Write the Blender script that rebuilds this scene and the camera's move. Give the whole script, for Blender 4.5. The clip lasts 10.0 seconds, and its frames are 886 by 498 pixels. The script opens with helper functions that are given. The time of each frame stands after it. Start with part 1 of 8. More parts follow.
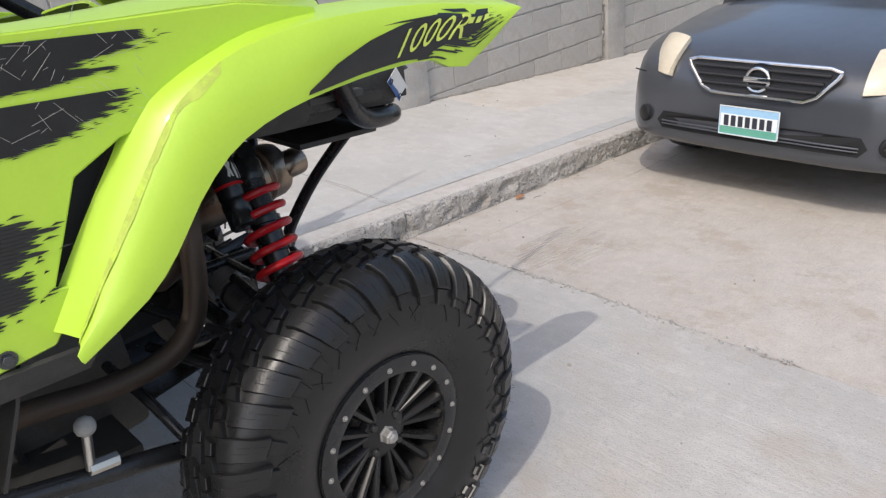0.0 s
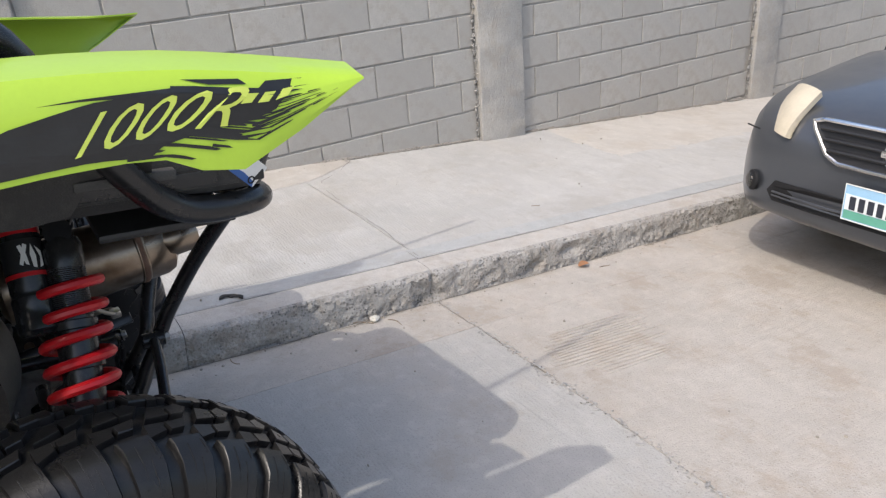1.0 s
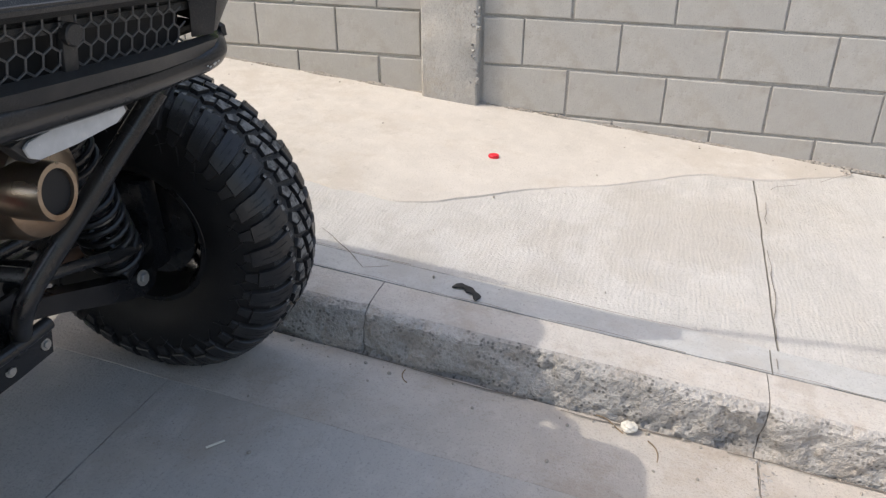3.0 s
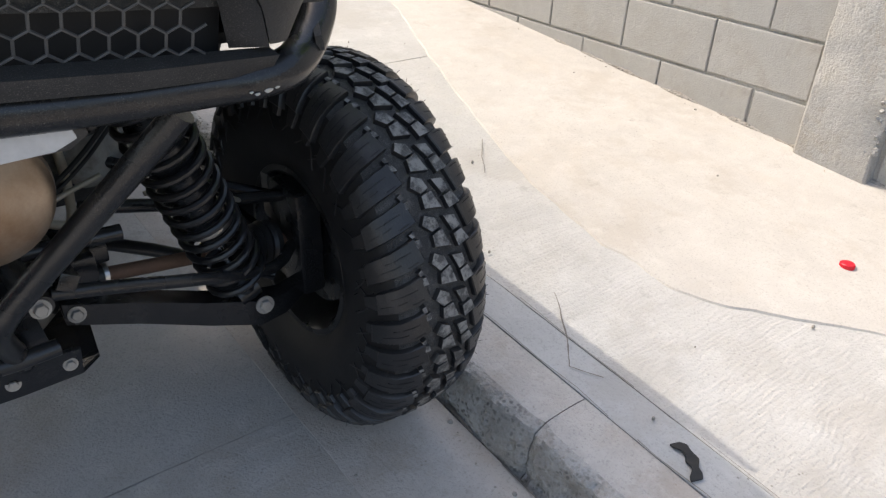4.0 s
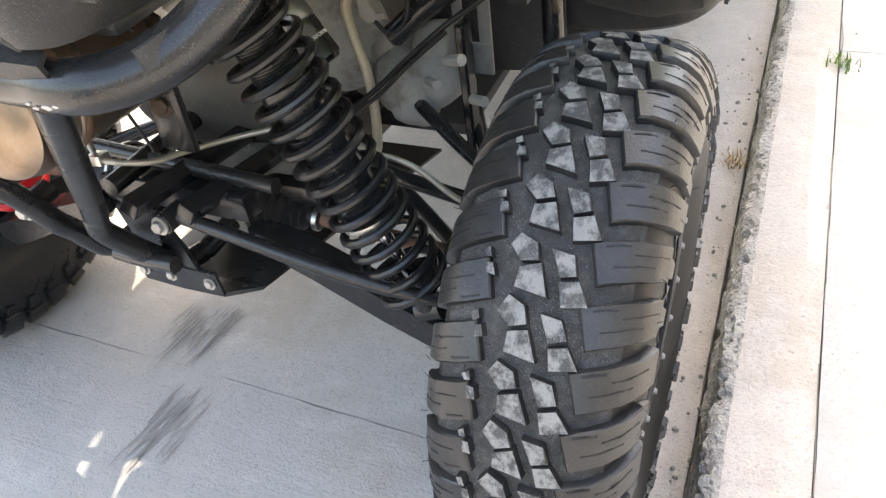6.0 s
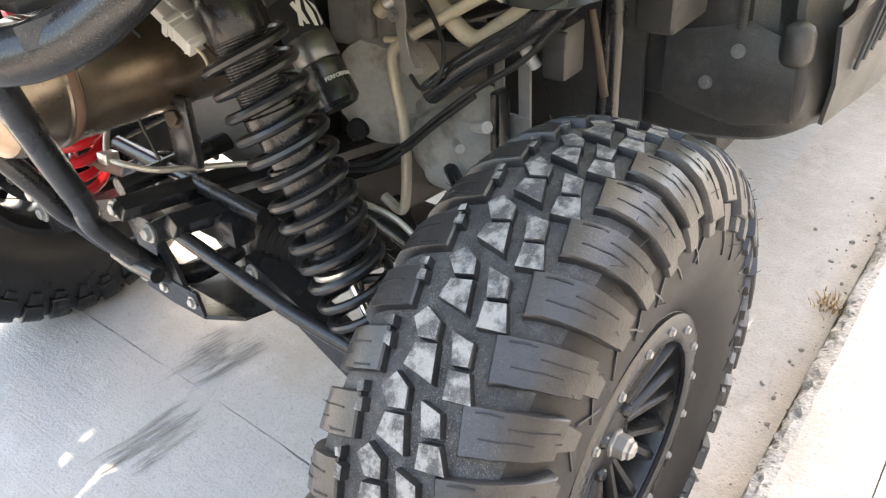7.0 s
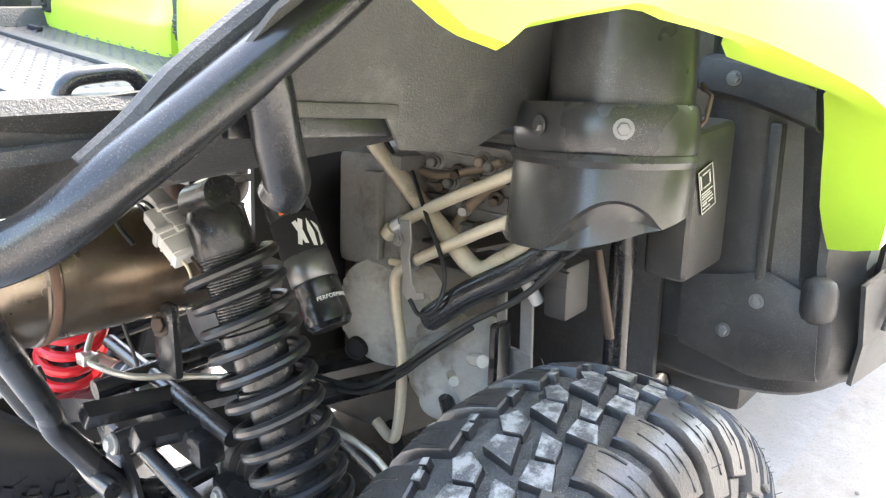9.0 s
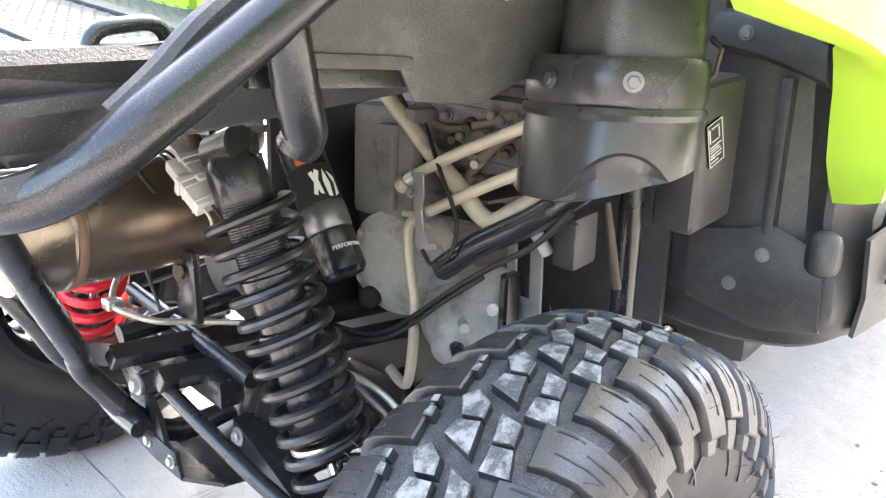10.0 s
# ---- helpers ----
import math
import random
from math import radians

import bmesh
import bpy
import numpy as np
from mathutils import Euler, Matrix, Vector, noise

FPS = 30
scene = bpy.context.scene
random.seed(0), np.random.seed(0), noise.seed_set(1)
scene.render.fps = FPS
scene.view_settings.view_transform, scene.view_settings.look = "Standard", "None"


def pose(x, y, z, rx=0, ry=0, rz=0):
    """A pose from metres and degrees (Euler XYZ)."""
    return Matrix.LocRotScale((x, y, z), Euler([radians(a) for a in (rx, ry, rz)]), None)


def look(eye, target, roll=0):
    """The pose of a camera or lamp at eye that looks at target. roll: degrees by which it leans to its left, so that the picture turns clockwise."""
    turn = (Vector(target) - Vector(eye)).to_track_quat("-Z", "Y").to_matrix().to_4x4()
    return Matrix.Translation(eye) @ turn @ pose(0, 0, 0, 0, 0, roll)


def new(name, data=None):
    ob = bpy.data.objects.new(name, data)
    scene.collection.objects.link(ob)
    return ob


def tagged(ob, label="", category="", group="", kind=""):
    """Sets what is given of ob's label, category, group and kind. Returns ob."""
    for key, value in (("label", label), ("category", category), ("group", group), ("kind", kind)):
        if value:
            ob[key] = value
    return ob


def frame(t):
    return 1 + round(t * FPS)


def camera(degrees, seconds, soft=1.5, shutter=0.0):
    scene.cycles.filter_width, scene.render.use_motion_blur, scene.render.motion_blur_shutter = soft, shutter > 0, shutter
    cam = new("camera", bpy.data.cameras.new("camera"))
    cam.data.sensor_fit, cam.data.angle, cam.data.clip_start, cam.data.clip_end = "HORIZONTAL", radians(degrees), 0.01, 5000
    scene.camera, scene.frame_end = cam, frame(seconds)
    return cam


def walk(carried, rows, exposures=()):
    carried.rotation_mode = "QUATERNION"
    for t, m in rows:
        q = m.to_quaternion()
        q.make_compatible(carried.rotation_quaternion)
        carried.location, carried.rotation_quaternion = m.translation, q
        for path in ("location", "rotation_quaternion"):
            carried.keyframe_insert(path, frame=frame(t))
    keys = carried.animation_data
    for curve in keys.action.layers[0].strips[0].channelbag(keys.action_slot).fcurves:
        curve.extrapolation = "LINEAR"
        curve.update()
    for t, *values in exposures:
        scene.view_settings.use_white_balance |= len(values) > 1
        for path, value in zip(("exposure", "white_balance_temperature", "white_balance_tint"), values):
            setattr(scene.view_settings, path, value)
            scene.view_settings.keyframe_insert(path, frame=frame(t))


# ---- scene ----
# The road falls five degrees towards the tail of the buggy; SLOPE turns road axes into the level world.
SLOPE = pose(0, 0, 0, -5.0, 0, 0)
cam = camera(61.0, 10.0, 1.3)
PATH = [
    (0, (1.759, -0.821, 1.374), (0.439, 0.465, 0.598), -2.2),
    (0.2, (1.733, -0.646, 1.388), (0.338, 0.545, 0.592), -1.4),
    (0.4, (1.688, -0.51, 1.364), (0.244, 0.629, 0.578), -0.9),
    (0.5, (1.665, -0.433, 1.36), (0.202, 0.68, 0.572), -0.4),
    (1, (1.608, -0.014, 1.385), (0.04, 0.975, 0.633), 0.2),
    (1.5, (1.48, 0.373, 1.369), (-0.204, 1.147, 0.617), 2.5),
    (2, (1.248, 0.71, 1.331), (-0.514, 1.207, 0.526), 3.0),
    (2.5, (1.014, 0.971, 1.292), (-0.777, 0.976, 0.4), 3.9),
    (3, (0.688, 1.056, 1.247), (-0.998, 0.624, 0.262), 5.5),
    (3.2, (0.569, 1.083, 1.246), (-1.052, 0.491, 0.236), 5.6),
    (4.3, (-0.176, 1.076, 1.193), (-1.016, -0.326, 0.041), 6.0),
    (4.5, (-0.294, 1.055, 1.178), (-0.91, -0.446, 0.008), 4.1),
    (5, (-0.546, 0.999, 1.151), (-0.499, -0.603, -0.046), -2.0),
    (5.5, (-0.747, 0.796, 1.145), (-0.283, -0.647, -0.16), -7.6),
    (5.7, (-0.775, 0.757, 1.162), (-0.216, -0.61, -0.186), -8.8),
    (6.8, (-0.989, 0.664, 1.116), (0.039, -0.524, -0.12), -6.8),
    (7, (-0.989, 0.591, 1.082), (0.086, -0.658, -0.051), -4.6),
    (7.5, (-0.982, 0.512, 1.05), (0.256, -0.82, 0.217), -2.2),
    (8, (-0.996, 0.484, 1.073), (0.318, -0.838, 0.347), -2.1),
    (8.5, (-0.993, 0.49, 1.077), (0.31, -0.866, 0.394), -1.2),
    (9, (-0.992, 0.5, 1.083), (0.301, -0.882, 0.438), -0.8),
    (9.5, (-0.994, 0.51, 1.08), (0.3, -0.879, 0.452), -0.3),
    (10, (-1.011, 0.521, 1.083), (0.279, -0.811, 0.334), -0.7),
]
EXPOSURES = [(0.0, 0.64, 6650, 10), (1.0, 0.74, 6700, 10), (2.0, 0.76, 7000, 10), (3.2, 1.02, 7000, 10), (4.5, 1.45, 7200, 10), (5.0, 1.95, 7450, 10), (5.5, 2.65, 7700, 10), (7.0, 3.4, 8100, 10), (7.5, 3.95, 7500, 9), (8.0, 4.1, 7100, 9), (10.0, 4.1, 7100, 9)]
walk(cam, [(t, SLOPE @ look(eye, target, roll)) for t, eye, target, roll in PATH], EXPOSURES)

# ---- light ----
SUN_TRAVEL = SLOPE.to_3x3() @ Vector((-0.40, 0.975, -1.251)).normalized()
toward = -SUN_TRAVEL
sun_up = math.asin(toward.z)
sun_turn = math.atan2(toward.x, toward.y)
world = bpy.data.worlds.new("sky")
scene.world = world
world.use_nodes = True
wn = world.node_tree
sky = wn.nodes.new("ShaderNodeTexSky")
sky.sky_type = "NISHITA"
sky.sun_disc = False
sky.sun_elevation = sun_up
sky.sun_rotation = sun_turn
sky.air_density = 1.0
sky.dust_density = 3.2
wn.links.new(sky.outputs[0], wn.nodes["Background"].inputs[0])
wn.nodes["Background"].inputs[1].default_value = 0.15
sun_data = bpy.data.lights.new("sun", "SUN")
sun_data.energy = 1.1
sun_data.angle = radians(0.55)
sun_data.color = (1.0, 0.965, 0.92)
sun = new("sun", sun_data)
sun.matrix_world = Matrix.Translation((2, -6, 9)) @ SUN_TRAVEL.to_track_quat("-Z", "Y").to_matrix().to_4x4()

# ---- builders ----
# How the sets of buggy parts sit on the chassis: the road side square, the tail and the kerb side nose-up on their mounts.
SQUARE = Matrix.Identity(4)
TAIL = Matrix(((0.9337, 0.0397, 0.0373, -0.0867), (-0.0364, 0.9312, -0.0789, -0.0053), (-0.0405, 0.0773, 0.9312, -0.0305), (0, 0, 0, 1)))
KERB_SIDE = Matrix(((0.9103, -0.0232, 0.055, -0.0938), (0.0302, 0.9041, -0.1179, 0.0284), (-0.0515, 0.1194, 0.9029, -0.0149), (0, 0, 0, 1)))
SEAT = SQUARE


def link(name, bm, mat, parent=None, smooth=True, label="", m=None, flat=False):
    """One bmesh as one mesh object under a thing or a part."""
    me = bpy.data.meshes.new(name)
    if not flat:
        bmesh.ops.recalc_face_normals(bm, faces=bm.faces)
    bm.to_mesh(me)
    bm.free()
    me.materials.append(mat)
    if smooth:
        me.shade_smooth()
        sharp = me.attributes.new("sharp_edge", "BOOLEAN", "EDGE") if "sharp_edge" not in me.attributes else me.attributes["sharp_edge"]
        bmx = bmesh.new()
        bmx.from_mesh(me)
        flags = [len(e.link_faces) == 2 and e.calc_face_angle(0.0) > 0.62 for e in bmx.edges]
        bmx.free()
        sharp.data.foreach_set("value", flags)
    ob = new(name, me)
    if parent is not None:
        ob.parent = parent
    if m is not None:
        ob.matrix_basis = m
    if parent is not None and parent.name == "off_road_buggy":
        ob.matrix_basis = SEAT @ ob.matrix_basis
    if label:
        ob["label"] = label
    return ob


def part(name, bm, mat, parent, label="", smooth=True, m=None):
    if parent.name in ("road", "kerb", "pavement"):
        laid(bm)
    return link(name, bm, mat, parent, smooth, label, m)


def thing(name, m, label, category, group="", kind=""):
    """An Empty in road axes that carries the parts of one thing."""
    ob = new(name)
    ob.empty_display_size = 0.1
    ob.matrix_basis = SLOPE @ m
    return tagged(ob, label, category, group, kind)


def bevelled(bm, width, segments=2):
    if width > 0:
        bmesh.ops.bevel(bm, geom=[e for e in bm.edges if len(e.link_faces) == 2 and e.calc_face_angle(0) > 0.5], offset=width, segments=segments, affect="EDGES", profile=0.6)
    return bm


def box(lo, hi, bev=0.0, seg=2, m=None):
    bm = bmesh.new()
    c = [(a + b) / 2 for a, b in zip(lo, hi)]
    s = [max(1e-4, b - a) for a, b in zip(lo, hi)]
    bmesh.ops.create_cube(bm, size=1.0, matrix=Matrix.Translation(c) @ Matrix.Diagonal((*s, 1)))
    bevelled(bm, bev, seg)
    if m is not None:
        bm.transform(m)
    return bm


def add(bm, other, m=None):
    """Merge another bmesh into bm."""
    me = bpy.data.meshes.new("merge")
    other.to_mesh(me)
    other.free()
    if m is not None:
        me.transform(m)
    bm.from_mesh(me)
    bpy.data.meshes.remove(me)
    return bm


def smoothed(points, steps=6):
    """A Catmull-Rom line through the points."""
    p = [Vector(q) for q in points]
    if len(p) < 3 or steps < 2:
        return p
    p = [2 * p[0] - p[1]] + p + [2 * p[-1] - p[-2]]
    out = []
    for i in range(1, len(p) - 2):
        a, b, c, d = p[i - 1 : i + 3]
        for k in range(steps):
            t = k / steps
            out.append(0.5 * (2 * b + (c - a) * t + (2 * a - 5 * b + 4 * c - d) * t * t + (3 * b - a - 3 * c + d) * t ** 3))
    return out + [p[-2]]


def rounded(points, radius, steps=5):
    """A line of straight runs whose corners are bent to a radius."""
    p = [Vector(q) for q in points]
    out = [p[0]]
    for a, b, c in zip(p, p[1:], p[2:]):
        u, v = (a - b), (c - b)
        r = min(radius, u.length * 0.48, v.length * 0.48)
        s, e = b + u.normalized() * r, b + v.normalized() * r
        for k in range(steps + 1):
            t = k / steps
            out.append((1 - t) ** 2 * s + 2 * t * (1 - t) * b + t * t * e)
    return out + [p[-1]]


def tube(line, radius, sides=12, closed=False, caps=True, radii=None, bm=None):
    """Sweep a round section along a line."""
    bm = bm or bmesh.new()
    line = [Vector(q) for q in line]
    n = len(line)
    rings, up = [], None
    for i, q in enumerate(line):
        a, b = line[i - 1 if i or closed else 0], line[(i + 1) % n if closed else min(i + 1, n - 1)]
        d = (b - a).normalized()
        if up is None:
            up = d.orthogonal().normalized()
        up = (up - d * up.dot(d))
        up = up.normalized() if up.length > 1e-6 else d.orthogonal().normalized()
        side = d.cross(up)
        r = radii[i] if radii else radius
        rings.append([bm.verts.new(q + r * (math.cos(w) * up + math.sin(w) * side)) for w in (2 * math.pi * k / sides for k in range(sides))])
    for i in range(n if closed else n - 1):
        a, b = rings[i], rings[(i + 1) % n]
        for k in range(sides):
            bm.faces.new((a[k], a[(k + 1) % sides], b[(k + 1) % sides], b[k]))
    if caps and not closed:
        bm.faces.new(rings[0][::-1])
        bm.faces.new(rings[-1])
    return bm


def lathe(profile, sides=48, closed=False, bm=None):
    """Spin (radius, height) pairs round the z axis."""
    bm = bm or bmesh.new()
    rings = []
    for r, z in profile:
        rings.append([bm.verts.new((r * math.cos(2 * math.pi * k / sides), r * math.sin(2 * math.pi * k / sides), z)) for k in range(sides)])
    m = len(rings)
    for i in range(m if closed else m - 1):
        a, b = rings[i], rings[(i + 1) % m]
        for k in range(sides):
            bm.faces.new((a[k], a[(k + 1) % sides], b[(k + 1) % sides], b[k]))
    if not closed:
        for ring, (r, z) in ((rings[0][::-1], profile[0]), (rings[-1], profile[-1])):
            if r > 1e-4:
                bm.faces.new(ring)
    bmesh.ops.remove_doubles(bm, verts=bm.verts, dist=1e-6)
    return bm


def between(a, b, up=None):
    """A pose whose z axis runs from a to b."""
    a, b = Vector(a), Vector(b)
    return Matrix.Translation(a) @ (b - a).to_track_quat("Z", "Y").to_matrix().to_4x4()


def rod(a, b, r, sides=14, r2=None):
    a, b = Vector(a), Vector(b)
    return tube([a, b], r, sides, radii=[r, r if r2 is None else r2])


def plate(outline, thick, m=None, bev=0.0, seg=2):
    """A flat outline in x and y, thickened along z."""
    bm = bmesh.new()
    f = bm.faces.new([bm.verts.new((x, y, 0)) for x, y in outline])
    ext = bmesh.ops.extrude_face_region(bm, geom=[f])
    bmesh.ops.translate(bm, vec=(0, 0, thick), verts=[v for v in ext["geom"] if isinstance(v, bmesh.types.BMVert)])
    bevelled(bm, bev, seg)
    if m is not None:
        bm.transform(m)
    return bm


def sheet(rows, thick=0.0, steps=1):
    """A curved panel through rows of points; a positive thickness gives it a back."""
    rows = [smoothed(r, steps) for r in rows]
    if steps > 1:
        cols = [smoothed([r[i] for r in rows], steps) for i in range(len(rows[0]))]
        rows = [[c[j] for c in cols] for j in range(len(cols[0]))]
    bm = bmesh.new()
    grid = [[bm.verts.new(q) for q in r] for r in rows]
    for a, b in zip(grid, grid[1:]):
        for i in range(len(a) - 1):
            bm.faces.new((a[i], a[i + 1], b[i + 1], b[i]))
    if thick:
        bmesh.ops.recalc_face_normals(bm, faces=bm.faces)
        bmesh.ops.solidify(bm, geom=bm.faces[:], thickness=thick)
    return bm


def bolt_bm(r=0.008, h=0.006, washer=1.5):
    """A hexagon head on a washer, standing on z = 0."""
    bm = lathe([(0, 0), (r * washer, 0), (r * washer, h * 0.3), (0, h * 0.3)], 16)
    head = lathe([(0, h * 0.3), (r, h * 0.3), (r, h), (r * 0.85, h * 1.15), (0, h * 1.15)], 6)
    return add(bm, head)


def coil(r, wire, length, turns, sides=9, per=18, close=0.6):
    """A spring along z with closed ends."""
    n = int(turns * per)
    line = []
    for i in range(n + 1):
        a = 2 * math.pi * i / per
        t = i / n
        line.append(Vector((r * math.cos(a), r * math.sin(a), length * t)))
    return tube(line, wire, sides)


# ---- materials ----
def material(name, colour, rough=0.6, metal=0.0, vary=0.12, scale=8.0, fine=90.0, bump=0.15, depth=0.002, coat=0.0, stain=None, stain_scale=2.0, stain_at=0.55, island=False, spec=0.5, dust=0.0, specks=0.0):
    """A painted, moulded or cast surface: two scales of tone, fine relief, optional stains and dust on what faces up."""
    mat = bpy.data.materials.new(name)
    mat.use_nodes = True
    t = mat.node_tree
    N, L = t.nodes, t.links
    b = N["Principled BSDF"]
    tc = N.new("ShaderNodeTexCoord")
    def tex(s, detail=4.0, rough_=0.6):
        n = N.new("ShaderNodeTexNoise")
        n.inputs["Scale"].default_value = s
        n.inputs["Detail"].default_value = detail
        n.inputs["Roughness"].default_value = rough_
        L.new(tc.outputs["Object"], n.inputs["Vector"])
        return n.outputs["Fac"]
    def math_(op, a, c):
        n = N.new("ShaderNodeMath")
        n.operation = op
        for i, v in enumerate((a, c)):
            if isinstance(v, (int, float)):
                n.inputs[i].default_value = v
            else:
                L.new(v, n.inputs[i])
        return n.outputs[0]
    def mix(f, a, c):
        n = N.new("ShaderNodeMix")
        n.data_type = "RGBA"
        for i, v in ((0, f), (6, a), (7, c)):
            if isinstance(v, (int, float)):
                n.inputs[i].default_value = v
            elif isinstance(v, tuple):
                n.inputs[i].default_value = (*v, 1)
            else:
                L.new(v, n.inputs[i])
        return n.outputs[2]
    broad, small = tex(scale), tex(fine, 3.0, 0.7)
    tone = math_("ADD", math_("MULTIPLY", broad, 0.65), math_("MULTIPLY", small, 0.35))
    if island:
        g = N.new("ShaderNodeNewGeometry")
        o = N.new("ShaderNodeObjectInfo")
        tone = math_("ADD", tone, math_("MULTIPLY", math_("SUBTRACT", o.outputs["Random"], 0.5), 0.35))
        tone = math_("ADD", tone, math_("MULTIPLY", math_("SUBTRACT", g.outputs["Random Per Island"], 0.5), 0.2))
    dark = tuple(c * (1 - 2.2 * vary) for c in colour)
    lite = tuple(min(1, c * (1 + 2.2 * vary)) for c in colour)
    col = mix(tone, dark, lite)
    if stain:
        r = N.new("ShaderNodeMapRange")
        r.inputs[1].default_value, r.inputs[2].default_value = stain_at, stain_at + 0.14
        L.new(tex(stain_scale, 8.0, 0.65), r.inputs[0])
        col = mix(math_("MULTIPLY", r.outputs[0], 0.75), col, stain)
    if dust:
        g = N.new("ShaderNodeNewGeometry")
        s = N.new("ShaderNodeSeparateXYZ")
        L.new(g.outputs["Normal"], s.inputs[0])
        f = math_("MULTIPLY", math_("MAXIMUM", s.outputs[2], 0.0), math_("MULTIPLY", tex(14.0, 6.0, 0.7), dust * 1.6))
        col = mix(f, col, (0.33, 0.30, 0.25))
    if specks:
        # pale grit and hair-fine rubs, gathered in drifts
        r = N.new("ShaderNodeMapRange")
        r.inputs[1].default_value, r.inputs[2].default_value = 0.585, 0.66
        L.new(tex(700.0, 2.0, 0.5), r.inputs[0])
        g = N.new("ShaderNodeMapRange")
        g.inputs[1].default_value, g.inputs[2].default_value = 0.38, 0.66
        L.new(tex(11.0, 5.0, 0.65), g.inputs[0])
        col = mix(math_("MULTIPLY", math_("MULTIPLY", r.outputs[0], g.outputs[0]), specks), col, (0.36, 0.34, 0.30))
        h = N.new("ShaderNodeMapRange")
        h.inputs[1].default_value, h.inputs[2].default_value = 0.50, 0.72
        L.new(tex(23.0, 8.0, 0.72), h.inputs[0])
        col = mix(math_("MULTIPLY", h.outputs[0], specks * 0.28), col, (0.30, 0.285, 0.26))
    L.new(col, b.inputs["Base Color"])
    rr = N.new("ShaderNodeMapRange")
    rr.inputs[3].default_value, rr.inputs[4].default_value = max(0.03, rough - 0.12), min(1, rough + 0.14)
    L.new(small if fine < 60 else broad, rr.inputs[0])
    L.new(rr.outputs[0], b.inputs["Roughness"])
    b.inputs["Metallic"].default_value = metal
    b.inputs["Specular IOR Level"].default_value = spec
    if coat:
        b.inputs["Coat Weight"].default_value = coat
        b.inputs["Coat Roughness"].default_value = 0.08
    if bump:
        bp = N.new("ShaderNodeBump")
        bp.inputs["Strength"].default_value = bump
        bp.inputs["Distance"].default_value = depth
        L.new(small, bp.inputs["Height"])
        L.new(bp.outputs[0], b.inputs["Normal"])
    return mat


def concrete(name, base, other, warm, streak=(1, 1, 1), grain=160.0, patch=1.2, bump=0.5, depth=0.003, pits=0.0, island=False, broom=0.12, ripple=0.0):
    """Cement in sun: patches of tone, streaks of the trowel or broom, sand grain and pits."""
    mat = bpy.data.materials.new(name)
    mat.use_nodes = True
    t = mat.node_tree
    N, L = t.nodes, t.links
    b = N["Principled BSDF"]
    tc = N.new("ShaderNodeTexCoord")
    def tex(s, detail=5.0, rough_=0.6, stretch=None):
        n = N.new("ShaderNodeTexNoise")
        n.inputs["Scale"].default_value = s
        n.inputs["Detail"].default_value = detail
        n.inputs["Roughness"].default_value = rough_
        n.inputs["Distortion"].default_value = 0.8 if stretch else 0.0
        src = tc.outputs["Object"]
        if stretch:
            mp = N.new("ShaderNodeMapping")
            mp.inputs["Scale"].default_value = stretch
            L.new(src, mp.inputs["Vector"])
            src = mp.outputs[0]
        L.new(src, n.inputs["Vector"])
        return n.outputs["Fac"]
    def ramp(x, a, c, lo=0.0, hi=1.0):
        r = N.new("ShaderNodeMapRange")
        for i, v in enumerate((a, c, lo, hi)):
            r.inputs[i + 1].default_value = v
        L.new(x, r.inputs[0])
        return r.outputs[0]
    def mix(f, a, c, mode="MIX"):
        n = N.new("ShaderNodeMix")
        n.data_type = "RGBA"
        n.blend_type = mode
        for i, v in ((0, f), (6, a), (7, c)):
            if isinstance(v, (int, float)):
                n.inputs[i].default_value = v
            elif isinstance(v, tuple):
                n.inputs[i].default_value = (*v, 1)
            else:
                L.new(v, n.inputs[i])
        return n.outputs[2]
    col = mix(ramp(tex(patch, 6, 0.62), 0.36, 0.64), base, other)
    col = mix(ramp(tex(patch * 2.7, 7, 0.7), 0.5, 0.72, 0, 0.75), col, warm)
    brush = tex(46.0 if broom > 0.3 else 30.0, 4.0, 0.6, streak)
    swirl = N.new("ShaderNodeMath")
    swirl.operation = "MULTIPLY"
    L.new(ramp(brush, 0.36, 0.56, broom, 0), swirl.inputs[0])
    L.new(ramp(tex(patch * 2.2, 4, 0.6), 0.42, 0.62, 0.15, 1.0), swirl.inputs[1])
    swirl.use_clamp = True
    col = mix(swirl.outputs[0], col, tuple(c * 0.66 for c in base))
    wave = None
    if ripple:
        # wavy arcs drawn across the slab by the broom
        wave = N.new("ShaderNodeTexWave")
        wave.bands_direction = "Y"
        wave.inputs["Scale"].default_value = 21.0
        wave.inputs["Distortion"].default_value = 16.0
        wave.inputs["Detail"].default_value = 5.0
        wave.inputs["Detail Scale"].default_value = 0.35
        L.new(tc.outputs["Object"], wave.inputs["Vector"])
        arcs = N.new("ShaderNodeMath")
        arcs.operation = "MULTIPLY"
        L.new(ramp(wave.outputs["Fac"], 0.10, 0.55, ripple, 0), arcs.inputs[0])
        L.new(ramp(tex(patch * 3.4, 6, 0.7), 0.46, 0.66, 0.0, 1.0), arcs.inputs[1])
        col = mix(arcs.outputs[0], col, tuple(c * 0.60 for c in base))
    blot = tex(patch * 6.5, 5, 0.6)
    col = mix(ramp(blot, 0.42, 0.62, 0.0, 0.42), col, tuple(c * 0.80 for c in other))
    col = mix(ramp(tex(patch * 16.0, 4, 0.65), 0.52, 0.70, 0.0, 0.30), col, tuple(min(1, c * 1.14) for c in other))
    sand = tex(grain, 2.0, 0.75)
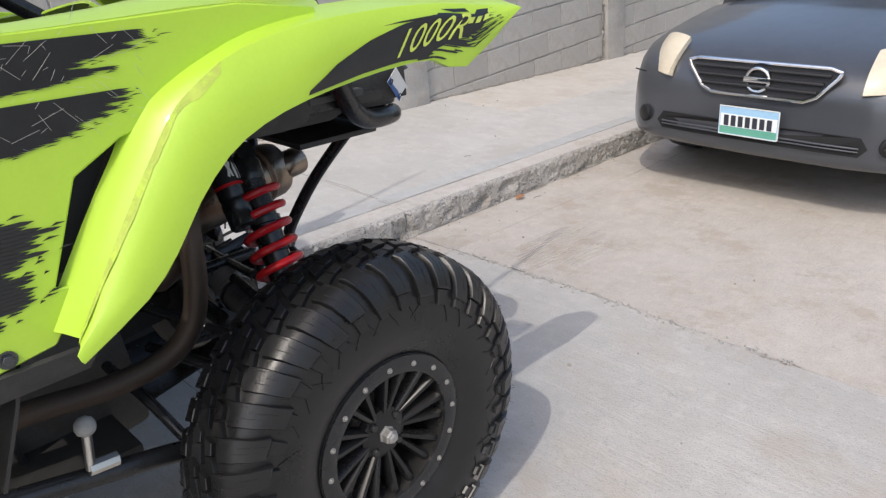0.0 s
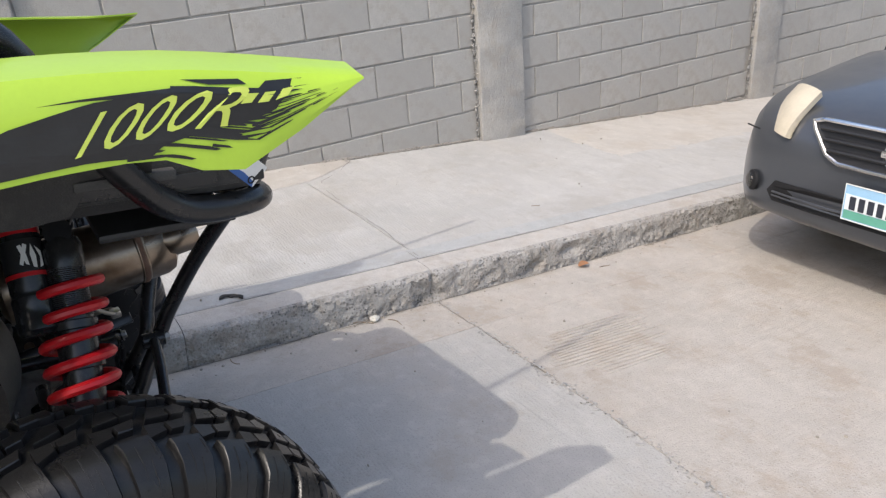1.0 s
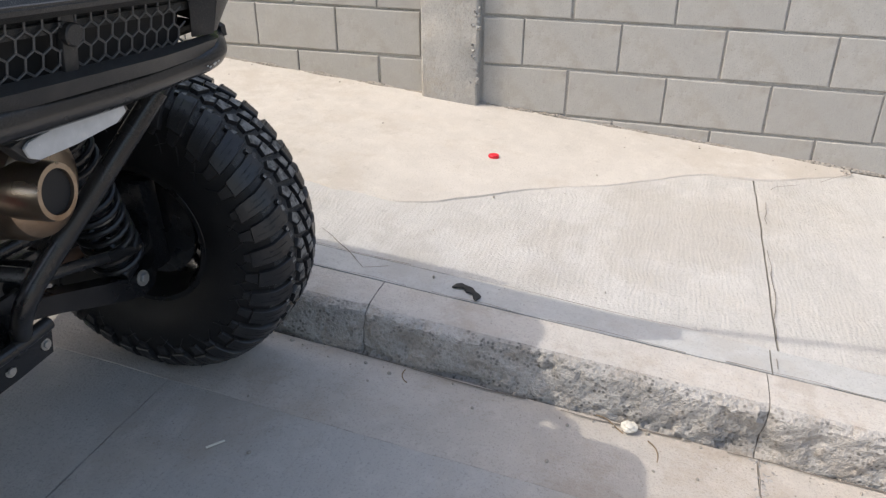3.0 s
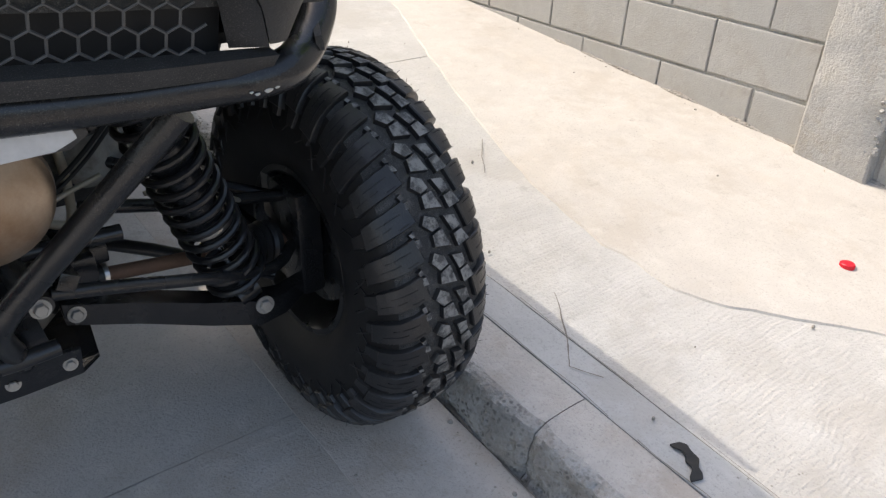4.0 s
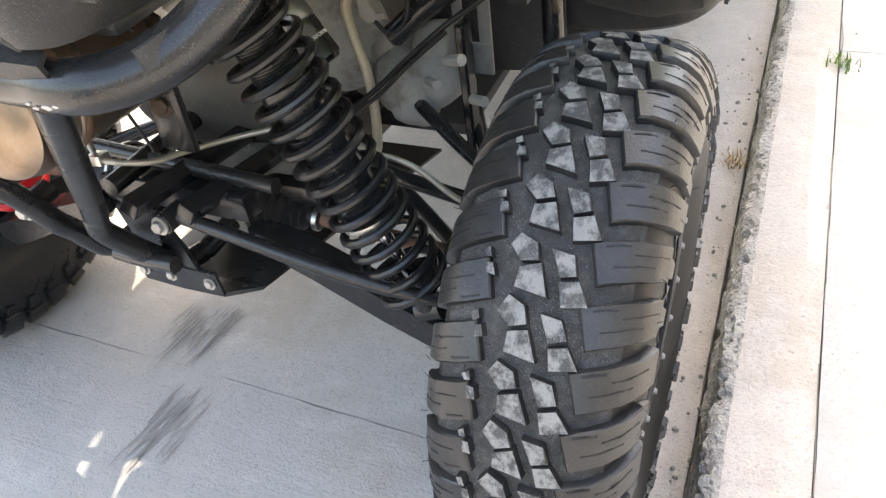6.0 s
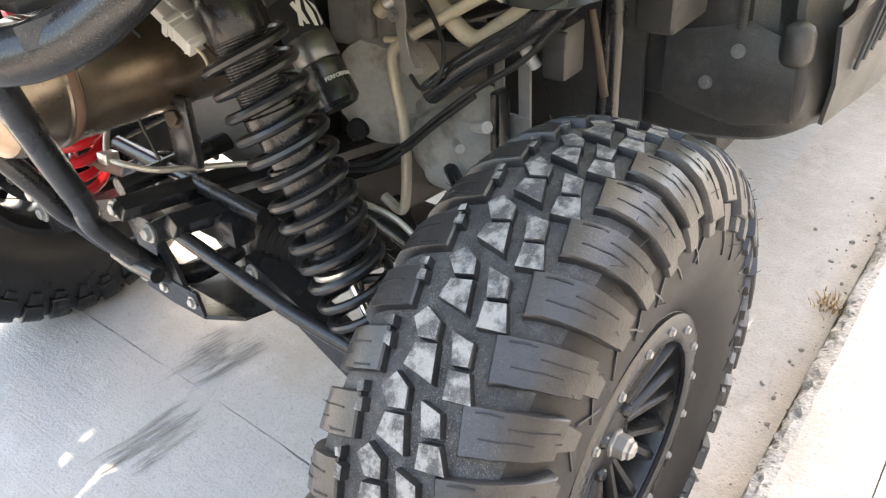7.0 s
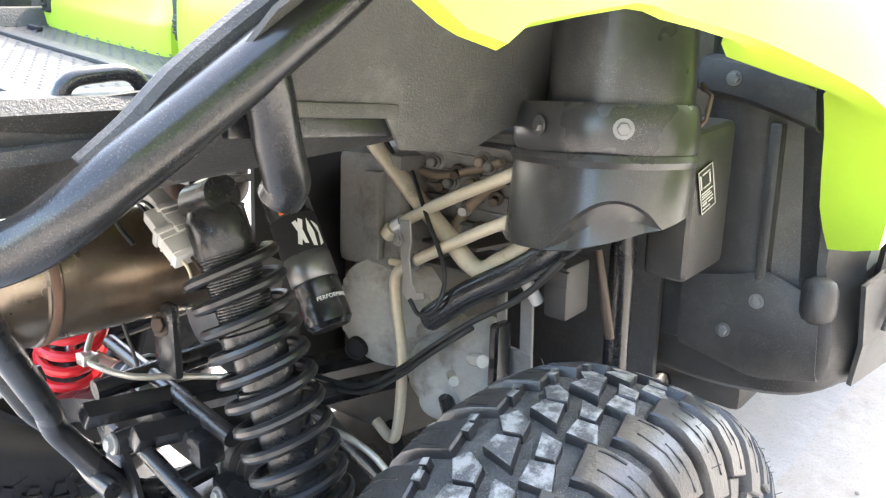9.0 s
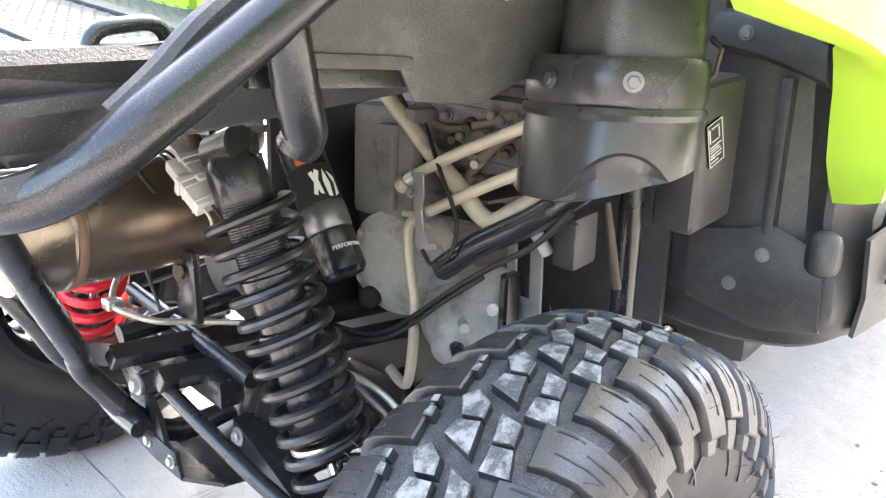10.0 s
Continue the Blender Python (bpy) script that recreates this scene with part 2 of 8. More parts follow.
    col = mix(ramp(sand, 0.30, 0.46, 0.35, 0), col, tuple(c * 0.45 for c in base))
    # dirt in the pores: sparse dark specks, gathered in drifts
    vor = N.new("ShaderNodeTexVoronoi")
    vor.inputs["Scale"].default_value = 46.0
    L.new(tc.outputs["Object"], vor.inputs["Vector"])
    drift = tex(2.2, 4.0, 0.6)
    dots = N.new("ShaderNodeMath")
    dots.operation = "MULTIPLY"
    L.new(ramp(vor.outputs["Distance"], 0.07, 0.14, 0.75, 0.0), dots.inputs[0])
    L.new(ramp(drift, 0.50, 0.68, 0.0, 1.0), dots.inputs[1])
    col = mix(dots.outputs[0], col, tuple(c * 0.42 for c in warm))
    # worn, sandy drifts with firmer edges
    col = mix(ramp(tex(patch * 1.7, 10, 0.72), 0.53, 0.60, 0.0, 0.48), col, tuple(c * 0.86 for c in warm))
    spots = tex(9.0, 9.0, 0.75)
    col = mix(ramp(spots, 0.60, 0.74, 0, 0.55), col, tuple(c * 0.55 for c in warm))
    if pits:
        # darker hollows of the honeycombed face
        hole = N.new("ShaderNodeTexVoronoi")
        hole.inputs["Scale"].default_value = 75.0
        L.new(tc.outputs["Object"], hole.inputs["Vector"])
        pit_dark = N.new("ShaderNodeMath")
        pit_dark.operation = "MULTIPLY"
        L.new(ramp(hole.outputs["Distance"], 0.20, 0.42, 0.85, 0.0), pit_dark.inputs[0])
        L.new(ramp(tex(13.0, 5, 0.65), 0.40, 0.60, 0.1, 1.0), pit_dark.inputs[1])
        col = mix(pit_dark.outputs[0], col, tuple(c * 0.34 for c in base))
    if island:
        o = N.new("ShaderNodeObjectInfo")
        g = N.new("ShaderNodeNewGeometry")
        col = mix(ramp(o.outputs["Random"], 0, 1, 0.0, 0.65), col, tuple(c * 0.74 for c in other))
        col = mix(ramp(g.outputs["Random Per Island"], 0, 1, 0.0, 0.18), col, tuple(c * 1.15 for c in base))
    L.new(col, b.inputs["Base Color"])
    b.inputs["Roughness"].default_value = 0.92
    b.inputs["Specular IOR Level"].default_value = 0.25
    ad = N.new("ShaderNodeMath")
    ad.operation = "ADD"
    ml = N.new("ShaderNodeMath")
    ml.operation = "MULTIPLY"
    ml.inputs[1].default_value = 0.5 + 4.0 * broom
    L.new(brush, ml.inputs[0])
    L.new(ml.outputs[0], ad.inputs[0])
    L.new(sand, ad.inputs[1])
    height = ad.outputs[0]
    if wave:
        lift = N.new("ShaderNodeMath")
        lift.operation = "MULTIPLY_ADD"
        lift.inputs[1].default_value = 1.2 * ripple
        L.new(wave.outputs["Fac"], lift.inputs[0])
        L.new(height, lift.inputs[2])
        height = lift.outputs[0]
    if pits:
        v = N.new("ShaderNodeTexVoronoi")
        v.inputs["Scale"].default_value = 60.0
        L.new(tc.outputs["Object"], v.inputs["Vector"])
        pm = N.new("ShaderNodeMath")
        pm.operation = "MULTIPLY_ADD"
        pm.inputs[1].default_value = pits
        L.new(v.outputs["Distance"], pm.inputs[0])
        L.new(height, pm.inputs[2])
        height = pm.outputs[0]
    bp = N.new("ShaderNodeBump")
    bp.inputs["Strength"].default_value = bump
    bp.inputs["Distance"].default_value = depth
    L.new(height, bp.inputs["Height"])
    L.new(bp.outputs[0], b.inputs["Normal"])
    return mat


def glass(name, tint=(0.95, 0.97, 0.95), rough=0.05):
    mat = bpy.data.materials.new(name)
    mat.use_nodes = True
    b = mat.node_tree.nodes["Principled BSDF"]
    b.inputs["Base Color"].default_value = (*tint, 1)
    b.inputs["Transmission Weight"].default_value = 1.0
    b.inputs["Roughness"].default_value = rough
    b.inputs["IOR"].default_value = 1.45
    return mat


ROAD = concrete("road_concrete", (0.42, 0.403, 0.378), (0.51, 0.49, 0.455), (0.455, 0.40, 0.335), (0.10, 1, 1), 150, 0.9, 0.7, 0.004, broom=0.18)
GUTTER = concrete("gutter_concrete", (0.46, 0.42, 0.37), (0.52, 0.48, 0.43), (0.42, 0.35, 0.28), (0.9, 0.14, 1), 150, 1.4, 0.7, 0.004)
WALK = concrete("walk_concrete", (0.47, 0.46, 0.435), (0.535, 0.522, 0.495), (0.47, 0.44, 0.395), (0.13, 1, 1), 140, 0.8, 0.6, 0.004, broom=0.20, ripple=0.18)
WALK_WARM = concrete("walk_screed", (0.52, 0.488, 0.442), (0.56, 0.527, 0.48), (0.50, 0.447, 0.382), (0.3, 0.5, 1), 170, 1.0, 0.35, 0.003, ripple=0.08)
STRIP = concrete("strip_concrete", (0.43, 0.435, 0.43), (0.47, 0.475, 0.465), (0.45, 0.43, 0.40), (1, 0.1, 1), 170, 1.6, 0.35, 0.002)
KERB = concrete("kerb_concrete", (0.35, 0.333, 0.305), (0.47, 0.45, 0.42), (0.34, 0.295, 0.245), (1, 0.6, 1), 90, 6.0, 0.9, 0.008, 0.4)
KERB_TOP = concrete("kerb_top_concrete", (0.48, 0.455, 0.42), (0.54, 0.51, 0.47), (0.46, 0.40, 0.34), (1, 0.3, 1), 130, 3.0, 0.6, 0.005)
BLOCK = concrete("block_cement", (0.40, 0.39, 0.365), (0.46, 0.445, 0.415), (0.42, 0.39, 0.34), (1, 1, 0.4), 150, 2.5, 0.6, 0.003, 0.0, True)
MORTAR = concrete("mortar", (0.40, 0.39, 0.365), (0.46, 0.445, 0.415), (0.36, 0.33, 0.28), (1, 1, 1), 110, 4.0, 0.8, 0.004)
PILLAR = concrete("pillar_cement", (0.36, 0.35, 0.33), (0.47, 0.455, 0.425), (0.42, 0.38, 0.32), (1, 1, 0.3), 120, 3.2, 0.8, 0.006)
RUBBLE = concrete("spalled_cement", (0.393, 0.385, 0.366), (0.491, 0.480, 0.458), (0.312, 0.290, 0.262), (1, 1, 1), 60, 9.0, 1.0, 0.012, 1.0)
RUBBER = material("rubber", (0.014, 0.0143, 0.016), 0.34, 0, 0.35, 12, 220, 0.4, 0.0014, dust=0.06, spec=0.5, specks=0.16)
LIME = material("lime_plastic", (0.41, 0.615, 0.050), 0.38, 0, 0.06, 3, 130, 0.06, 0.0006, coat=0.2)
PLASTIC = material("black_plastic", (0.022, 0.0225, 0.024), 0.46, 0, 0.2, 6, 330, 0.6, 0.0010, dust=0.08, specks=0.25)
SATIN = material("black_powder_coat", (0.0105, 0.0112, 0.013), 0.25, 0, 0.2, 6, 300, 0.12, 0.0006, dust=0.05, specks=0.12)
STEEL = material("zinc_steel", (0.62, 0.61, 0.58), 0.32, 1.0, 0.15, 20, 150, 0.1, 0.0005)
CHROME = material("chrome", (0.80, 0.80, 0.80), 0.12, 1.0, 0.05, 20, 150, 0.0)
RED = material("red_spring_paint", (0.55, 0.012, 0.018), 0.33, 0, 0.1, 15, 150, 0.08, 0.0005)
MUFFLER = material("heat_stained_steel", (0.31, 0.25, 0.195), 0.29, 0.9, 0.18, 5, 120, 0.1, 0.0006, stain=(0.17, 0.105, 0.06), stain_scale=4.0, stain_at=0.46)
RUST = material("rusty_shaft", (0.20, 0.12, 0.085), 0.72, 0.3, 0.25, 14, 160, 0.4, 0.001)
CAST = material("dusty_cast_metal", (0.34, 0.328, 0.30), 0.7, 0.0, 0.28, 9, 120, 0.45, 0.002, stain=(0.12, 0.105, 0.085), stain_scale=12.0, stain_at=0.52, dust=0.2)
PIPE = material("tan_coolant_pipe", (0.58, 0.51, 0.385), 0.45, 0.3, 0.2, 9, 140, 0.2, 0.0008, stain=(0.25, 0.19, 0.12), stain_scale=18.0, stain_at=0.58)
HEADER = material("dull_exhaust_pipe", (0.075, 0.055, 0.042), 0.55, 0.5, 0.2, 9, 140, 0.2, 0.001)
CARPAINT = material("grey_metallic_paint", (0.085, 0.092, 0.105), 0.34, 0.55, 0.10, 2.5, 300, 0.03, 0.0003, coat=0.7, dust=0.12)
# near-black: shade inside holes, slots and gaps put into colour; also black parts
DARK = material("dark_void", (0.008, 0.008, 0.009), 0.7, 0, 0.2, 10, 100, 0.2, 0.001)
DULL = material("dull_zinc", (0.36, 0.35, 0.33), 0.5, 0.7, 0.2, 30, 150, 0.15, 0.0005)

# ---- the street ----
PLAN = [(-2.70, -2.665, -0.021), (-1.0955, -1.117, -0.029), (-0.979, -1.003, -0.029), (-0.852, -0.877, -0.029), (-0.829, -0.833, -0.019), (-0.5492, -0.545, -0.010), (0.16, 0.158, 0.007), (0.9, 0.875, 0.004), (6.0, 5.8, 0.0)]

def lie(q):
    """Lay a point of the straight plan on the street with its cross-fall."""
    k = next((i for i in range(len(PLAN) - 2) if q[0] < PLAN[i + 1][0]), len(PLAN) - 2)
    (a, xa, za), (b, xb, zb) = PLAN[k], PLAN[k + 1]
    t = (q[0] - a) / (b - a)
    return Vector((xa + (xb - xa) * t, q[1] + 0.024, q[2] + za + (zb - za) * min(1.0, max(0.0, t))))


def laid(bm):
    for v in bm.verts:
        v.co = lie(v.co)
    return bm


def wobble(v, amount, scale=9.0):
    return v + amount * noise.noise_vector(Vector(v) * scale)


def grid_slab(x0, x1, y0, y1, top, thick, step, amount, edge=0.0, scale=3.0):
    """A cast slab with a slightly uneven top and crumbled edges."""
    nx, ny = max(2, round((x1 - x0) / step)), max(2, round((y1 - y0) / step))
    bm = bmesh.new()
    rows = []
    for j in range(ny + 1):
        row = []
        for i in range(nx + 1):
            x, y = x0 + (x1 - x0) * i / nx, y0 + (y1 - y0) * j / ny
            z = top + amount * noise.noise(Vector((x, y, 0)) * scale)
            if edge:
                rim = i in (0, nx), j in (0, ny)
                n = noise.noise_vector(Vector((x, y, 3.0)) * 14)
                x += edge * n.x * rim[0]
                y += edge * n.y * rim[1]
                z -= edge * 0.8 * abs(n.z) * (rim[0] or rim[1])
            row.append(bm.verts.new((x, y, z)))
        rows.append(row)
    for a, b in zip(rows, rows[1:]):
        for i in range(nx):
            bm.faces.new((a[i], a[i + 1], b[i + 1], b[i]))
    ring = rows[0] + [r[-1] for r in rows[1:]] + rows[-1][-2::-1] + [r[0] for r in rows[-2:0:-1]]
    foot = [bm.verts.new((v.co.x, v.co.y, top - thick)) for v in ring]
    for k in range(len(ring)):
        q = (k + 1) % len(ring)
        bm.faces.new((ring[k], foot[k], foot[q], ring[q]))
    return bm


def crack(points, width, z, jitter=0.012, steps=7):
    """A dirt-filled crack: a thin ragged ribbon lying in the surface."""
    line = [wobble(p, jitter, 16.0) for p in smoothed([(x, y, z) for x, y in points], steps)]
    bm = bmesh.new()
    pairs = []
    for i, q in enumerate(line):
        d = (line[min(i + 1, len(line) - 1)] - line[max(i - 1, 0)])
        d.z = 0
        s = Vector((-d.y, d.x, 0)).normalized() * width * (0.35 + 0.9 * abs(noise.noise(q * 31.0)))
        pairs.append((bm.verts.new((q.x - s.x, q.y - s.y, z)), bm.verts.new((q.x + s.x, q.y + s.y, z))))
    for a, b in zip(pairs, pairs[1:]):
        if noise.noise(a[0].co * 5.0 + Vector((7, 0, 0))) > -0.12:
            bm.faces.new((a[0], b[0], b[1], a[1]))
    bmesh.ops.delete(bm, geom=[v for v in bm.verts if not v.link_faces], context="VERTS")
    return bm


def setting(name, bm, mat, label, m=None, smooth=True):
    if name in ("road", "kerb", "pavement"):
        laid(bm)
    ob = link(name, bm, mat, None, smooth, "", SLOPE if m is None else m)
    return tagged(ob, label, "", "", "structure")


CRACK = material("crack_dirt", (0.19, 0.17, 0.145), 0.95, 0, 0.3, 14, 120, 0.4, 0.002)

bm = bmesh.new()
far = [bm.verts.new((x, y, -0.075)) for x, y in ((-900, -900), (900, -900), (900, 900), (-900, 900))]
bm.faces.new(far)
setting("ground", bm, ROAD, "pale bare earth and cement falling gently away")

road = setting("road", grid_slab(-0.83, 6.0, -9.0, 14.0, -0.03, 0.04, 0.8, 0.0), CRACK, "worn pale concrete road cast in slabs beside the kerb", None, False)
for x0, x1, y0, y1, mat, lab in (
    (-0.826, -0.5462, -9.0, 0.0385, GUTTER, "warm grey gutter slab"), (-0.826, -0.5462, 0.041, 1.4665, GUTTER, "warm grey gutter slab"), (-0.826, -0.5462, 1.469, 14.0, GUTTER, "warm grey gutter slab"),
    (-0.5492, 2.6, -9.0, 0.048, ROAD, ""), (-0.5492, 2.6, 0.050, 1.4752, ROAD, ""), (-0.5492, 2.6, 1.478, 14.0, GUTTER, "sandy concrete road slab"),
    (2.602, 6.0, -9.0, 0.048, ROAD, ""), (2.602, 6.0, 0.050, 1.4752, ROAD, ""), (2.602, 6.0, 1.478, 14.0, ROAD, "")):
    step = 0.05 if y0 > -1 and y1 < 3 and x1 < 2.61 else 0.14
    part("slab", grid_slab(x0, x1, y0, y1, 0.0016 if x1 < 0 else 0.0, 0.028, step, 0.0025, 0.004), mat, road, lab)

# rake marks left in the wet cement
bm = bmesh.new()
rnd = random.Random(5)
for k in range(19):
    x = -0.34 + 0.0185 * k
    y0, y1 = 1.50 + rnd.random() * 0.05 + 0.015 * abs(k - 9), 2.02 - 0.012 * abs(k - 6) + rnd.random() * 0.12
    line = [(x + 0.05 * (y - 1.5) + 0.004 * math.sin(9 * y + k), y, 0.0005) for y in np.linspace(y0, y1, 9)]
    tube(line, 0.004, 6, radii=[0.0015] + [0.0068 - 0.002 * rnd.random() for _ in line[2:]] + [0.0015], bm=bm)
tagged(part("rake_mark", bm, GUTTER, road, "raked ridges in the cement"), kind="stuff")

# dark scuffs left on the slab by turning tyres
TYRE_MARK = material("tyre_mark", (0.31, 0.295, 0.27), 0.9, 0, 0.3, 30, 160, 0.3, 0.001)
rnd = random.Random(31)
for cx, cy, lx, ly, count in ((0.19, -0.08, 0.07, 0.05, 46), (0.10, 0.15, 0.05, 0.07, 40)):
    bm = bmesh.new()
    for k in range(count):
        x, y, L_ = cx + rnd.uniform(-lx, lx), cy + rnd.uniform(-ly, ly), rnd.uniform(0.03, 0.13)
        w = rnd.uniform(0.001, 0.0045)
        prev = None
        for t in np.linspace(0, 1, 7):
            q = Vector((x + 0.16 * L_ * t + 0.004 * noise.noise(Vector((x * 9, t * 4, k))), y + L_ * t, 0.0034))
            ww = w * math.sin(math.pi * min(0.98, max(0.06, t))) * (0.6 + 0.7 * abs(noise.noise(Vector((k, t * 9, 1)))))
            cur = (bm.verts.new((q.x - ww, q.y, q.z)), bm.verts.new((q.x + ww, q.y, q.z)))
            if prev:
                bm.faces.new((prev[0], prev[1], cur[1], cur[0]))
            prev = cur
    tagged(part("tyre_scuff", bm, TYRE_MARK, road, "dark streaks of tyre rubber", False), kind="stuff")

# crumbled lips of the joint across the road
CRUMB = concrete("crumbled_joint", (0.40, 0.385, 0.36), (0.52, 0.505, 0.475), (0.36, 0.32, 0.27), (1, 1, 1), 70, 9.0, 1.0, 0.010, 0.7)
rnd = random.Random(23)
bm = bmesh.new()
for k in range(420):
    x = -0.82 + 1.9 * rnd.random() ** 1.2
    r = rnd.uniform(0.0015, 0.0060) * (1.0 if x > -0.5 else 0.7)
    bmesh.ops.create_icosphere(bm, subdivisions=1, radius=r, matrix=Matrix.Translation((x, 1.4755 + 0.008 * noise.noise(Vector((x * 9, 0, 0))) + rnd.gauss(0, 0.012), 0.001)) @ pose(0, 0, 0, 0, 0, rnd.random() * 180) @ Matrix.Diagonal((rnd.uniform(0.8, 2.4), rnd.uniform(0.7, 1.6), 0.6, 1)))
tagged(part("crumb", bm, CRUMB, road, "crumbled cement along the joint"), kind="stuff")

# kerb stones with a rough broken face
def kerb_stone(y0, y1):
    near = y0 > -1.7 and y1 < 4.7
    zs = [-0.03, 0.002, 0.012, 0.024, 0.036, 0.048, 0.060, 0.072, 0.084, 0.096, 0.108, 0.118]
    prof = [(-0.829 - 0.05 * max(0, z), z) for z in zs] + [(-0.838, 0.128), (-0.843, 0.136), (-0.852, 0.141), (-0.866, 0.143), (-0.89, 0.1438), (-0.92, 0.1442), (-0.95, 0.144), (-0.978, 0.142), (-0.978, -0.03)]
    n = max(4, round((y1 - y0) / (0.012 if near else 0.2)))
    bm = bmesh.new()
    rows = []
    for j in range(n + 1):
        y = y0 + (y1 - y0) * j / n
        end = min(j, n - j)
        row = []
        spall = max(0.0, noise.noise(Vector((y * 2.1, 7.3, 0))) + 0.15)
        for k, (x, z) in enumerate(prof):
            q = Vector((x, y, z))
            if 0 < k < 17:
                rough = 0.005 * noise.noise(q * 40) + 0.007 * noise.noise(q * 85) + 0.008 * noise.noise(q * 11)
                bite = max(0.0, noise.noise(Vector((y * 6.0, 7.3, z * 14))) - 0.05) * 0.026 * (0.35 + spall)
                wear = 1.0 if k < 13 else (17 - k) / 6
                q.x -= (abs(rough) + bite) * wear + 0.006 * max(0, 1 - end / 2)
                q.z -= (abs(rough) * 0.5 + bite * 0.35) * (1.0 if k > 11 else 0.0) * wear
            row.append(bm.verts.new(q))
        rows.append(row)
    for a, b in zip(rows, rows[1:]):
        for k in range(len(prof) - 1):
            f = bm.faces.new((a[k], a[k + 1], b[k + 1], b[k]))
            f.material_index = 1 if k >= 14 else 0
    bm.faces.new(rows[0][::-1])
    bm.faces.new(rows[-1])
    return bm


kerb = setting("kerb", box((-0.97, -9.0, -0.04), (-0.86, 14.0, 0.10)), CRACK, "low weathered concrete kerb with a broken pitted face")
cuts = [-9.0, -4.6, -1.62, 0.44, 1.466, 4.4, 7.4, 10.4, 14.0]
for a, b in zip(cuts, cuts[1:]):
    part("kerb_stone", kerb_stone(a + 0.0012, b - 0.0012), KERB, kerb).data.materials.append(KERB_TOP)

pavement = setting("pavement", grid_slab(-2.70, -0.975, -9.0, 14.0, 0.11, 0.10, 0.8, 0.0), CRACK, "pale cement pavement between the kerb and the block wall", None, False)
for y0, y1 in ((-9.0, -1.3), (-1.297, 1.478), (1.482, 14.0)):
    part("edge_strip", grid_slab(-1.093, -0.981, y0, y1, 0.1435, 0.05, 0.05, 0.0015, 0.0025), STRIP, pavement, "smooth bluish grey edge strip")
for y0, y1 in ((-9.0, -1.3), (-1.295, 1.500), (1.506, 6.9), (6.906, 14.0)):
    part("slab", grid_slab(-2.69, -1.097, y0, y1, 0.142, 0.04, 0.06, 0.004, 0.003, 2.0), WALK, pavement, "broom-finished grey cement slab")

# a thin warmer screed lies over the slabs along the wall
edge = smoothed([(-1.9, -9, 0), (-2.0, -5, 0), (-2.29, -2.6, 0), (-2.25, -2.0, 0), (-1.95, -1.3, 0), (-1.70, -0.70, 0), (-1.56, -0.32, 0), (-1.50, -0.05, 0), (-1.485, 0.126, 0), (-1.499, 0.347, 0), (-1.638, 0.529, 0), (-1.821, 0.726, 0), (-2.02, 1.018, 0), (-2.27, 1.298, 0), (-2.34, 1.55, 0), (-2.58, 1.9, 0)], 9)
bm = bmesh.new()
pairs = []
for q in edge:
    x = q.x + 0.018 * noise.noise(Vector((q.y * 9, 1, 0))) + 0.007 * noise.noise(Vector((q.y * 37, 4, 0)))
    h = 0.1475 + 0.003 * noise.noise(Vector((q.y * 3, 2, 0)))
    mid = (x - 2.66) / 2
    pairs.append([bm.verts.new((x, q.y, 0.1405)), bm.verts.new((x - 0.006, q.y, h - 0.001)), bm.verts.new((x - 0.05, q.y, h + 0.0015)), bm.verts.new((mid, q.y, h + 0.004)), bm.verts.new((-2.67, q.y, h + 0.006))])
for a, b in zip(pairs, pairs[1:]):
    for k in range(4):
        bm.faces.new((a[k], a[k + 1], b[k + 1], b[k]))
part("screed", bm, WALK_WARM, pavement, "thin sandy cement screed with a ragged edge")
bm = bmesh.new()
for j in range(2):
    pass
patch = grid_slab(-2.66, -1.75, 3.45, 6.4, 0.147, 0.01, 0.08, 0.003, 0.05, 2.0)
bm.free()
part("screed_patch", patch, WALK_WARM, pavement, "sandy cement patch")
for pts, w, z, owner in (
    ([(-1.00, 1.49), (-1.35, 1.51), (-1.75, 1.515), (-2.107, 1.532)], 0.0024, 0.1475, pavement),
    ([(-2.107, 1.532), (-2.25, 1.56), (-2.36, 1.70), (-2.585, 1.90)], 0.003, 0.1535, pavement),
    ([(-1.02, 0.353), (-1.10, 0.27), (-1.177, 0.177), (-1.27, -0.02), (-1.40, -0.28), (-1.43, -0.36), (-1.69, -0.69)], 0.0024, 0.1478, pavement),
    ([(-1.10, 0.47), (-1.05, 0.40), (-1.02, 0.353)], 0.003, 0.1475, pavement),
    ([(-0.985, -2.2), (-0.979, -1.0), (-0.980, 0.3), (-0.979, 0.82), (-0.981, 1.47), (-0.976, 2.3), (-0.98, 4)], 0.0022, 0.1475, pavement),
    ([(-1.095, -2.2), (-1.094, -1.0), (-1.096, 0.3), (-1.094, 1.47)], 0.0016, 0.1475, pavement),
    ([(-0.83, 1.468), (-0.55, 1.472), (-0.2, 1.475), (0.25, 1.480)], 0.0032, 0.0032, road),
    ([(-0.83, 0.20), (-0.815, 0.9), (-0.82, 1.5), (-0.815, 2.4), (-0.82, 3.4)], 0.006, 0.004, road)):
    part("crack", crack(pts, w * (0.95 if owner is pavement else 0.6), z), CRACK, owner)

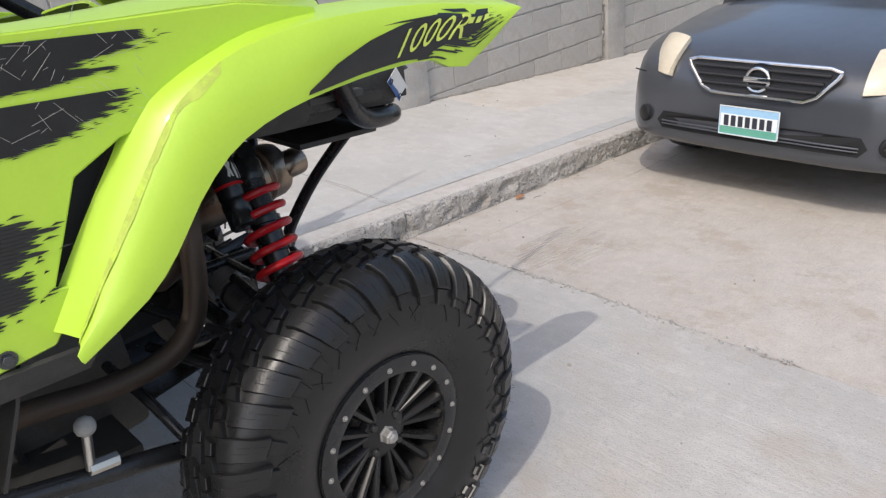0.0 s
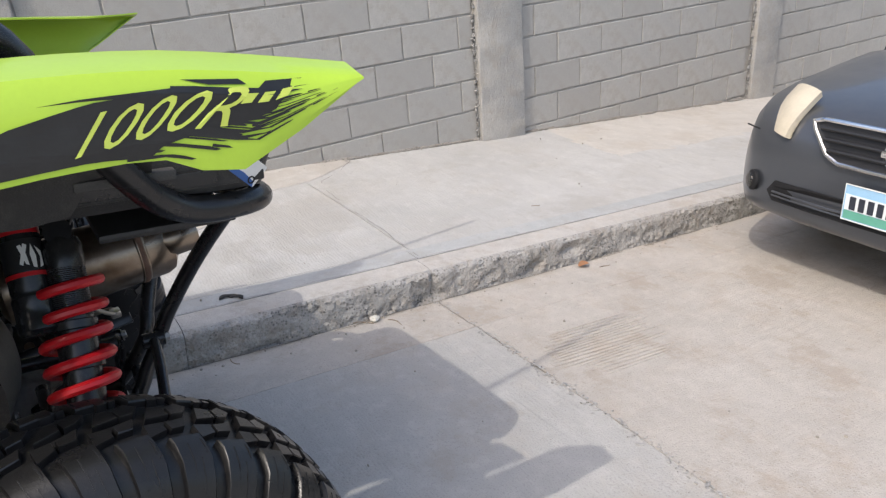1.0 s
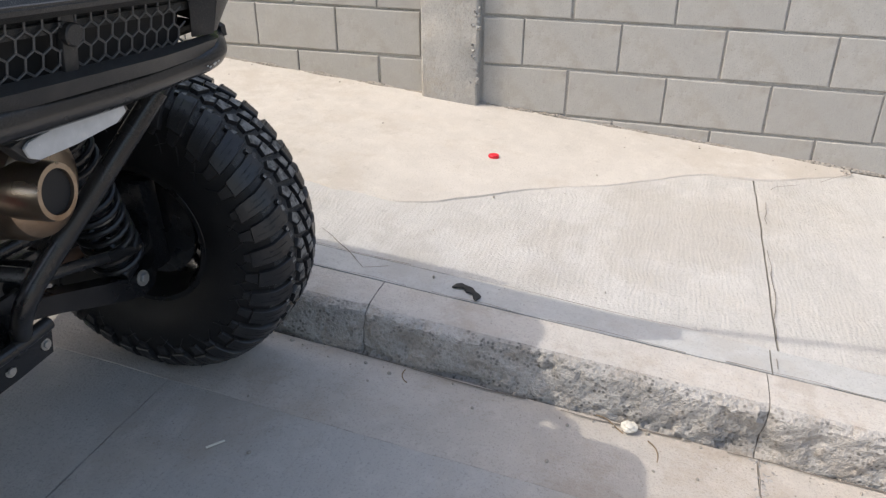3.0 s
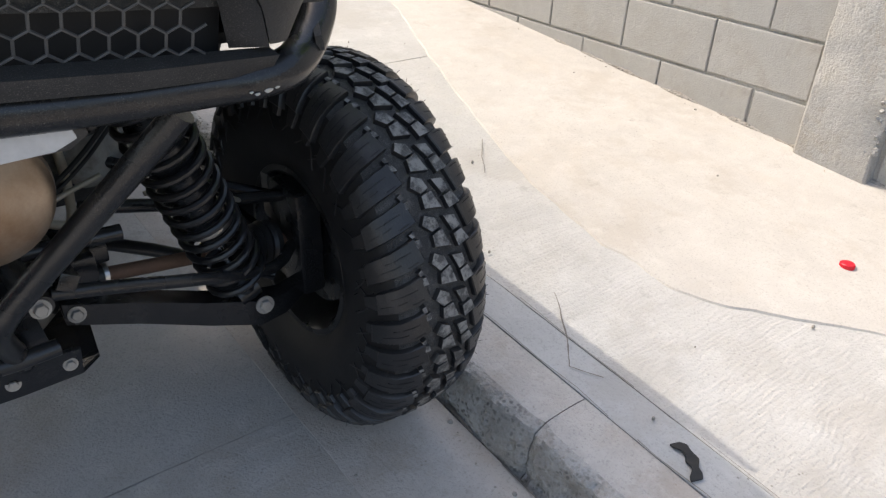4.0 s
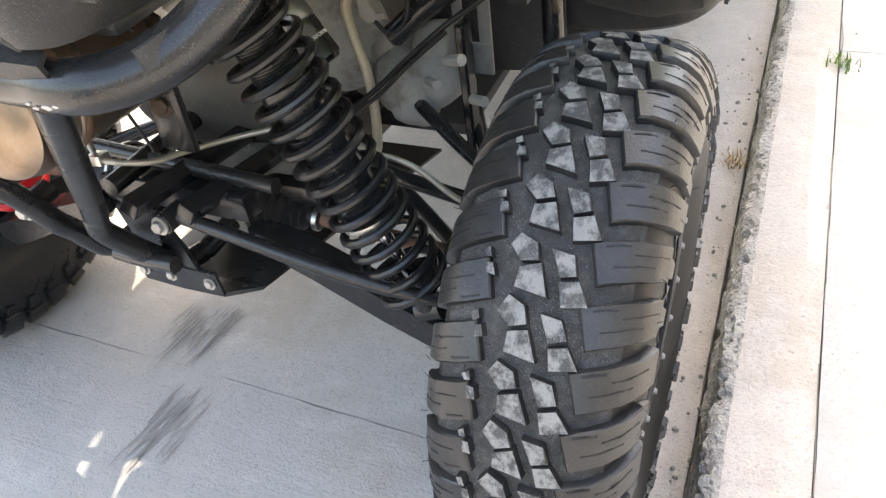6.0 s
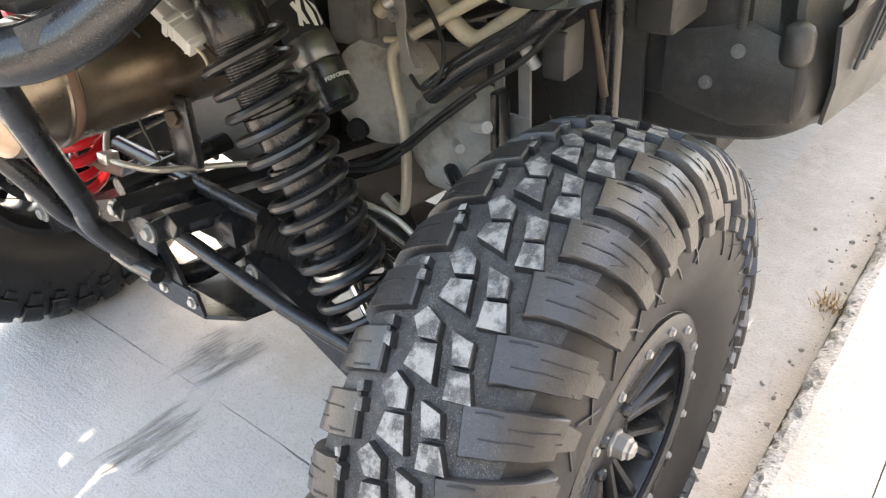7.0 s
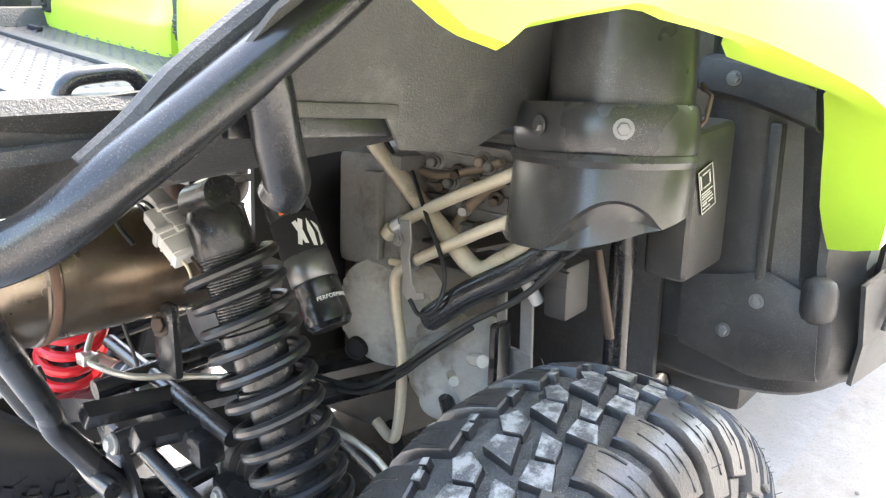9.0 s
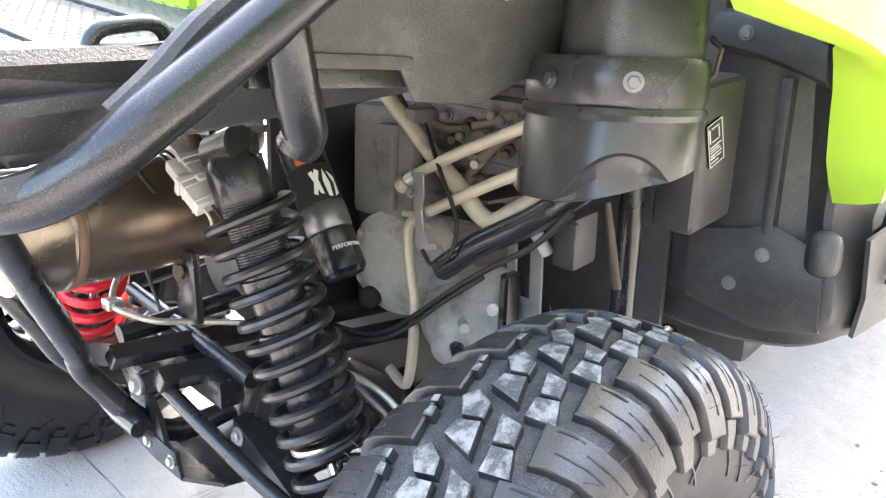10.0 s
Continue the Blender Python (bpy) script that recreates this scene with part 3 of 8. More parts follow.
# ---- the block wall: level courses above a falling pavement ----
WALL_X, COURSE, PITCH = -2.605, 0.2111, 0.4172
wall = setting("wall_west", box((-2.77, -6.0, -1.6), (-2.615, 14.0, 2.05)), MORTAR, "boundary wall of grey cement blocks between concrete pillars", Matrix.Identity(4), False)
pillars = [(-2.85, -2.575), (0.063, 0.327), (2.939, 3.309), (5.79, 6.104), (8.646, 8.95), (11.53, 11.835)]
def ground_z(y):
    return 0.121 * math.cos(radians(5)) - y * math.tan(radians(5))


def block_mesh(length, height, seed, depth=0.10):
    bm = bmesh.new()
    bmesh.ops.create_cube(bm, size=1.0, matrix=Matrix.Translation((-depth / 2, 0, 0)) @ Matrix.Diagonal((depth, length, height, 1)))
    front = [e for e in bm.edges if all(v.co.x > -0.01 for v in e.verts)]
    bmesh.ops.bevel(bm, geom=front, offset=0.0045, segments=2, affect="EDGES", profile=0.5)
    for v in bm.verts:
        v.co += 0.0025 * noise.noise_vector(v.co * 12 + Vector((seed * 3.1, 0, 0)))
    return bm


# ragged fillet of spilt mortar along the foot of the wall
rnd = random.Random(41)
fillet_bm = bmesh.new()
foot = [(-2.637 + 0.006 * noise.noise(Vector((y * 8, 0, 2))), y, 0.149) for y in np.arange(-1.2, 6.6, 0.022)]
tube(foot, 0.01, 7, radii=[0.004 + 0.016 * max(0.0, 0.35 + noise.noise(Vector((q[1] * 7, 3, 0))) + 0.6 * noise.noise(Vector((q[1] * 31, 5, 0)))) for q in foot], bm=fillet_bm)
blocks, far_blocks, cache = [], bmesh.new(), {}
rnd = random.Random(11)
for row in range(-6, 9):
    z0 = 0.2885 + row * COURSE
    for bay, ((a, b), nxt) in enumerate(zip(pillars, pillars[1:])):
        lo, hi = b + 0.006, nxt[0] - 0.006
        # each bay has its own bond
        shift = (0.0 if (row + (bay == 2)) % 2 else PITCH / 2) - (0.058 if bay == 0 else 0.0)
        k0 = math.floor((lo - 1.147 - shift) / PITCH)
        for k in range(k0, k0 + 10):
            s, e = max(lo, 1.147 + shift + k * PITCH), min(hi, 1.147 + shift + (k + 1) * PITCH)
            if e - s < 0.05 or z0 + COURSE < ground_z((s + e) / 2) - 0.02:
                continue
            blocks.append((s, e, z0))
for s, e, z0 in blocks:
    joint = 0.007
    length, height = round(e - s - joint * 1.7, 2), COURSE - joint * 1.8
    near = -0.6 < s < 6.3 and z0 < ground_z(s) + 1.15
    at = Matrix.Translation((WALL_X + rnd.uniform(-0.0015, 0.0015), (s + e) / 2 + rnd.uniform(-0.002, 0.002), z0 + COURSE / 2 + rnd.uniform(-0.0015, 0.0015))) @ pose(0, 0, 0, rnd.uniform(-0.25, 0.25), 0, 0)
    if near:
        key = (length, rnd.randrange(4))
        if key not in cache:
            ob = link("block", block_mesh(length, height, key[1]), BLOCK, wall, False)
            cache[key] = ob.data
        else:
            ob = new("block", cache[key])
            ob.parent = wall
        ob.matrix_basis = at
    else:
        add(far_blocks, block_mesh(length, height, 1), at)
FOOT_DIRT = concrete("wall_foot_dirt", (0.30, 0.275, 0.24), (0.40, 0.375, 0.335), (0.26, 0.22, 0.175), (1, 1, 1), 80, 9.0, 1.0, 0.008, 0.8)
part("mortar_fillet", fillet_bm, FOOT_DIRT, pavement, "ragged dirty mortar along the wall foot")
tagged(part("blocks", far_blocks, BLOCK, wall, "", False), kind="stuff")
for n, (a, b) in enumerate(pillars):
    bm = bmesh.new()
    rows = []
    prof = [(-2.665, a), (WALL_X + 0.044, a), (WALL_X + 0.050, a + 0.008), (WALL_X + 0.051, (a + b) / 2), (WALL_X + 0.050, b - 0.008), (WALL_X + 0.044, b), (-2.665, b)]
    for j in range(70):
        z = -1.5 + 3.55 * j / 69
        row = []
        for x, y in prof:
            q = Vector((x, y, z))
            q += 0.006 * noise.noise_vector(q * 7 + Vector((0, n * 5, 0))) + 0.003 * noise.noise_vector(q * 30)
            row.append(bm.verts.new(q))
        rows.append(row)
    for p, q in zip(rows, rows[1:]):
        for k in range(len(prof) - 1):
            bm.faces.new((p[k], p[k + 1], q[k + 1], q[k]))
    bm.faces.new(rows[-1])
    part("pillar", bm, PILLAR, wall, "cast grey concrete pillar with honeycombed edges")
    # lumps of spilt mortar down one edge
    side = (b - 0.004) if n == 1 else (a - 0.002)
    bm = bmesh.new()
    g0 = ground_z(a)
    for j in range(170):
        z = g0 + rnd.random() * 1.5
        if n == 1 and not 0.08 < z - g0 < 0.45:
            continue
        r = rnd.uniform(0.004, 0.011)
        bmesh.ops.create_icosphere(bm, subdivisions=1, radius=r, matrix=Matrix.Translation((WALL_X + (0.046 if n == 1 else 0.016) + rnd.uniform(-0.01, 0.004), side + rnd.uniform(-0.022, 0.010), z)) @ pose(0, 0, 0, rnd.random() * 90, rnd.random() * 90, 0) @ Matrix.Diagonal((1, rnd.uniform(0.6, 1.5), rnd.uniform(0.7, 1.8), 1)))
    tagged(part("mortar_lump", bm, RUBBLE, wall, "rough spilt mortar"), kind="stuff")

# ---- the parked saloon ----
def hull(stations, cap_front=True):
    """Loft cross-sections along y; each station is y and the half outline from the sill to the centre of the roof."""
    bm = bmesh.new()
    rings = []
    for y, half in stations:
        pts = [(x, z) for x, z in half] + [(-x, z) for x, z in half[::-1]]
        rings.append([bm.verts.new((x, y, z)) for x, z in pts])
    for a, b in zip(rings, rings[1:]):
        for k in range(len(a)):
            q = (k + 1) % len(a)
            bm.faces.new((a[k], b[k], b[q], a[q]))
    bm.faces.new(rings[0])
    bm.faces.new(rings[-1][::-1])
    return bm


CLEAR = glass("lamp_lens", (0.93, 0.90, 0.80), 0.12)
TINT = material("dark_window", (0.012, 0.016, 0.016), 0.06, 0, 0.05, 5, 100, 0.0)
GRILLE = material("grille_plastic", (0.02, 0.02, 0.022), 0.4, 0, 0.15, 10, 200, 0.1, 0.0005)
CREAM = material("yellowed_reflector", (0.62, 0.55, 0.42), 0.35, 0, 0.15, 12, 80, 0.1, 0.001)


def saloon():
    root = thing("parked_car", pose(0.214, 2.885, 0.0), "dark grey metallic saloon car parked at the kerb", "car")
    def sec(w, zt, zb, sh, zm):
        # sill, flank, shoulder, bonnet edge, top
        return [(w * 0.90, zb), (w * 0.965, zb + 0.04), (w * 0.99, zb + (zm - zb) * 0.45), (w, zm), (w * 0.985, zm + (sh - zm) * 0.6), (w * 0.94, sh), (w * 0.80, sh + (zt - sh) * 0.45), (w * 0.5, zt - (zt - sh) * 0.16), (w * 0.18, zt)]
    st = [(0.0, sec(0.44, 0.56, 0.315, 0.53, 0.40)), (0.012, sec(0.56, 0.625, 0.285, 0.585, 0.42)), (0.035, sec(0.64, 0.68, 0.262, 0.63, 0.43)),
          (0.075, sec(0.705, 0.725, 0.250, 0.67, 0.44)), (0.13, sec(0.76, 0.755, 0.245, 0.70, 0.45)), (0.21, sec(0.80, 0.785, 0.24, 0.73, 0.47)), (0.32, sec(0.835, 0.815, 0.235, 0.76, 0.48)),
          (0.50, sec(0.862, 0.855, 0.225, 0.79, 0.50)), (0.75, sec(0.882, 0.90, 0.19, 0.83, 0.52)), (1.05, sec(0.89, 0.95, 0.19, 0.87, 0.54)), (1.30, sec(0.89, 0.985, 0.19, 0.90, 0.55))]
    body = part("body", hull(st), CARPAINT, root)
    sub = body.modifiers.new("round", "SUBSURF")
    sub.levels = sub.render_levels = 1
    rear = [(1.30, sec(0.89, 0.985, 0.19, 0.90, 0.55)), (2.2, sec(0.89, 1.0, 0.19, 0.92, 0.55)), (3.9, sec(0.89, 1.02, 0.19, 0.93, 0.55)), (4.6, sec(0.85, 0.98, 0.22, 0.90, 0.55)), (4.82, sec(0.76, 0.80, 0.3, 0.72, 0.5))]
    part("rear_body", hull(rear), CARPAINT, root)
    cab = [(1.22, [(0.80, 0.93), (0.76, 0.97), (0.5, 0.985), (0.2, 0.99)]), (1.95, [(0.80, 0.95), (0.64, 1.36), (0.4, 1.40), (0.15, 1.41)]), (2.9, [(0.80, 0.95), (0.63, 1.39), (0.4, 1.44), (0.15, 1.45)]), (3.9, [(0.78, 0.97), (0.60, 1.28), (0.4, 1.33), (0.15, 1.34)]), (4.3, [(0.76, 0.97), (0.7, 0.99), (0.4, 1.01), (0.15, 1.02)])]
    part("cabin_glass", hull(cab), TINT, root, "dark tinted cabin glass")
    part("roof", sheet([[(-0.60, 1.98, 1.385), (-0.3, 1.95, 1.425), (0, 1.94, 1.432), (0.3, 1.95, 1.425), (0.60, 1.98, 1.385)], [(-0.61, 2.9, 1.415), (-0.3, 2.9, 1.46), (0, 2.9, 1.468), (0.3, 2.9, 1.46), (0.61, 2.9, 1.415)], [(-0.57, 3.7, 1.34), (-0.3, 3.7, 1.38), (0, 3.7, 1.385), (0.3, 3.7, 1.38), (0.57, 3.7, 1.34)]], 0.01, 3), CARPAINT, root)
    def face_y(x, z):
        # depth of the nose at a place across and up
        return 0.0 + 0.20 * max(0, abs(x) - 0.30) ** 1.6 + (0.25 * max(0, z - 0.52) ** 1.35 + 0.10 * max(0, 0.36 - z)) - 0.010
    def on_face(outline, lift, thick, n=1):
        bm = bmesh.new()
        top = [bm.verts.new((x, face_y(x, z) - lift, z)) for x, z in outline]
        low = [bm.verts.new((x, face_y(x, z) - lift + thick, z)) for x, z in outline]
        bm.faces.new(top)
        bm.faces.new(low[::-1])
        for k in range(len(top)):
            q = (k + 1) % len(top)
            bm.faces.new((top[k], low[k], low[q], top[q]))
        return bm
    def dense(outline, n=6):
        out = []
        for a, b in zip(outline, outline[1:] + outline[:1]):
            out += [(a[0] + (b[0] - a[0]) * i / n, a[1] + (b[1] - a[1]) * i / n) for i in range(n)]
        return out
    gr = [(-0.325, 0.735), (0.325, 0.735), (0.375, 0.72), (0.36, 0.69), (0.285, 0.60), (0.23, 0.575), (-0.23, 0.575), (-0.285, 0.60), (-0.36, 0.69), (-0.375, 0.72)]
    grille = part("grille", on_face(dense(gr, 3), 0.004, 0.04), GRILLE, root, "black slatted grille", False)
    ring = [Vector((x, face_y(x, z) - 0.010, z)) for x, z in dense(gr, 4)]
    part("grille_surround", tube(ring, 0.0095, 8, closed=True), CHROME, grille, "chrome grille surround")
    for z in (0.622, 0.662, 0.702):
        w = 0.27 + (z - 0.60) * 0.62
        part("slat", tube([(x, face_y(x, z) - 0.014, z) for x in np.linspace(-w, w, 13)], 0.009, 8), GRILLE, grille)
    c = Vector((0, face_y(0, 0.655) - 0.022, 0.655))
    part("emblem_ring", tube([c + Vector((0.056 * math.cos(a), 0.006 * math.cos(a) ** 2, 0.056 * math.sin(a))) for a in (2 * math.pi * k / 28 for k in range(28))], 0.0085, 8, closed=True), CHROME, grille, "round chrome emblem")
    part("emblem_bar", box((-0.066, c.y - 0.010, 0.642), (0.066, c.y + 0.008, 0.668), 0.004), CHROME, grille)
    lo = [(-0.50, 0.435), (0.50, 0.435), (0.535, 0.385), (0.50, 0.345), (-0.50, 0.345), (-0.535, 0.385)]
    intake = part("lower_intake", on_face(dense(lo, 5), 0.003, 0.03), DARK, root, "black lower air intake", False)
    for z, r in ((0.388, 0.005), (0.372, 0.004)):
        part("intake_bar", tube([(x, face_y(x, z) - 0.010, z) for x in np.linspace(-0.50, 0.50, 15)], r, 8), CARPAINT, intake)
    pl = Vector((-0.005, -0.045, 0.448))
    plate_ob = part("number_plate", box((-0.15, -0.004, -0.0725), (0.15, 0.004, 0.0725), 0.003, 2, Matrix.Translation(pl) @ pose(0, 0, 0, 4, 0, 0)), material("plate_blue", (0.33, 0.55, 0.74), 0.4, 0, 0.12, 9, 60, 0.0), root, "pale blue and green number plate")
    turn = Matrix.Translation(pl) @ pose(0, 0, 0, 4, 0, 0)
    part("plate_field", box((-0.143, -0.0062, -0.030), (0.143, -0.0042, 0.034), 0.0, 2, turn), material("plate_white", (0.80, 0.84, 0.84), 0.4, 0, 0.03, 9, 60, 0.0), plate_ob)
    part("plate_foot", box((-0.143, -0.0062, -0.066), (0.143, -0.0042, -0.032), 0.0, 2, turn), material("plate_green", (0.13, 0.40, 0.30), 0.4, 0, 0.15, 9, 60, 0.0), plate_ob)
    ink = material("plate_ink", (0.03, 0.035, 0.05), 0.5, 0, 0.05, 9, 60, 0.0)
    for k in range(7):
        x = -0.112 + 0.0365 * k
        part("bar", box((x - 0.012, -0.0082, -0.026), (x + 0.012, -0.0064, 0.028), 0.002, 1, turn), ink, plate_ob)
    part("plate_rim", tube(rounded([turn @ Vector(q) for q in ((-0.15, -0.004, -0.0725), (0.15, -0.004, -0.0725), (0.15, -0.004, 0.0725), (-0.15, -0.004, 0.0725))], 0.01), 0.003, 6, closed=True), material("plate_edge", (0.72, 0.74, 0.70), 0.4, 0, 0.03, 9, 60, 0.0), plate_ob)
    for s in (-1, 1):
        # head lamp wrapping back round the corner
        rows = []
        for t in np.linspace(0, 1, 11):
            x0 = 0.47 + 0.29 * t
            y0 = 0.030 + 0.09 * t + 0.26 * t ** 2.0
            z0, z1 = 0.622 + 0.030 * t, 0.785 + 0.045 * math.sin(2.2 * t) - 0.135 * t ** 2.0
            rows.append([(s * x0, y0 - 0.020 * (1 - abs(v - 0.4)) + 0.17 * v ** 1.4 * (1.0 - 0.25 * t), z0 + (z1 - z0) * v) for v in np.linspace(0, 1, 8)])
        lamp = part("headlight", sheet(rows, -0.03, 1), CREAM, root, "yellowed wrap-round headlight")
        lens = [[(x, y - 0.008, z) for x, y, z in r] for r in rows]
        part("lens", sheet(lens, 0.003, 1), CLEAR, lamp)
        part("lamp_seam", tube([(s * q, 0.05 + 0.045 * (q - 0.4) + 0.9 * max(0, q - 0.5) ** 2.4, 0.607 + 0.07 * (q - 0.42)) for q in np.linspace(0.46, 0.74, 8)], 0.004, 6), DARK, lamp)
        fx = s * 0.62
        fog = part("fog_lamp", lathe([(0.0, 0.0), (0.046, 0.0), (0.046, 0.012), (0.036, 0.018), (0.0, 0.021)], 24), DARK, root, "round fog lamp in a black bezel", True, Matrix.Translation((fx, 0.030, 0.405)) @ pose(0, 0, 0, 90, 0, 0) @ pose(0, 0, 0, 0, s * 32, 0))
        part("fog_lens", lathe([(0.0, 0.019), (0.033, 0.017), (0.030, 0.026), (0.0, 0.030)], 24), CLEAR, fog)
        whl = part("wheel", lathe([(0.19, -0.09), (0.30, -0.10), (0.315, -0.08), (0.318, 0.08), (0.30, 0.10), (0.19, 0.09)], 40), RUBBER, root, "black tyre", True, Matrix.Translation((s * 0.77, 0.93, 0.315)) @ pose(0, 0, 0, 0, 90, 0))
        part("rim", lathe([(0.0, -0.06), (0.19, -0.07), (0.195, 0.05), (0.15, 0.07), (0.0, 0.06)], 24), STEEL, whl)
        part("wheel", lathe([(0.19, -0.09), (0.30, -0.10), (0.315, -0.08), (0.318, 0.08), (0.30, 0.10), (0.19, 0.09)], 40), RUBBER, root, "black tyre", True, Matrix.Translation((s * 0.77, 3.70, 0.315)) @ pose(0, 0, 0, 0, 90, 0))
    # bonnet seam and the wiper cowl
    part("bonnet_seam", tube([(x, 0.145 + 0.20 * max(0, abs(x) - 0.30) ** 1.6, 0.748 - 0.05 * max(0, abs(x) - 0.33)) for x in np.linspace(-0.60, 0.60, 17)], 0.003, 6), DARK, root)
    part("cowl", tube([(x, 1.20 + 0.10 * x * x, 0.995 - 0.04 * x * x) for x in np.linspace(-0.70, 0.70, 13)], 0.018, 8), PLASTIC, root, "black wiper cowl")
    return root


saloon()

# ---- the buggy: wheels ----
WORN = material("scuffed_tread", (0.055, 0.055, 0.055), 0.65, 0, 0.3, 30, 320, 0.9, 0.0022, stain=(0.30, 0.295, 0.28), stain_scale=52.0, stain_at=0.44, specks=0.5)
section = [(0.0, 0.385), (0.045, 0.3835), (0.085, 0.377), (0.108, 0.364), (0.122, 0.342), (0.132, 0.312), (0.136, 0.28), (0.133, 0.245), (0.122, 0.215), (0.108, 0.192)]
arc = [0.0]
for (a, b), (c, d) in zip(section, section[1:]):
    arc.append(arc[-1] + math.hypot(c - a, d - b))


def on_tyre(angle, u, lift=0.0):
    """The place on the tyre at an angle round the axle and u metres out from the crown line."""
    s = 1 if u >= 0 else -1
    u = abs(u)
    k = max(0, min(len(arc) - 2, sum(1 for v in arc if v <= u) - 1))
    t = (u - arc[k]) / (arc[k + 1] - arc[k])
    (w0, r0), (w1, r1) = section[k], section[k + 1]
    dw, dr = w1 - w0, r1 - r0
    n = math.hypot(dw, dr)
    w, r = w0 + dw * t - dr / n * lift, r0 + dr * t + dw / n * lift
    return Vector((s * w, r * math.cos(angle), r * math.sin(angle)))


def lug(bm, corners, height, nu=1, worn=0, taper=0.82):
    """A tread block: four corners as (angle, u), raised from the carcass with sloping sides."""
    (a0, u0), (a1, u1), (a2, u2), (a3, u3) = corners
    ca, cu = (a0 + a1 + a2 + a3) / 4, (u0 + u1 + u2 + u3) / 4
    def ring(k, lift, sh):
        out = []
        t = k / nu
        for (p, q) in (((a0, u0), (a1, u1)), ((a3, u3), (a2, u2))):
            a, u = p[0] + (q[0] - p[0]) * t, p[1] + (q[1] - p[1]) * t
            out.append(bm.verts.new(on_tyre(ca + (a - ca) * sh, cu + (u - cu) * (1 - (1 - sh) * 0.6), lift)))
        return out
    top = [ring(k, height, taper * 0.93) for k in range(nu + 1)]
    mid = [ring(k, height * 0.86, taper) for k in range(nu + 1)]
    low = [ring(k, -0.004, 1.0) for k in range(nu + 1)]
    for k in range(nu):
        f = bm.faces.new((top[k][0], top[k + 1][0], top[k + 1][1], top[k][1]))
        f.material_index = worn
        for a, b in ((mid, top), (low, mid)):
            bm.faces.new((a[k][0], a[k + 1][0], b[k + 1][0], b[k][0]))
            bm.faces.new((b[k][1], b[k + 1][1], a[k + 1][1], a[k][1]))
    for a, b in ((mid, top), (low, mid)):
        bm.faces.new((a[0][0], b[0][0], b[0][1], a[0][1]))
        bm.faces.new((a[-1][1], b[-1][1], b[-1][0], a[-1][0]))


def block(bm, corners, height, worn=0, taper=0.90):
    """A tread block of any outline, given as (angle, u) corners."""
    ca, cu = sum(a for a, u in corners) / len(corners), sum(u for a, u in corners) / len(corners)
    rings = []
    for lift, sh in ((-0.004, taper * 1.05), (height * 0.90, taper), (height, taper * 0.95)):
        rings.append([bm.verts.new(on_tyre(ca + (a - ca) * sh, cu + (u - cu) * sh, lift)) for a, u in corners])
    n = len(corners)
    for p, q in zip(rings, rings[1:]):
        for k in range(n):
            bm.faces.new((p[k], p[(k + 1) % n], q[(k + 1) % n], q[k]))
    bm.faces.new(rings[-1]).material_index = worn


PITCHES = 37
# one pitch of the mud tread, in degrees round the axle and metres out from the crown line
PAIRS = [
    [(54.4, -0.039), (56.7, -0.028), (55.4, -0.006), (52.7, 0.001), (51.9, -0.021)],
    [(51.3, -0.022), (52.4, 0.002), (47.6, 0.017), (48.4, -0.023)],
    [(55.0, 0.011), (54.5, 0.039), (51.5, 0.046), (50.7, 0.027)],
    [(50.1, 0.027), (51.0, 0.048), (47.4, 0.064), (46.5, 0.033)],
]
LUG_ = [(50.3, 0.066), (55.0, 0.166), (62.0, 0.166), (56.8, 0.052)]
SHORT_LUG = [(50.3, 0.066), (54.3, 0.150), (61.2, 0.150), (56.8, 0.052)]
# slits as thin dark strips on the lug; the groove's shade is only colour
SLIT_STRIPS = [[(53.6, 0.080), (55.5, 0.122), (55.75, 0.122), (53.85, 0.080)], [(56.2, 0.098), (58.3, 0.143), (58.55, 0.143), (56.45, 0.098)], [(56.4, 0.068), (57.4, 0.092), (57.75, 0.092), (56.75, 0.068)]]


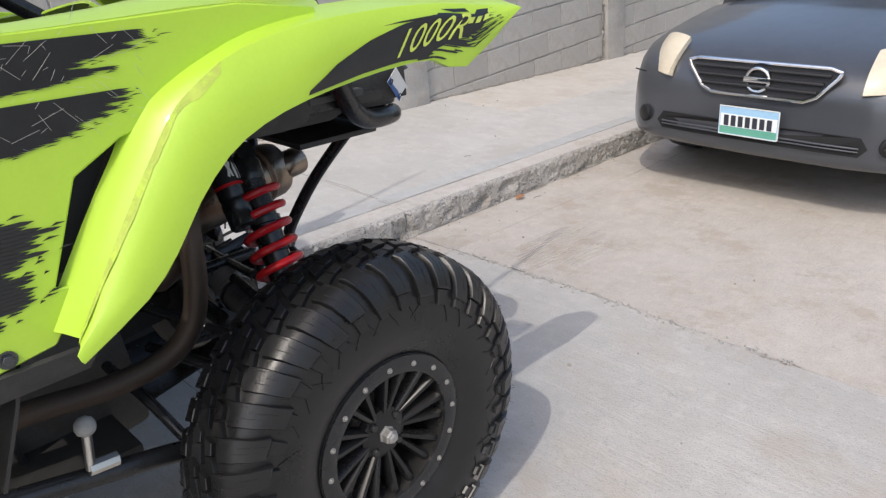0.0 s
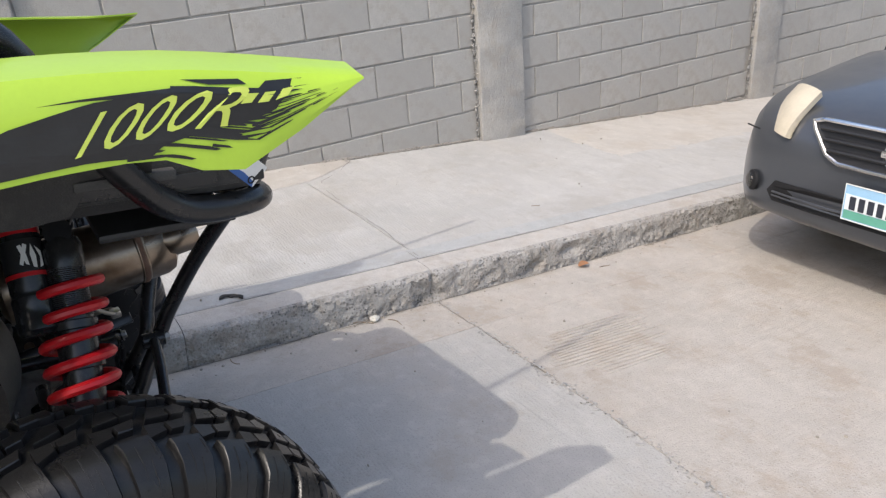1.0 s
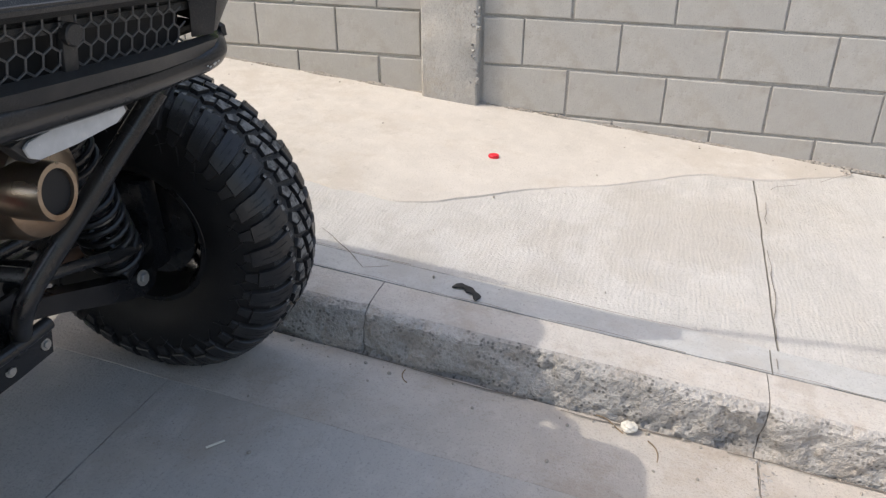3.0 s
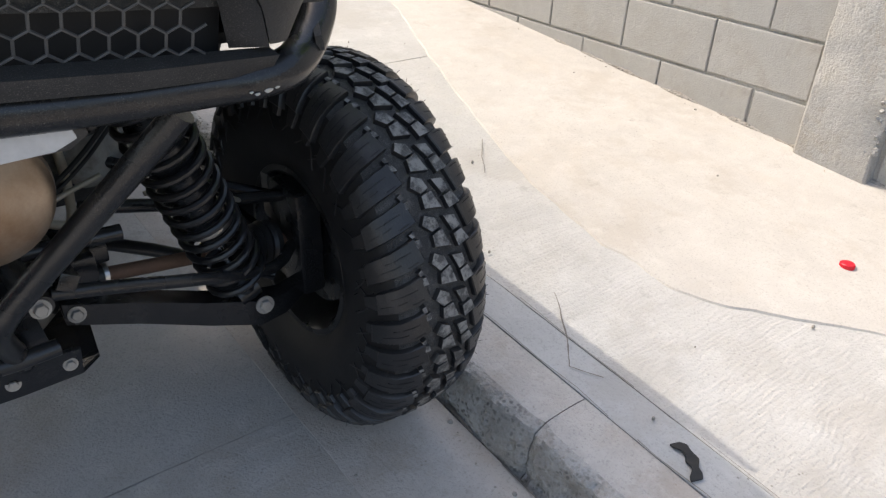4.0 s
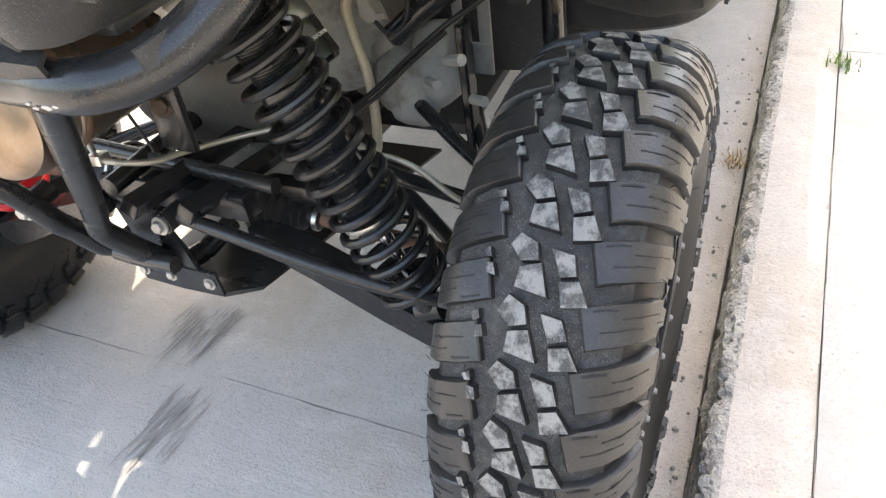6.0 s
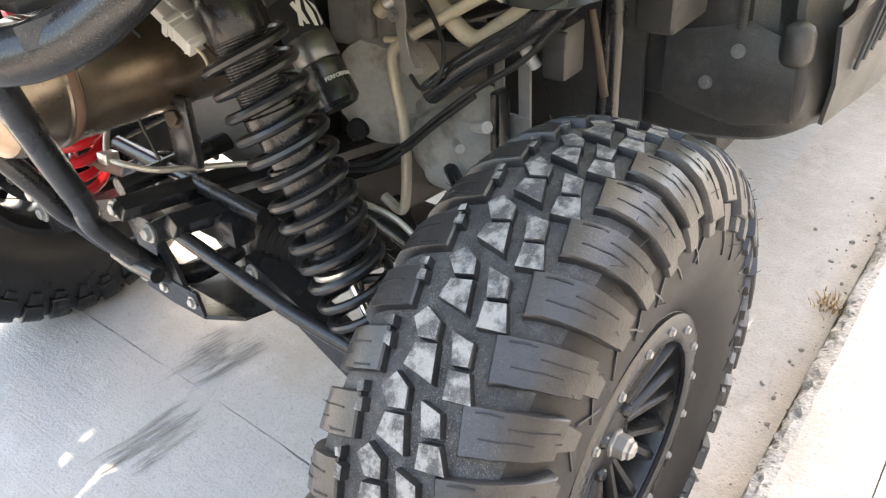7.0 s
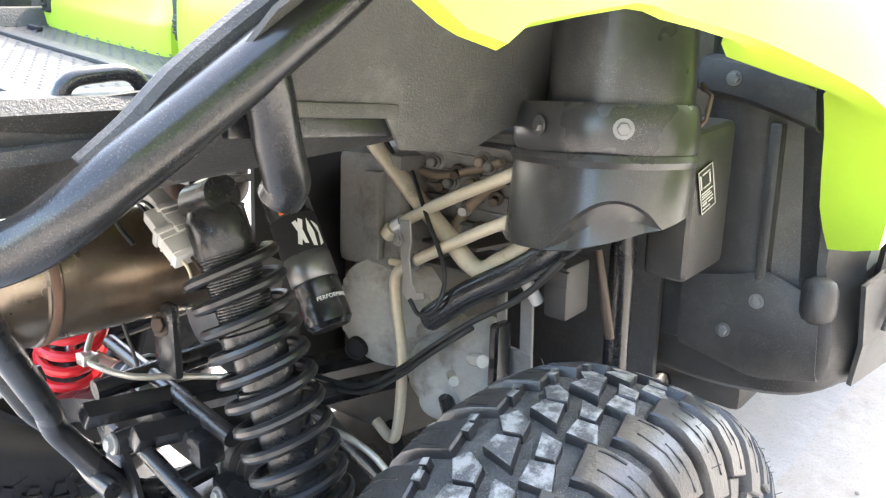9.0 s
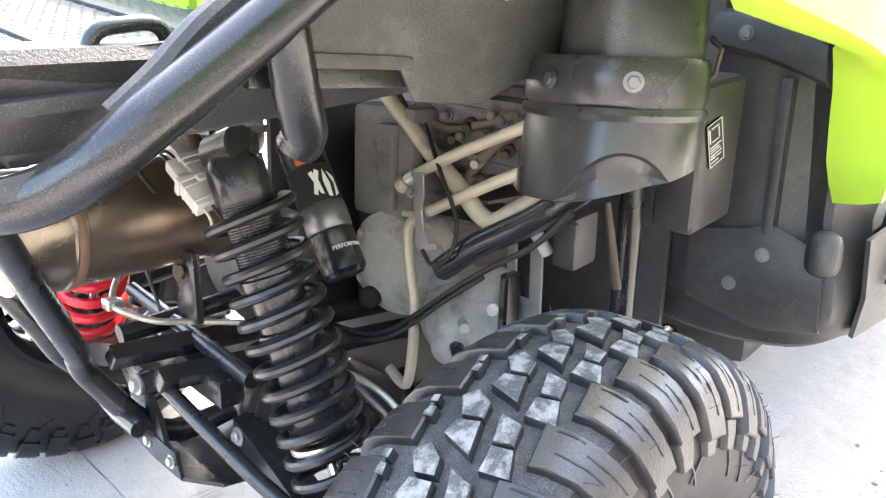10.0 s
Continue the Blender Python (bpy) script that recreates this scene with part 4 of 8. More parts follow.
def tread_mesh():
    """Mud tread: two columns of slanted block pairs and long slit lugs that run down over each shoulder."""
    bm = bmesh.new()
    rnd = random.Random(17)
    step = 360.0 / PITCHES
    def at(corners, o, flip, jit=0.0):
        if flip:
            corners = [(102.6 - a, 0.006 - u) for a, u in corners]
        return [(radians(180.0 - a - o + rnd.uniform(-jit, jit) * 60), u + rnd.uniform(-jit, jit) * 0.3) for a, u in corners]
    for i in range(PITCHES):
        o = i * step
        for k, c in enumerate(PAIRS):
            block(bm, at(c, o, False, 0.004), 0.0155 * rnd.uniform(0.92, 1.02), 1, 1.0)
        for flip in (False, True):
            lug(bm, at(LUG_ if i % 2 else SHORT_LUG, o, flip), 0.0155, 6, 0, 0.96)
            for c in SLIT_STRIPS:
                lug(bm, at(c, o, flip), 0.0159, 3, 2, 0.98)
            # stepped heel of the lug on the side wall
            lug(bm, at([(55.0, 0.150), (56.2, 0.182), (60.0, 0.182), (60.4, 0.150)], o, flip), 0.0085, 2, 0, 0.92)
            if rnd.random() < 0.7:
                lug(bm, at([(50.2, 0.176), (56.0, 0.214), (56.6, 0.214), (50.9, 0.176)], o, flip), 0.0026, 2, 0, 0.85)
            if rnd.random() < 0.7:
                lug(bm, at([(57.0, 0.178), (51.6, 0.206), (52.2, 0.206), (57.6, 0.178)], o, flip), 0.0026, 2, 0, 0.85)
        # scuffed ends of the inner lugs
        block(bm, at([(53.0, -0.070), (53.6, -0.060), (52.0, -0.056), (51.7, -0.066)], o, False, 0.004), 0.0152, 1, 0.9)
        block(bm, at([(51.4, -0.064), (51.6, -0.052), (49.4, -0.047), (49.2, -0.060)], o, False, 0.004), 0.0152, 1, 0.9)
    return bm


def whisker_mesh():
    """Hair-thin moulding whiskers that stand off the shoulders."""
    bm = bmesh.new()
    rnd = random.Random(5)
    for k in range(170):
        a, u = rnd.uniform(0, 2 * math.pi), rnd.choice((-1, 1)) * rnd.uniform(0.10, 0.20)
        lift = 0.014 if abs(u) < 0.15 else 0.002
        p, q = on_tyre(a, u, lift), on_tyre(a + rnd.uniform(-0.02, 0.02), u * rnd.uniform(0.97, 1.03), lift + rnd.uniform(0.006, 0.013))
        tube([p, q], 0.00045, 4, bm=bm)
    return bm


def first_mesh(name, bm, mats, smooth=True):
    ob = link(name, bm, mats[0], None, smooth)
    for m in mats[1:]:
        ob.data.materials.append(m)
    me = ob.data
    bpy.data.objects.remove(ob)
    return me


SPIN = pose(0, 0, 0, 0, 90, 0)
carcass = [(r + (0.0045 if r > 0.33 else 0.0), w) for w, r in section]
full = [(r, -w) for r, w in carcass[::-1]] + carcass[1:]
tyre_bm = lathe([(0.178, -0.100)] + full + [(0.178, 0.100)], 84, True)
tyre_bm.transform(SPIN)
WALL_RUBBER = material("sidewall_rubber", (0.0095, 0.0095, 0.0105), 0.50, 0, 0.35, 9, 220, 0.3, 0.001, dust=0.04, spec=0.28, specks=0.07)
for f in tyre_bm.faces:
    f.material_index = int(all(math.hypot(v.co.y, v.co.z) > 0.366 for v in f.verts))
GRIT = material("dusty_groove_rubber", (0.026, 0.0265, 0.028), 0.62, 0, 0.35, 24, 300, 1.0, 0.003, dust=0.10, specks=0.6, stain=(0.075, 0.075, 0.075), stain_scale=60.0, stain_at=0.52)
TYRE_ME = first_mesh("tyre", tyre_bm, [WALL_RUBBER, GRIT])
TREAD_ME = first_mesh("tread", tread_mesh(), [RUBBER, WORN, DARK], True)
# road-side tyres: cleaner rubber, also toned down for the darker exposure on that side
DARKENED = material("darkened_tyre_rubber", (0.0080, 0.0080, 0.0088), 0.30, 0, 0.3, 12, 220, 0.3, 0.0012, dust=0.02, spec=0.45, specks=0.05)
DARKENED_TYRE_ME, DARKENED_TREAD_ME = TYRE_ME.copy(), TREAD_ME.copy()
for me in (DARKENED_TYRE_ME, DARKENED_TREAD_ME):
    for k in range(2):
        me.materials[k] = DARKENED
WHISKER_ME = first_mesh("whiskers", whisker_mesh(), [RUBBER])
rim_bm = lathe([(0.184, -0.105), (0.190, -0.10), (0.176, -0.085), (0.168, -0.03), (0.160, 0.05), (0.168, 0.085), (0.186, 0.098), (0.190, 0.104), (0.182, 0.110), (0.152, 0.104), (0.146, 0.07), (0.148, 0.0), (0.156, -0.08), (0.172, -0.105)], 56, True)
rim_bm.transform(SPIN)
RIMS = material("black_wheel_paint", (0.010, 0.010, 0.011), 0.28, 0.2, 0.2, 10, 200, 0.05, 0.0005, dust=0.05)
RIM_ME = first_mesh("rim", rim_bm, [RIMS])
ring_bm = lathe([(0.150, 0.106), (0.150, 0.113), (0.155, 0.1165), (0.180, 0.1165), (0.187, 0.113), (0.187, 0.106)], 64, True)
ring_bm.transform(SPIN)
RING_ME = first_mesh("beadlock_ring", ring_bm, [SATIN])
disc_bm = lathe([(0.0, 0.045), (0.055, 0.045), (0.062, 0.055), (0.058, 0.072), (0.040, 0.080), (0.0, 0.080)], 32)
disc_bm.transform(SPIN)
HUB_ME = first_mesh("hub_centre", disc_bm, [RIMS])
spoke_bm = bmesh.new()
for k in range(9):
    for d in (-1, 1):
        a, b = 2 * math.pi * k / 9 + d * 0.075, 2 * math.pi * k / 9 + d * 0.155
        p, q = Vector((0.066, 0.045 * math.cos(a), 0.045 * math.sin(a))), Vector((0.092, 0.158 * math.cos(b), 0.158 * math.sin(b)))
        way = (q - p).normalized()
        side = way.cross(Vector((1, 0, 0))).normalized()
        vs = []
        for end, w in ((p, 0.0075), (q, 0.011)):
            vs.append([spoke_bm.verts.new(end + side * u * w + Vector((x, 0, 0))) for u, x in ((-1, 0.0), (-0.45, 0.010), (0.45, 0.010), (1, 0.0), (1, -0.022), (-1, -0.022))])
        for i in range(6):
            j = (i + 1) % 6
            spoke_bm.faces.new((vs[0][i], vs[0][j], vs[1][j], vs[1][i]))
        spoke_bm.faces.new(vs[0][::-1])
        spoke_bm.faces.new(vs[1])
SPOKE_ME = first_mesh("spokes", spoke_bm, [RIMS])
drum_bm = lathe([(0.0, -0.05), (0.125, -0.05), (0.125, -0.035), (0.0, -0.035)], 40)
drum_bm.transform(SPIN)
DISC_ME = first_mesh("brake_disc", drum_bm, [SATIN])
b1 = bolt_bm(0.0048, 0.005, 1.3)
b1.transform(SPIN)
DARK_ZINC = material("dark_zinc", (0.16, 0.16, 0.16), 0.4, 0.8, 0.2, 30, 150, 0.1, 0.0005)
BOLT_ME = first_mesh("ring_bolt", b1, [DULL])
b2 = lathe([(0, 0), (0.020, 0), (0.020, 0.004), (0.017, 0.006), (0.017, 0.022), (0.013, 0.026), (0.013, 0.03), (0.008, 0.034), (0, 0.034)], 6)
b2.transform(SPIN)
NUT_ME = first_mesh("axle_nut", b2, [DULL])
b3 = lathe([(0, 0), (0.010, 0), (0.010, 0.016), (0.007, 0.021), (0, 0.021)], 8)
b3.transform(SPIN)
LUG_ME = first_mesh("lug_nut", b3, [SATIN])


def wheel(buggy, x, y, z, side, roll=0.0, size=1.0):
    """One wheel of the buggy; side is 1 where its face looks to +x."""
    m = Matrix.Translation((x, y, z)) @ pose(0, 0, 0, 0, 0, 0 if side > 0 else 180) @ pose(0, 0, 0, roll, 0, 0) @ Matrix.Diagonal((0.824, size, size, 1))
    def ob(name, me, parent, at=None):
        o = new(name, me)
        o.parent = parent
        if at is not None:
            o.matrix_basis = at
        return o
    w = ob("wheel", RIM_ME, buggy, m)
    w["label"] = "black alloy wheel with a chunky off-road tyre"
    for name, me in (("tyre", DARKENED_TYRE_ME if side > 0 else TYRE_ME), ("tread", DARKENED_TREAD_ME if side > 0 else TREAD_ME), ("whiskers", WHISKER_ME), ("beadlock_ring", RING_ME), ("hub_centre", HUB_ME), ("spokes", SPOKE_ME), ("brake_disc", DISC_ME)):
        o = ob(name, me, w)
        if name == "whiskers":
            tagged(o, kind="stuff")
    for k in range(16):
        a = 2 * math.pi * k / 16
        ob("ring_bolt", BOLT_ME, w, Matrix.Translation((0.1165, 0.1685 * math.cos(a), 0.1685 * math.sin(a))))
    for k in range(4):
        a = 2 * math.pi * (k + 0.5) / 4
        ob("lug_nut", LUG_ME, w, Matrix.Translation((0.066, 0.044 * math.cos(a), 0.044 * math.sin(a))))
    ob("axle_nut", NUT_ME, w, Matrix.Translation((0.080, 0, 0)))
    return w


buggy = thing("off_road_buggy", pose(0, 0, 0), "lime green side-by-side off-road buggy parked beside the kerb", "off-road buggy")
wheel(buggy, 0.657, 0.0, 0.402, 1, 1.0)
wheel(buggy, -0.668, 0.008, 0.361, -1, 0.0, 0.942)
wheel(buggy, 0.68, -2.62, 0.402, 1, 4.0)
wheel(buggy, -0.68, -2.62, 0.402, -1, 2.0)

# ---- the buggy: frame and running gear ----
BLACK_BOOT = material("rubber_boot", (0.016, 0.016, 0.017), 0.45, 0, 0.2, 10, 160, 0.1, 0.0006, dust=0.05)
SHAFT = material("polished_shaft", (0.75, 0.76, 0.78), 0.10, 1.0, 0.03, 10, 100, 0.0)
GREYPLUG = material("grey_connector", (0.50, 0.49, 0.46), 0.45, 0, 0.08, 20, 150, 0.08, 0.0005)
ANODISED = material("grey_anodised", (0.09, 0.095, 0.10), 0.28, 0.8, 0.1, 20, 150, 0.05, 0.0004)
WHITE = material("white_print", (0.78, 0.78, 0.76), 0.5, 0, 0.04, 20, 100, 0.0)
ORANGE = material("orange_print", (0.75, 0.16, 0.03), 0.5, 0, 0.05, 20, 100, 0.0)
LAMP_WHITE = material("clear_lamp_body", (0.50, 0.51, 0.52), 0.22, 0, 0.12, 40, 120, 0.1, 0.0006)
BLUE = material("blue_sticker", (0.02, 0.10, 0.33), 0.35, 0, 0.1, 20, 100, 0.0)
ENGINE_DARK = material("dark_engine_metal", (0.10, 0.095, 0.088), 0.6, 0.3, 0.25, 10, 120, 0.3, 0.0015, dust=0.25, specks=0.5)
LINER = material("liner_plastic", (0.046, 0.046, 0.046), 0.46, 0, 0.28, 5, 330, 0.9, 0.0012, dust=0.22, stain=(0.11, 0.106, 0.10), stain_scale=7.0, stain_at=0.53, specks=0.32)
# darker liner plastic; on the road-side arch panel it also stands for shade
LINER_DARK = material("dark_liner_plastic", (0.019, 0.019, 0.0195), 0.42, 0, 0.3, 5, 330, 0.7, 0.0010, dust=0.14, stain=(0.045, 0.044, 0.041), stain_scale=6.0, stain_at=0.54, specks=0.22)
BED = material("bed_plastic", (0.026, 0.027, 0.028), 0.50, 0, 0.2, 6, 300, 0.9, 0.0012, dust=0.08, specks=0.25, spec=0.35)

frame_ = "black powder-coated frame tube"


def mirrored(points, s):
    return [(s * x, y, z) for x, y, z in points]


def tube_part(name, line, r, mat, owner, label="", sides=14, radius=None, steps=6):
    pts = rounded(line, radius, steps) if radius else (smoothed(line, steps) if steps > 1 else line)
    return part(name, tube(pts, r, sides), mat, owner, label)


def bolt_at(owner, place, normal, r=0.009, h=0.008, mat=None):
    q = Vector(normal).to_track_quat("Z", "Y").to_matrix().to_4x4()
    return part("bolt", bolt_bm(r, h), mat or DULL, owner, "", True, Matrix.Translation(place) @ q)


SEAT = TAIL
# rear bumper loop: across the tail, round the corners and up beside the bed
loop_l = [(0.276, 0.405, 0.953), (0.315, 0.402, 0.960), (0.350, 0.391, 0.967), (0.378, 0.368, 0.972), (0.396, 0.336, 0.975), (0.408, 0.298, 0.978), (0.420, 0.250, 0.988), (0.442, 0.200, 1.020), (0.470, 0.150, 1.080), (0.505, 0.080, 1.180), (0.547, 0.000, 1.300), (0.563, -0.250, 1.450), (0.570, -0.620, 1.660)]
loop_r = [(-0.276, 0.372, 0.893), (-0.330, 0.378, 0.895), (-0.365, 0.374, 0.899), (-0.395, 0.354, 0.903), (-0.425, 0.327, 0.917), (-0.450, 0.300, 0.940), (-0.460, 0.272, 0.961), (-0.465, 0.228, 0.987), (-0.470, 0.179, 1.017), (-0.475, 0.128, 1.049), (-0.482, 0.050, 1.100), (-0.505, -0.250, 1.310), (-0.545, -0.620, 1.620)]
line = [tuple(q) for q in loop_r[::-1]] + [(-0.14, 0.374, 0.898), (0.0, 0.380, 0.911), (0.14, 0.395, 0.929)] + loop_l
SEAT = SQUARE
bumper = part("bumper_tube", tube(smoothed(line, 5), 0.0228, 18), SATIN, buggy, "satin black bumper and bed-rail tube")
for dx, dz, w in ((-0.006, 0.0, 0.0050), (0.007, -0.002, 0.0030), (0.014, 0.001, 0.0022), (-0.016, 0.002, 0.0030)):
    part("paint_chip", plate([(w * math.cos(a) * (1 + 0.3 * math.sin(3 * a)), 0.6 * w * math.sin(a)) for a in np.linspace(0, 6.0, 9)], 0.001, between((-0.325 + dx, 0.3992, 0.8890 + dz), (-0.327 + dx, 0.436, 0.872 + dz))), GREYPLUG, bumper, "bare scraped patch")
tube_part("bumper_brace", [(-0.256, 0.345, 0.857), (-0.166, 0.293, 0.731), (-0.077, 0.241, 0.606), (-0.058, 0.233, 0.580), (-0.046, 0.224, 0.552), (-0.050, 0.208, 0.520), (-0.062, 0.186, 0.480), (-0.070, 0.155, 0.438), (-0.076, 0.110, 0.418), (-0.082, 0.04, 0.420), (-0.10, -0.12, 0.44)], 0.0165, SATIN, buggy, frame_, steps=5)
tube_part("bumper_brace", [(0.240, 0.412, 0.955), (0.181, 0.386, 0.900), (0.095, 0.325, 0.770), (0.050, 0.270, 0.655), (0.040, 0.245, 0.600), (0.036, 0.226, 0.552), (0.042, 0.206, 0.520), (0.055, 0.184, 0.480), (0.064, 0.155, 0.438), (0.070, 0.110, 0.418), (0.076, 0.04, 0.420), (0.095, -0.12, 0.44)], 0.0165, SATIN, buggy, frame_, steps=5)
SEAT = SQUARE
# stub between rail and bed frame, on the kerb side
tube_part("bed_stay", [(-0.468, 0.150, 1.035), (-0.466, 0.144, 1.015), (-0.452, 0.128, 0.962), (-0.445, 0.119, 0.938), (-0.438, 0.113, 0.922), (-0.428, 0.114, 0.908)], 0.0215, SATIN, buggy, frame_, 18, steps=6)
SEAT = TAIL
tube_part("cross_tube", [(-0.060, 0.255, 0.52), (0, 0.258, 0.52), (0.060, 0.255, 0.52)], 0.013, SATIN, buggy, steps=1)
SEAT = SQUARE
for a, b in (((-0.090, 0.205, 0.583), (-0.090, -0.40, 0.467)), ((-0.145, 0.170, 0.556), (-0.150, -0.30, 0.458))):
    part("frame_rail", box((-0.013, -0.013, 0.0), (0.013, 0.013, (Vector(b) - Vector(a)).length), 0.003, 2), SATIN, buggy, "black square frame rail", True, between(a, b) @ Matrix.Rotation(0.5, 4, "Z"))
SEAT = TAIL
tube_part("frame_rail", [(0.050, 0.229, 0.626), (0.050, 0.03, 0.638), (0.10, -0.25, 0.65), (0.20, -0.6, 0.66)], 0.0165, SATIN, buggy, steps=1)
skid_bm = sheet([[(-0.09, 0.213, 0.480), (0, 0.216, 0.482), (0.09, 0.213, 0.480)], [(-0.085, 0.205, 0.430), (0, 0.208, 0.430), (0.085, 0.205, 0.430)], [(-0.12, 0.16, 0.415), (0, 0.16, 0.415), (0.12, 0.16, 0.415)], [(-0.18, -0.4, 0.37), (0, -0.4, 0.37), (0.18, -0.4, 0.37)]], 0.006, 1)
skid = part("skid_plate", skid_bm, SATIN, buggy, "bent black skid plate", False)
for x in (-0.07, 0.011, 0.07):
    bolt_at(skid, (x, 0.2165, 0.455), (0, 1, 0.1), 0.0075, 0.006)
part("rear_plate", sheet([[(-0.040, 0.240, 0.600), (0.040, 0.240, 0.600)], [(-0.050, 0.222, 0.52), (0.050, 0.222, 0.52)], [(-0.060, 0.216, 0.45), (0.060, 0.216, 0.45)]], 0.008, 1), SATIN, buggy, "pressed black rear frame plate", False)


def suspension(s, coil_mat, coil_label, arms=SQUARE, gas=SQUARE):
    """Arms, drive shaft, shock absorber and knuckle of one rear corner; s is 1 at the kerb side."""
    global SEAT
    SEAT = arms
    M = lambda pts: mirrored(pts, s)
    # lower arm: a pressed box section that tapers to the knuckle
    bm = bmesh.new()
    rings = []
    for x, y, z, h, w in ((-0.090, 0.10, 0.482, 0.040, 0.045), (-0.20, 0.098, 0.440, 0.045, 0.050), (-0.32, 0.097, 0.385, 0.052, 0.050), (-0.42, 0.097, 0.345, 0.056, 0.048), (-0.48, 0.085, 0.335, 0.045, 0.040), (-0.55, 0.05, 0.335, 0.030, 0.030)):
        rings.append([bm.verts.new((s * x, y + a * w / 2, z + b * h / 2)) for a, b in ((1, -1), (1, 1), (-1, 1), (-1, -1))])
    for a, b in zip(rings, rings[1:]):
        for k in range(4):
            bm.faces.new((a[k], a[(k + 1) % 4], b[(k + 1) % 4], b[k]))
    bm.faces.new(rings[0])
    bm.faces.new(rings[-1])
    bevelled(bm, 0.005, 2)
    arm = part("lower_arm", bm, SATIN, buggy, "pressed black lower suspension arm")
    bolt_at(arm, (s * -0.430, 0.121, 0.362), (0, 1, 0.1), 0.0125, 0.010)
    bolt_at(arm, (s * -0.108, 0.124, 0.478), (0, 1, 0.1), 0.010, 0.008)
    tube_part("lower_arm_brace", M([(-0.10, -0.22, 0.47), (-0.30, -0.10, 0.42), (-0.50, 0.02, 0.352)]), 0.014, SATIN, arm, steps=1)
    # trailing radius rods
    rod_ = tube_part("radius_rod", M([(-0.070, 0.222, 0.590), (-0.16, 0.212, 0.562), (-0.30, 0.186, 0.508), (-0.42, 0.145, 0.456), (-0.48, 0.105, 0.435), (-0.53, 0.05, 0.43)]), 0.0115, SATIN, buggy, "black tubular radius rod", 12, None, 5)
    bolt_at(rod_, (s * -0.052, 0.246, 0.586), (0, 1, 0.1), 0.010, 0.010)
    part("rod_bush", rod((s * -0.055, 0.20, 0.587), (s * -0.055, 0.245, 0.587), 0.017), SATIN, rod_)
    up = tube_part("upper_arm", M([(-0.17, -0.005, 0.60), (-0.34, 0.0, 0.557), (-0.55, 0.0, 0.515)]), 0.0125, SATIN, buggy, "black tubular upper arm", 12, None, 1)
    tube_part("upper_arm_brace", M([(-0.17, -0.25, 0.62), (-0.36, -0.13, 0.56), (-0.55, -0.02, 0.50)]), 0.0125, SATIN, up, "", 12, None, 1)
    # knuckle
    kn = part("knuckle", box((-0.590, -0.06, 0.31), (-0.535, 0.075, 0.545), 0.012), SATIN, buggy, "black cast wheel knuckle")
    if s < 0:
        kn.matrix_basis = SEAT @ Matrix.Diagonal((-1, 1, 1, 1))
    part("hub_carrier", rod((-0.535, 0, 0.405), (-0.62, 0, 0.402), 0.062, 24, 0.055), SATIN, kn)
    part("caliper", box((-0.592, -0.115, 0.42), (-0.545, -0.055, 0.53), 0.010), CAST, kn)
    # drive shaft with ribbed boots
    ax0, ax1 = Vector((s * -0.060, 0.052, 0.506)), Vector((s * -0.60, 0.0, 0.405))
    shaft = part("drive_shaft", rod(ax0, ax1, 0.0135, 16), RUST, buggy, "rusty brown drive shaft")
    prof = [(0.0, 0.0), (0.046, 0.0), (0.048, 0.012), (0.044, 0.02)]
    for k in range(6):
        z0 = 0.024 + 0.0135 * k
        r0 = 0.049 - 0.0042 * k
        prof += [(r0, z0 + 0.004), (r0 - 0.010, z0 + 0.010)]
    prof += [(0.021, 0.112), (0.021, 0.122), (0.014, 0.124)]
    part("boot", lathe(prof, 28), BLACK_BOOT, shaft, "ribbed rubber boot", True, between(ax0, ax1))
    part("boot_clamp", lathe([(0.0465, 0.004), (0.0505, 0.004), (0.0505, 0.011), (0.0465, 0.011)], 28, True), STEEL, shaft, "", True, between(ax0, ax1))
    part("boot_clamp", lathe([(0.018, 0.113), (0.0235, 0.113), (0.0235, 0.121), (0.018, 0.121)], 24, True), STEEL, shaft, "", True, between(ax0, ax1))
    part("boot", lathe([(r, 0.112 - z) for r, z in prof[1:-2]], 28), BLACK_BOOT, shaft, "", True, between(ax0, ax1) @ Matrix.Translation((0, 0, 0.345)))
    part("joint_cup", rod(ax0 - (ax1 - ax0).normalized() * 0.07, ax0, 0.043, 24), CAST, shaft, "grey joint cup")
    # shock absorber
    top, low = Vector((s * -0.158, 0.140, 0.905)), Vector((s * -0.430, 0.100, 0.375))
    if s < 0:
        top, low = top + Vector((0, -0.065, -0.02)), low + Vector((0, -0.055, -0.01))
    size = 1.0
    if s > 0:
        top, low, size = Vector((-0.256, 0.087, 0.862)), Vector((-0.449, 0.073, 0.352)), 0.935
        SEAT = SQUARE
    L = (low - top).length / size
    sh = part("shock_absorber", lathe([(0.0, 0.0), (0.030, 0.0), (0.036, 0.012), (0.036, 0.05), (0.0345, 0.055), (0.0345, 0.15), (0.040, 0.152), (0.040, 0.166), (0.0345, 0.168), (0.0345, 0.22), (0.041, 0.222), (0.041, 0.238), (0.034, 0.24), (0.033, 0.345), (0.041, 0.348), (0.041, 0.366), (0.030, 0.372), (0.030, 0.400), (0.0, 0.402)], 32), SATIN, buggy, "black coil-over shock absorber", True, between(top, low) @ Matrix.Scale(size, 4))
    SEAT = gas
    part("thread", lathe([(0.0352, 0.056 + 0.0035 * k + (0.0017 if j else 0)) if not j else (0.0340, 0.056 + 0.0035 * k + 0.0017) for k in range(26) for j in (0, 1)], 28), ANODISED if s < 0 else SATIN, sh, "fine adjuster thread")
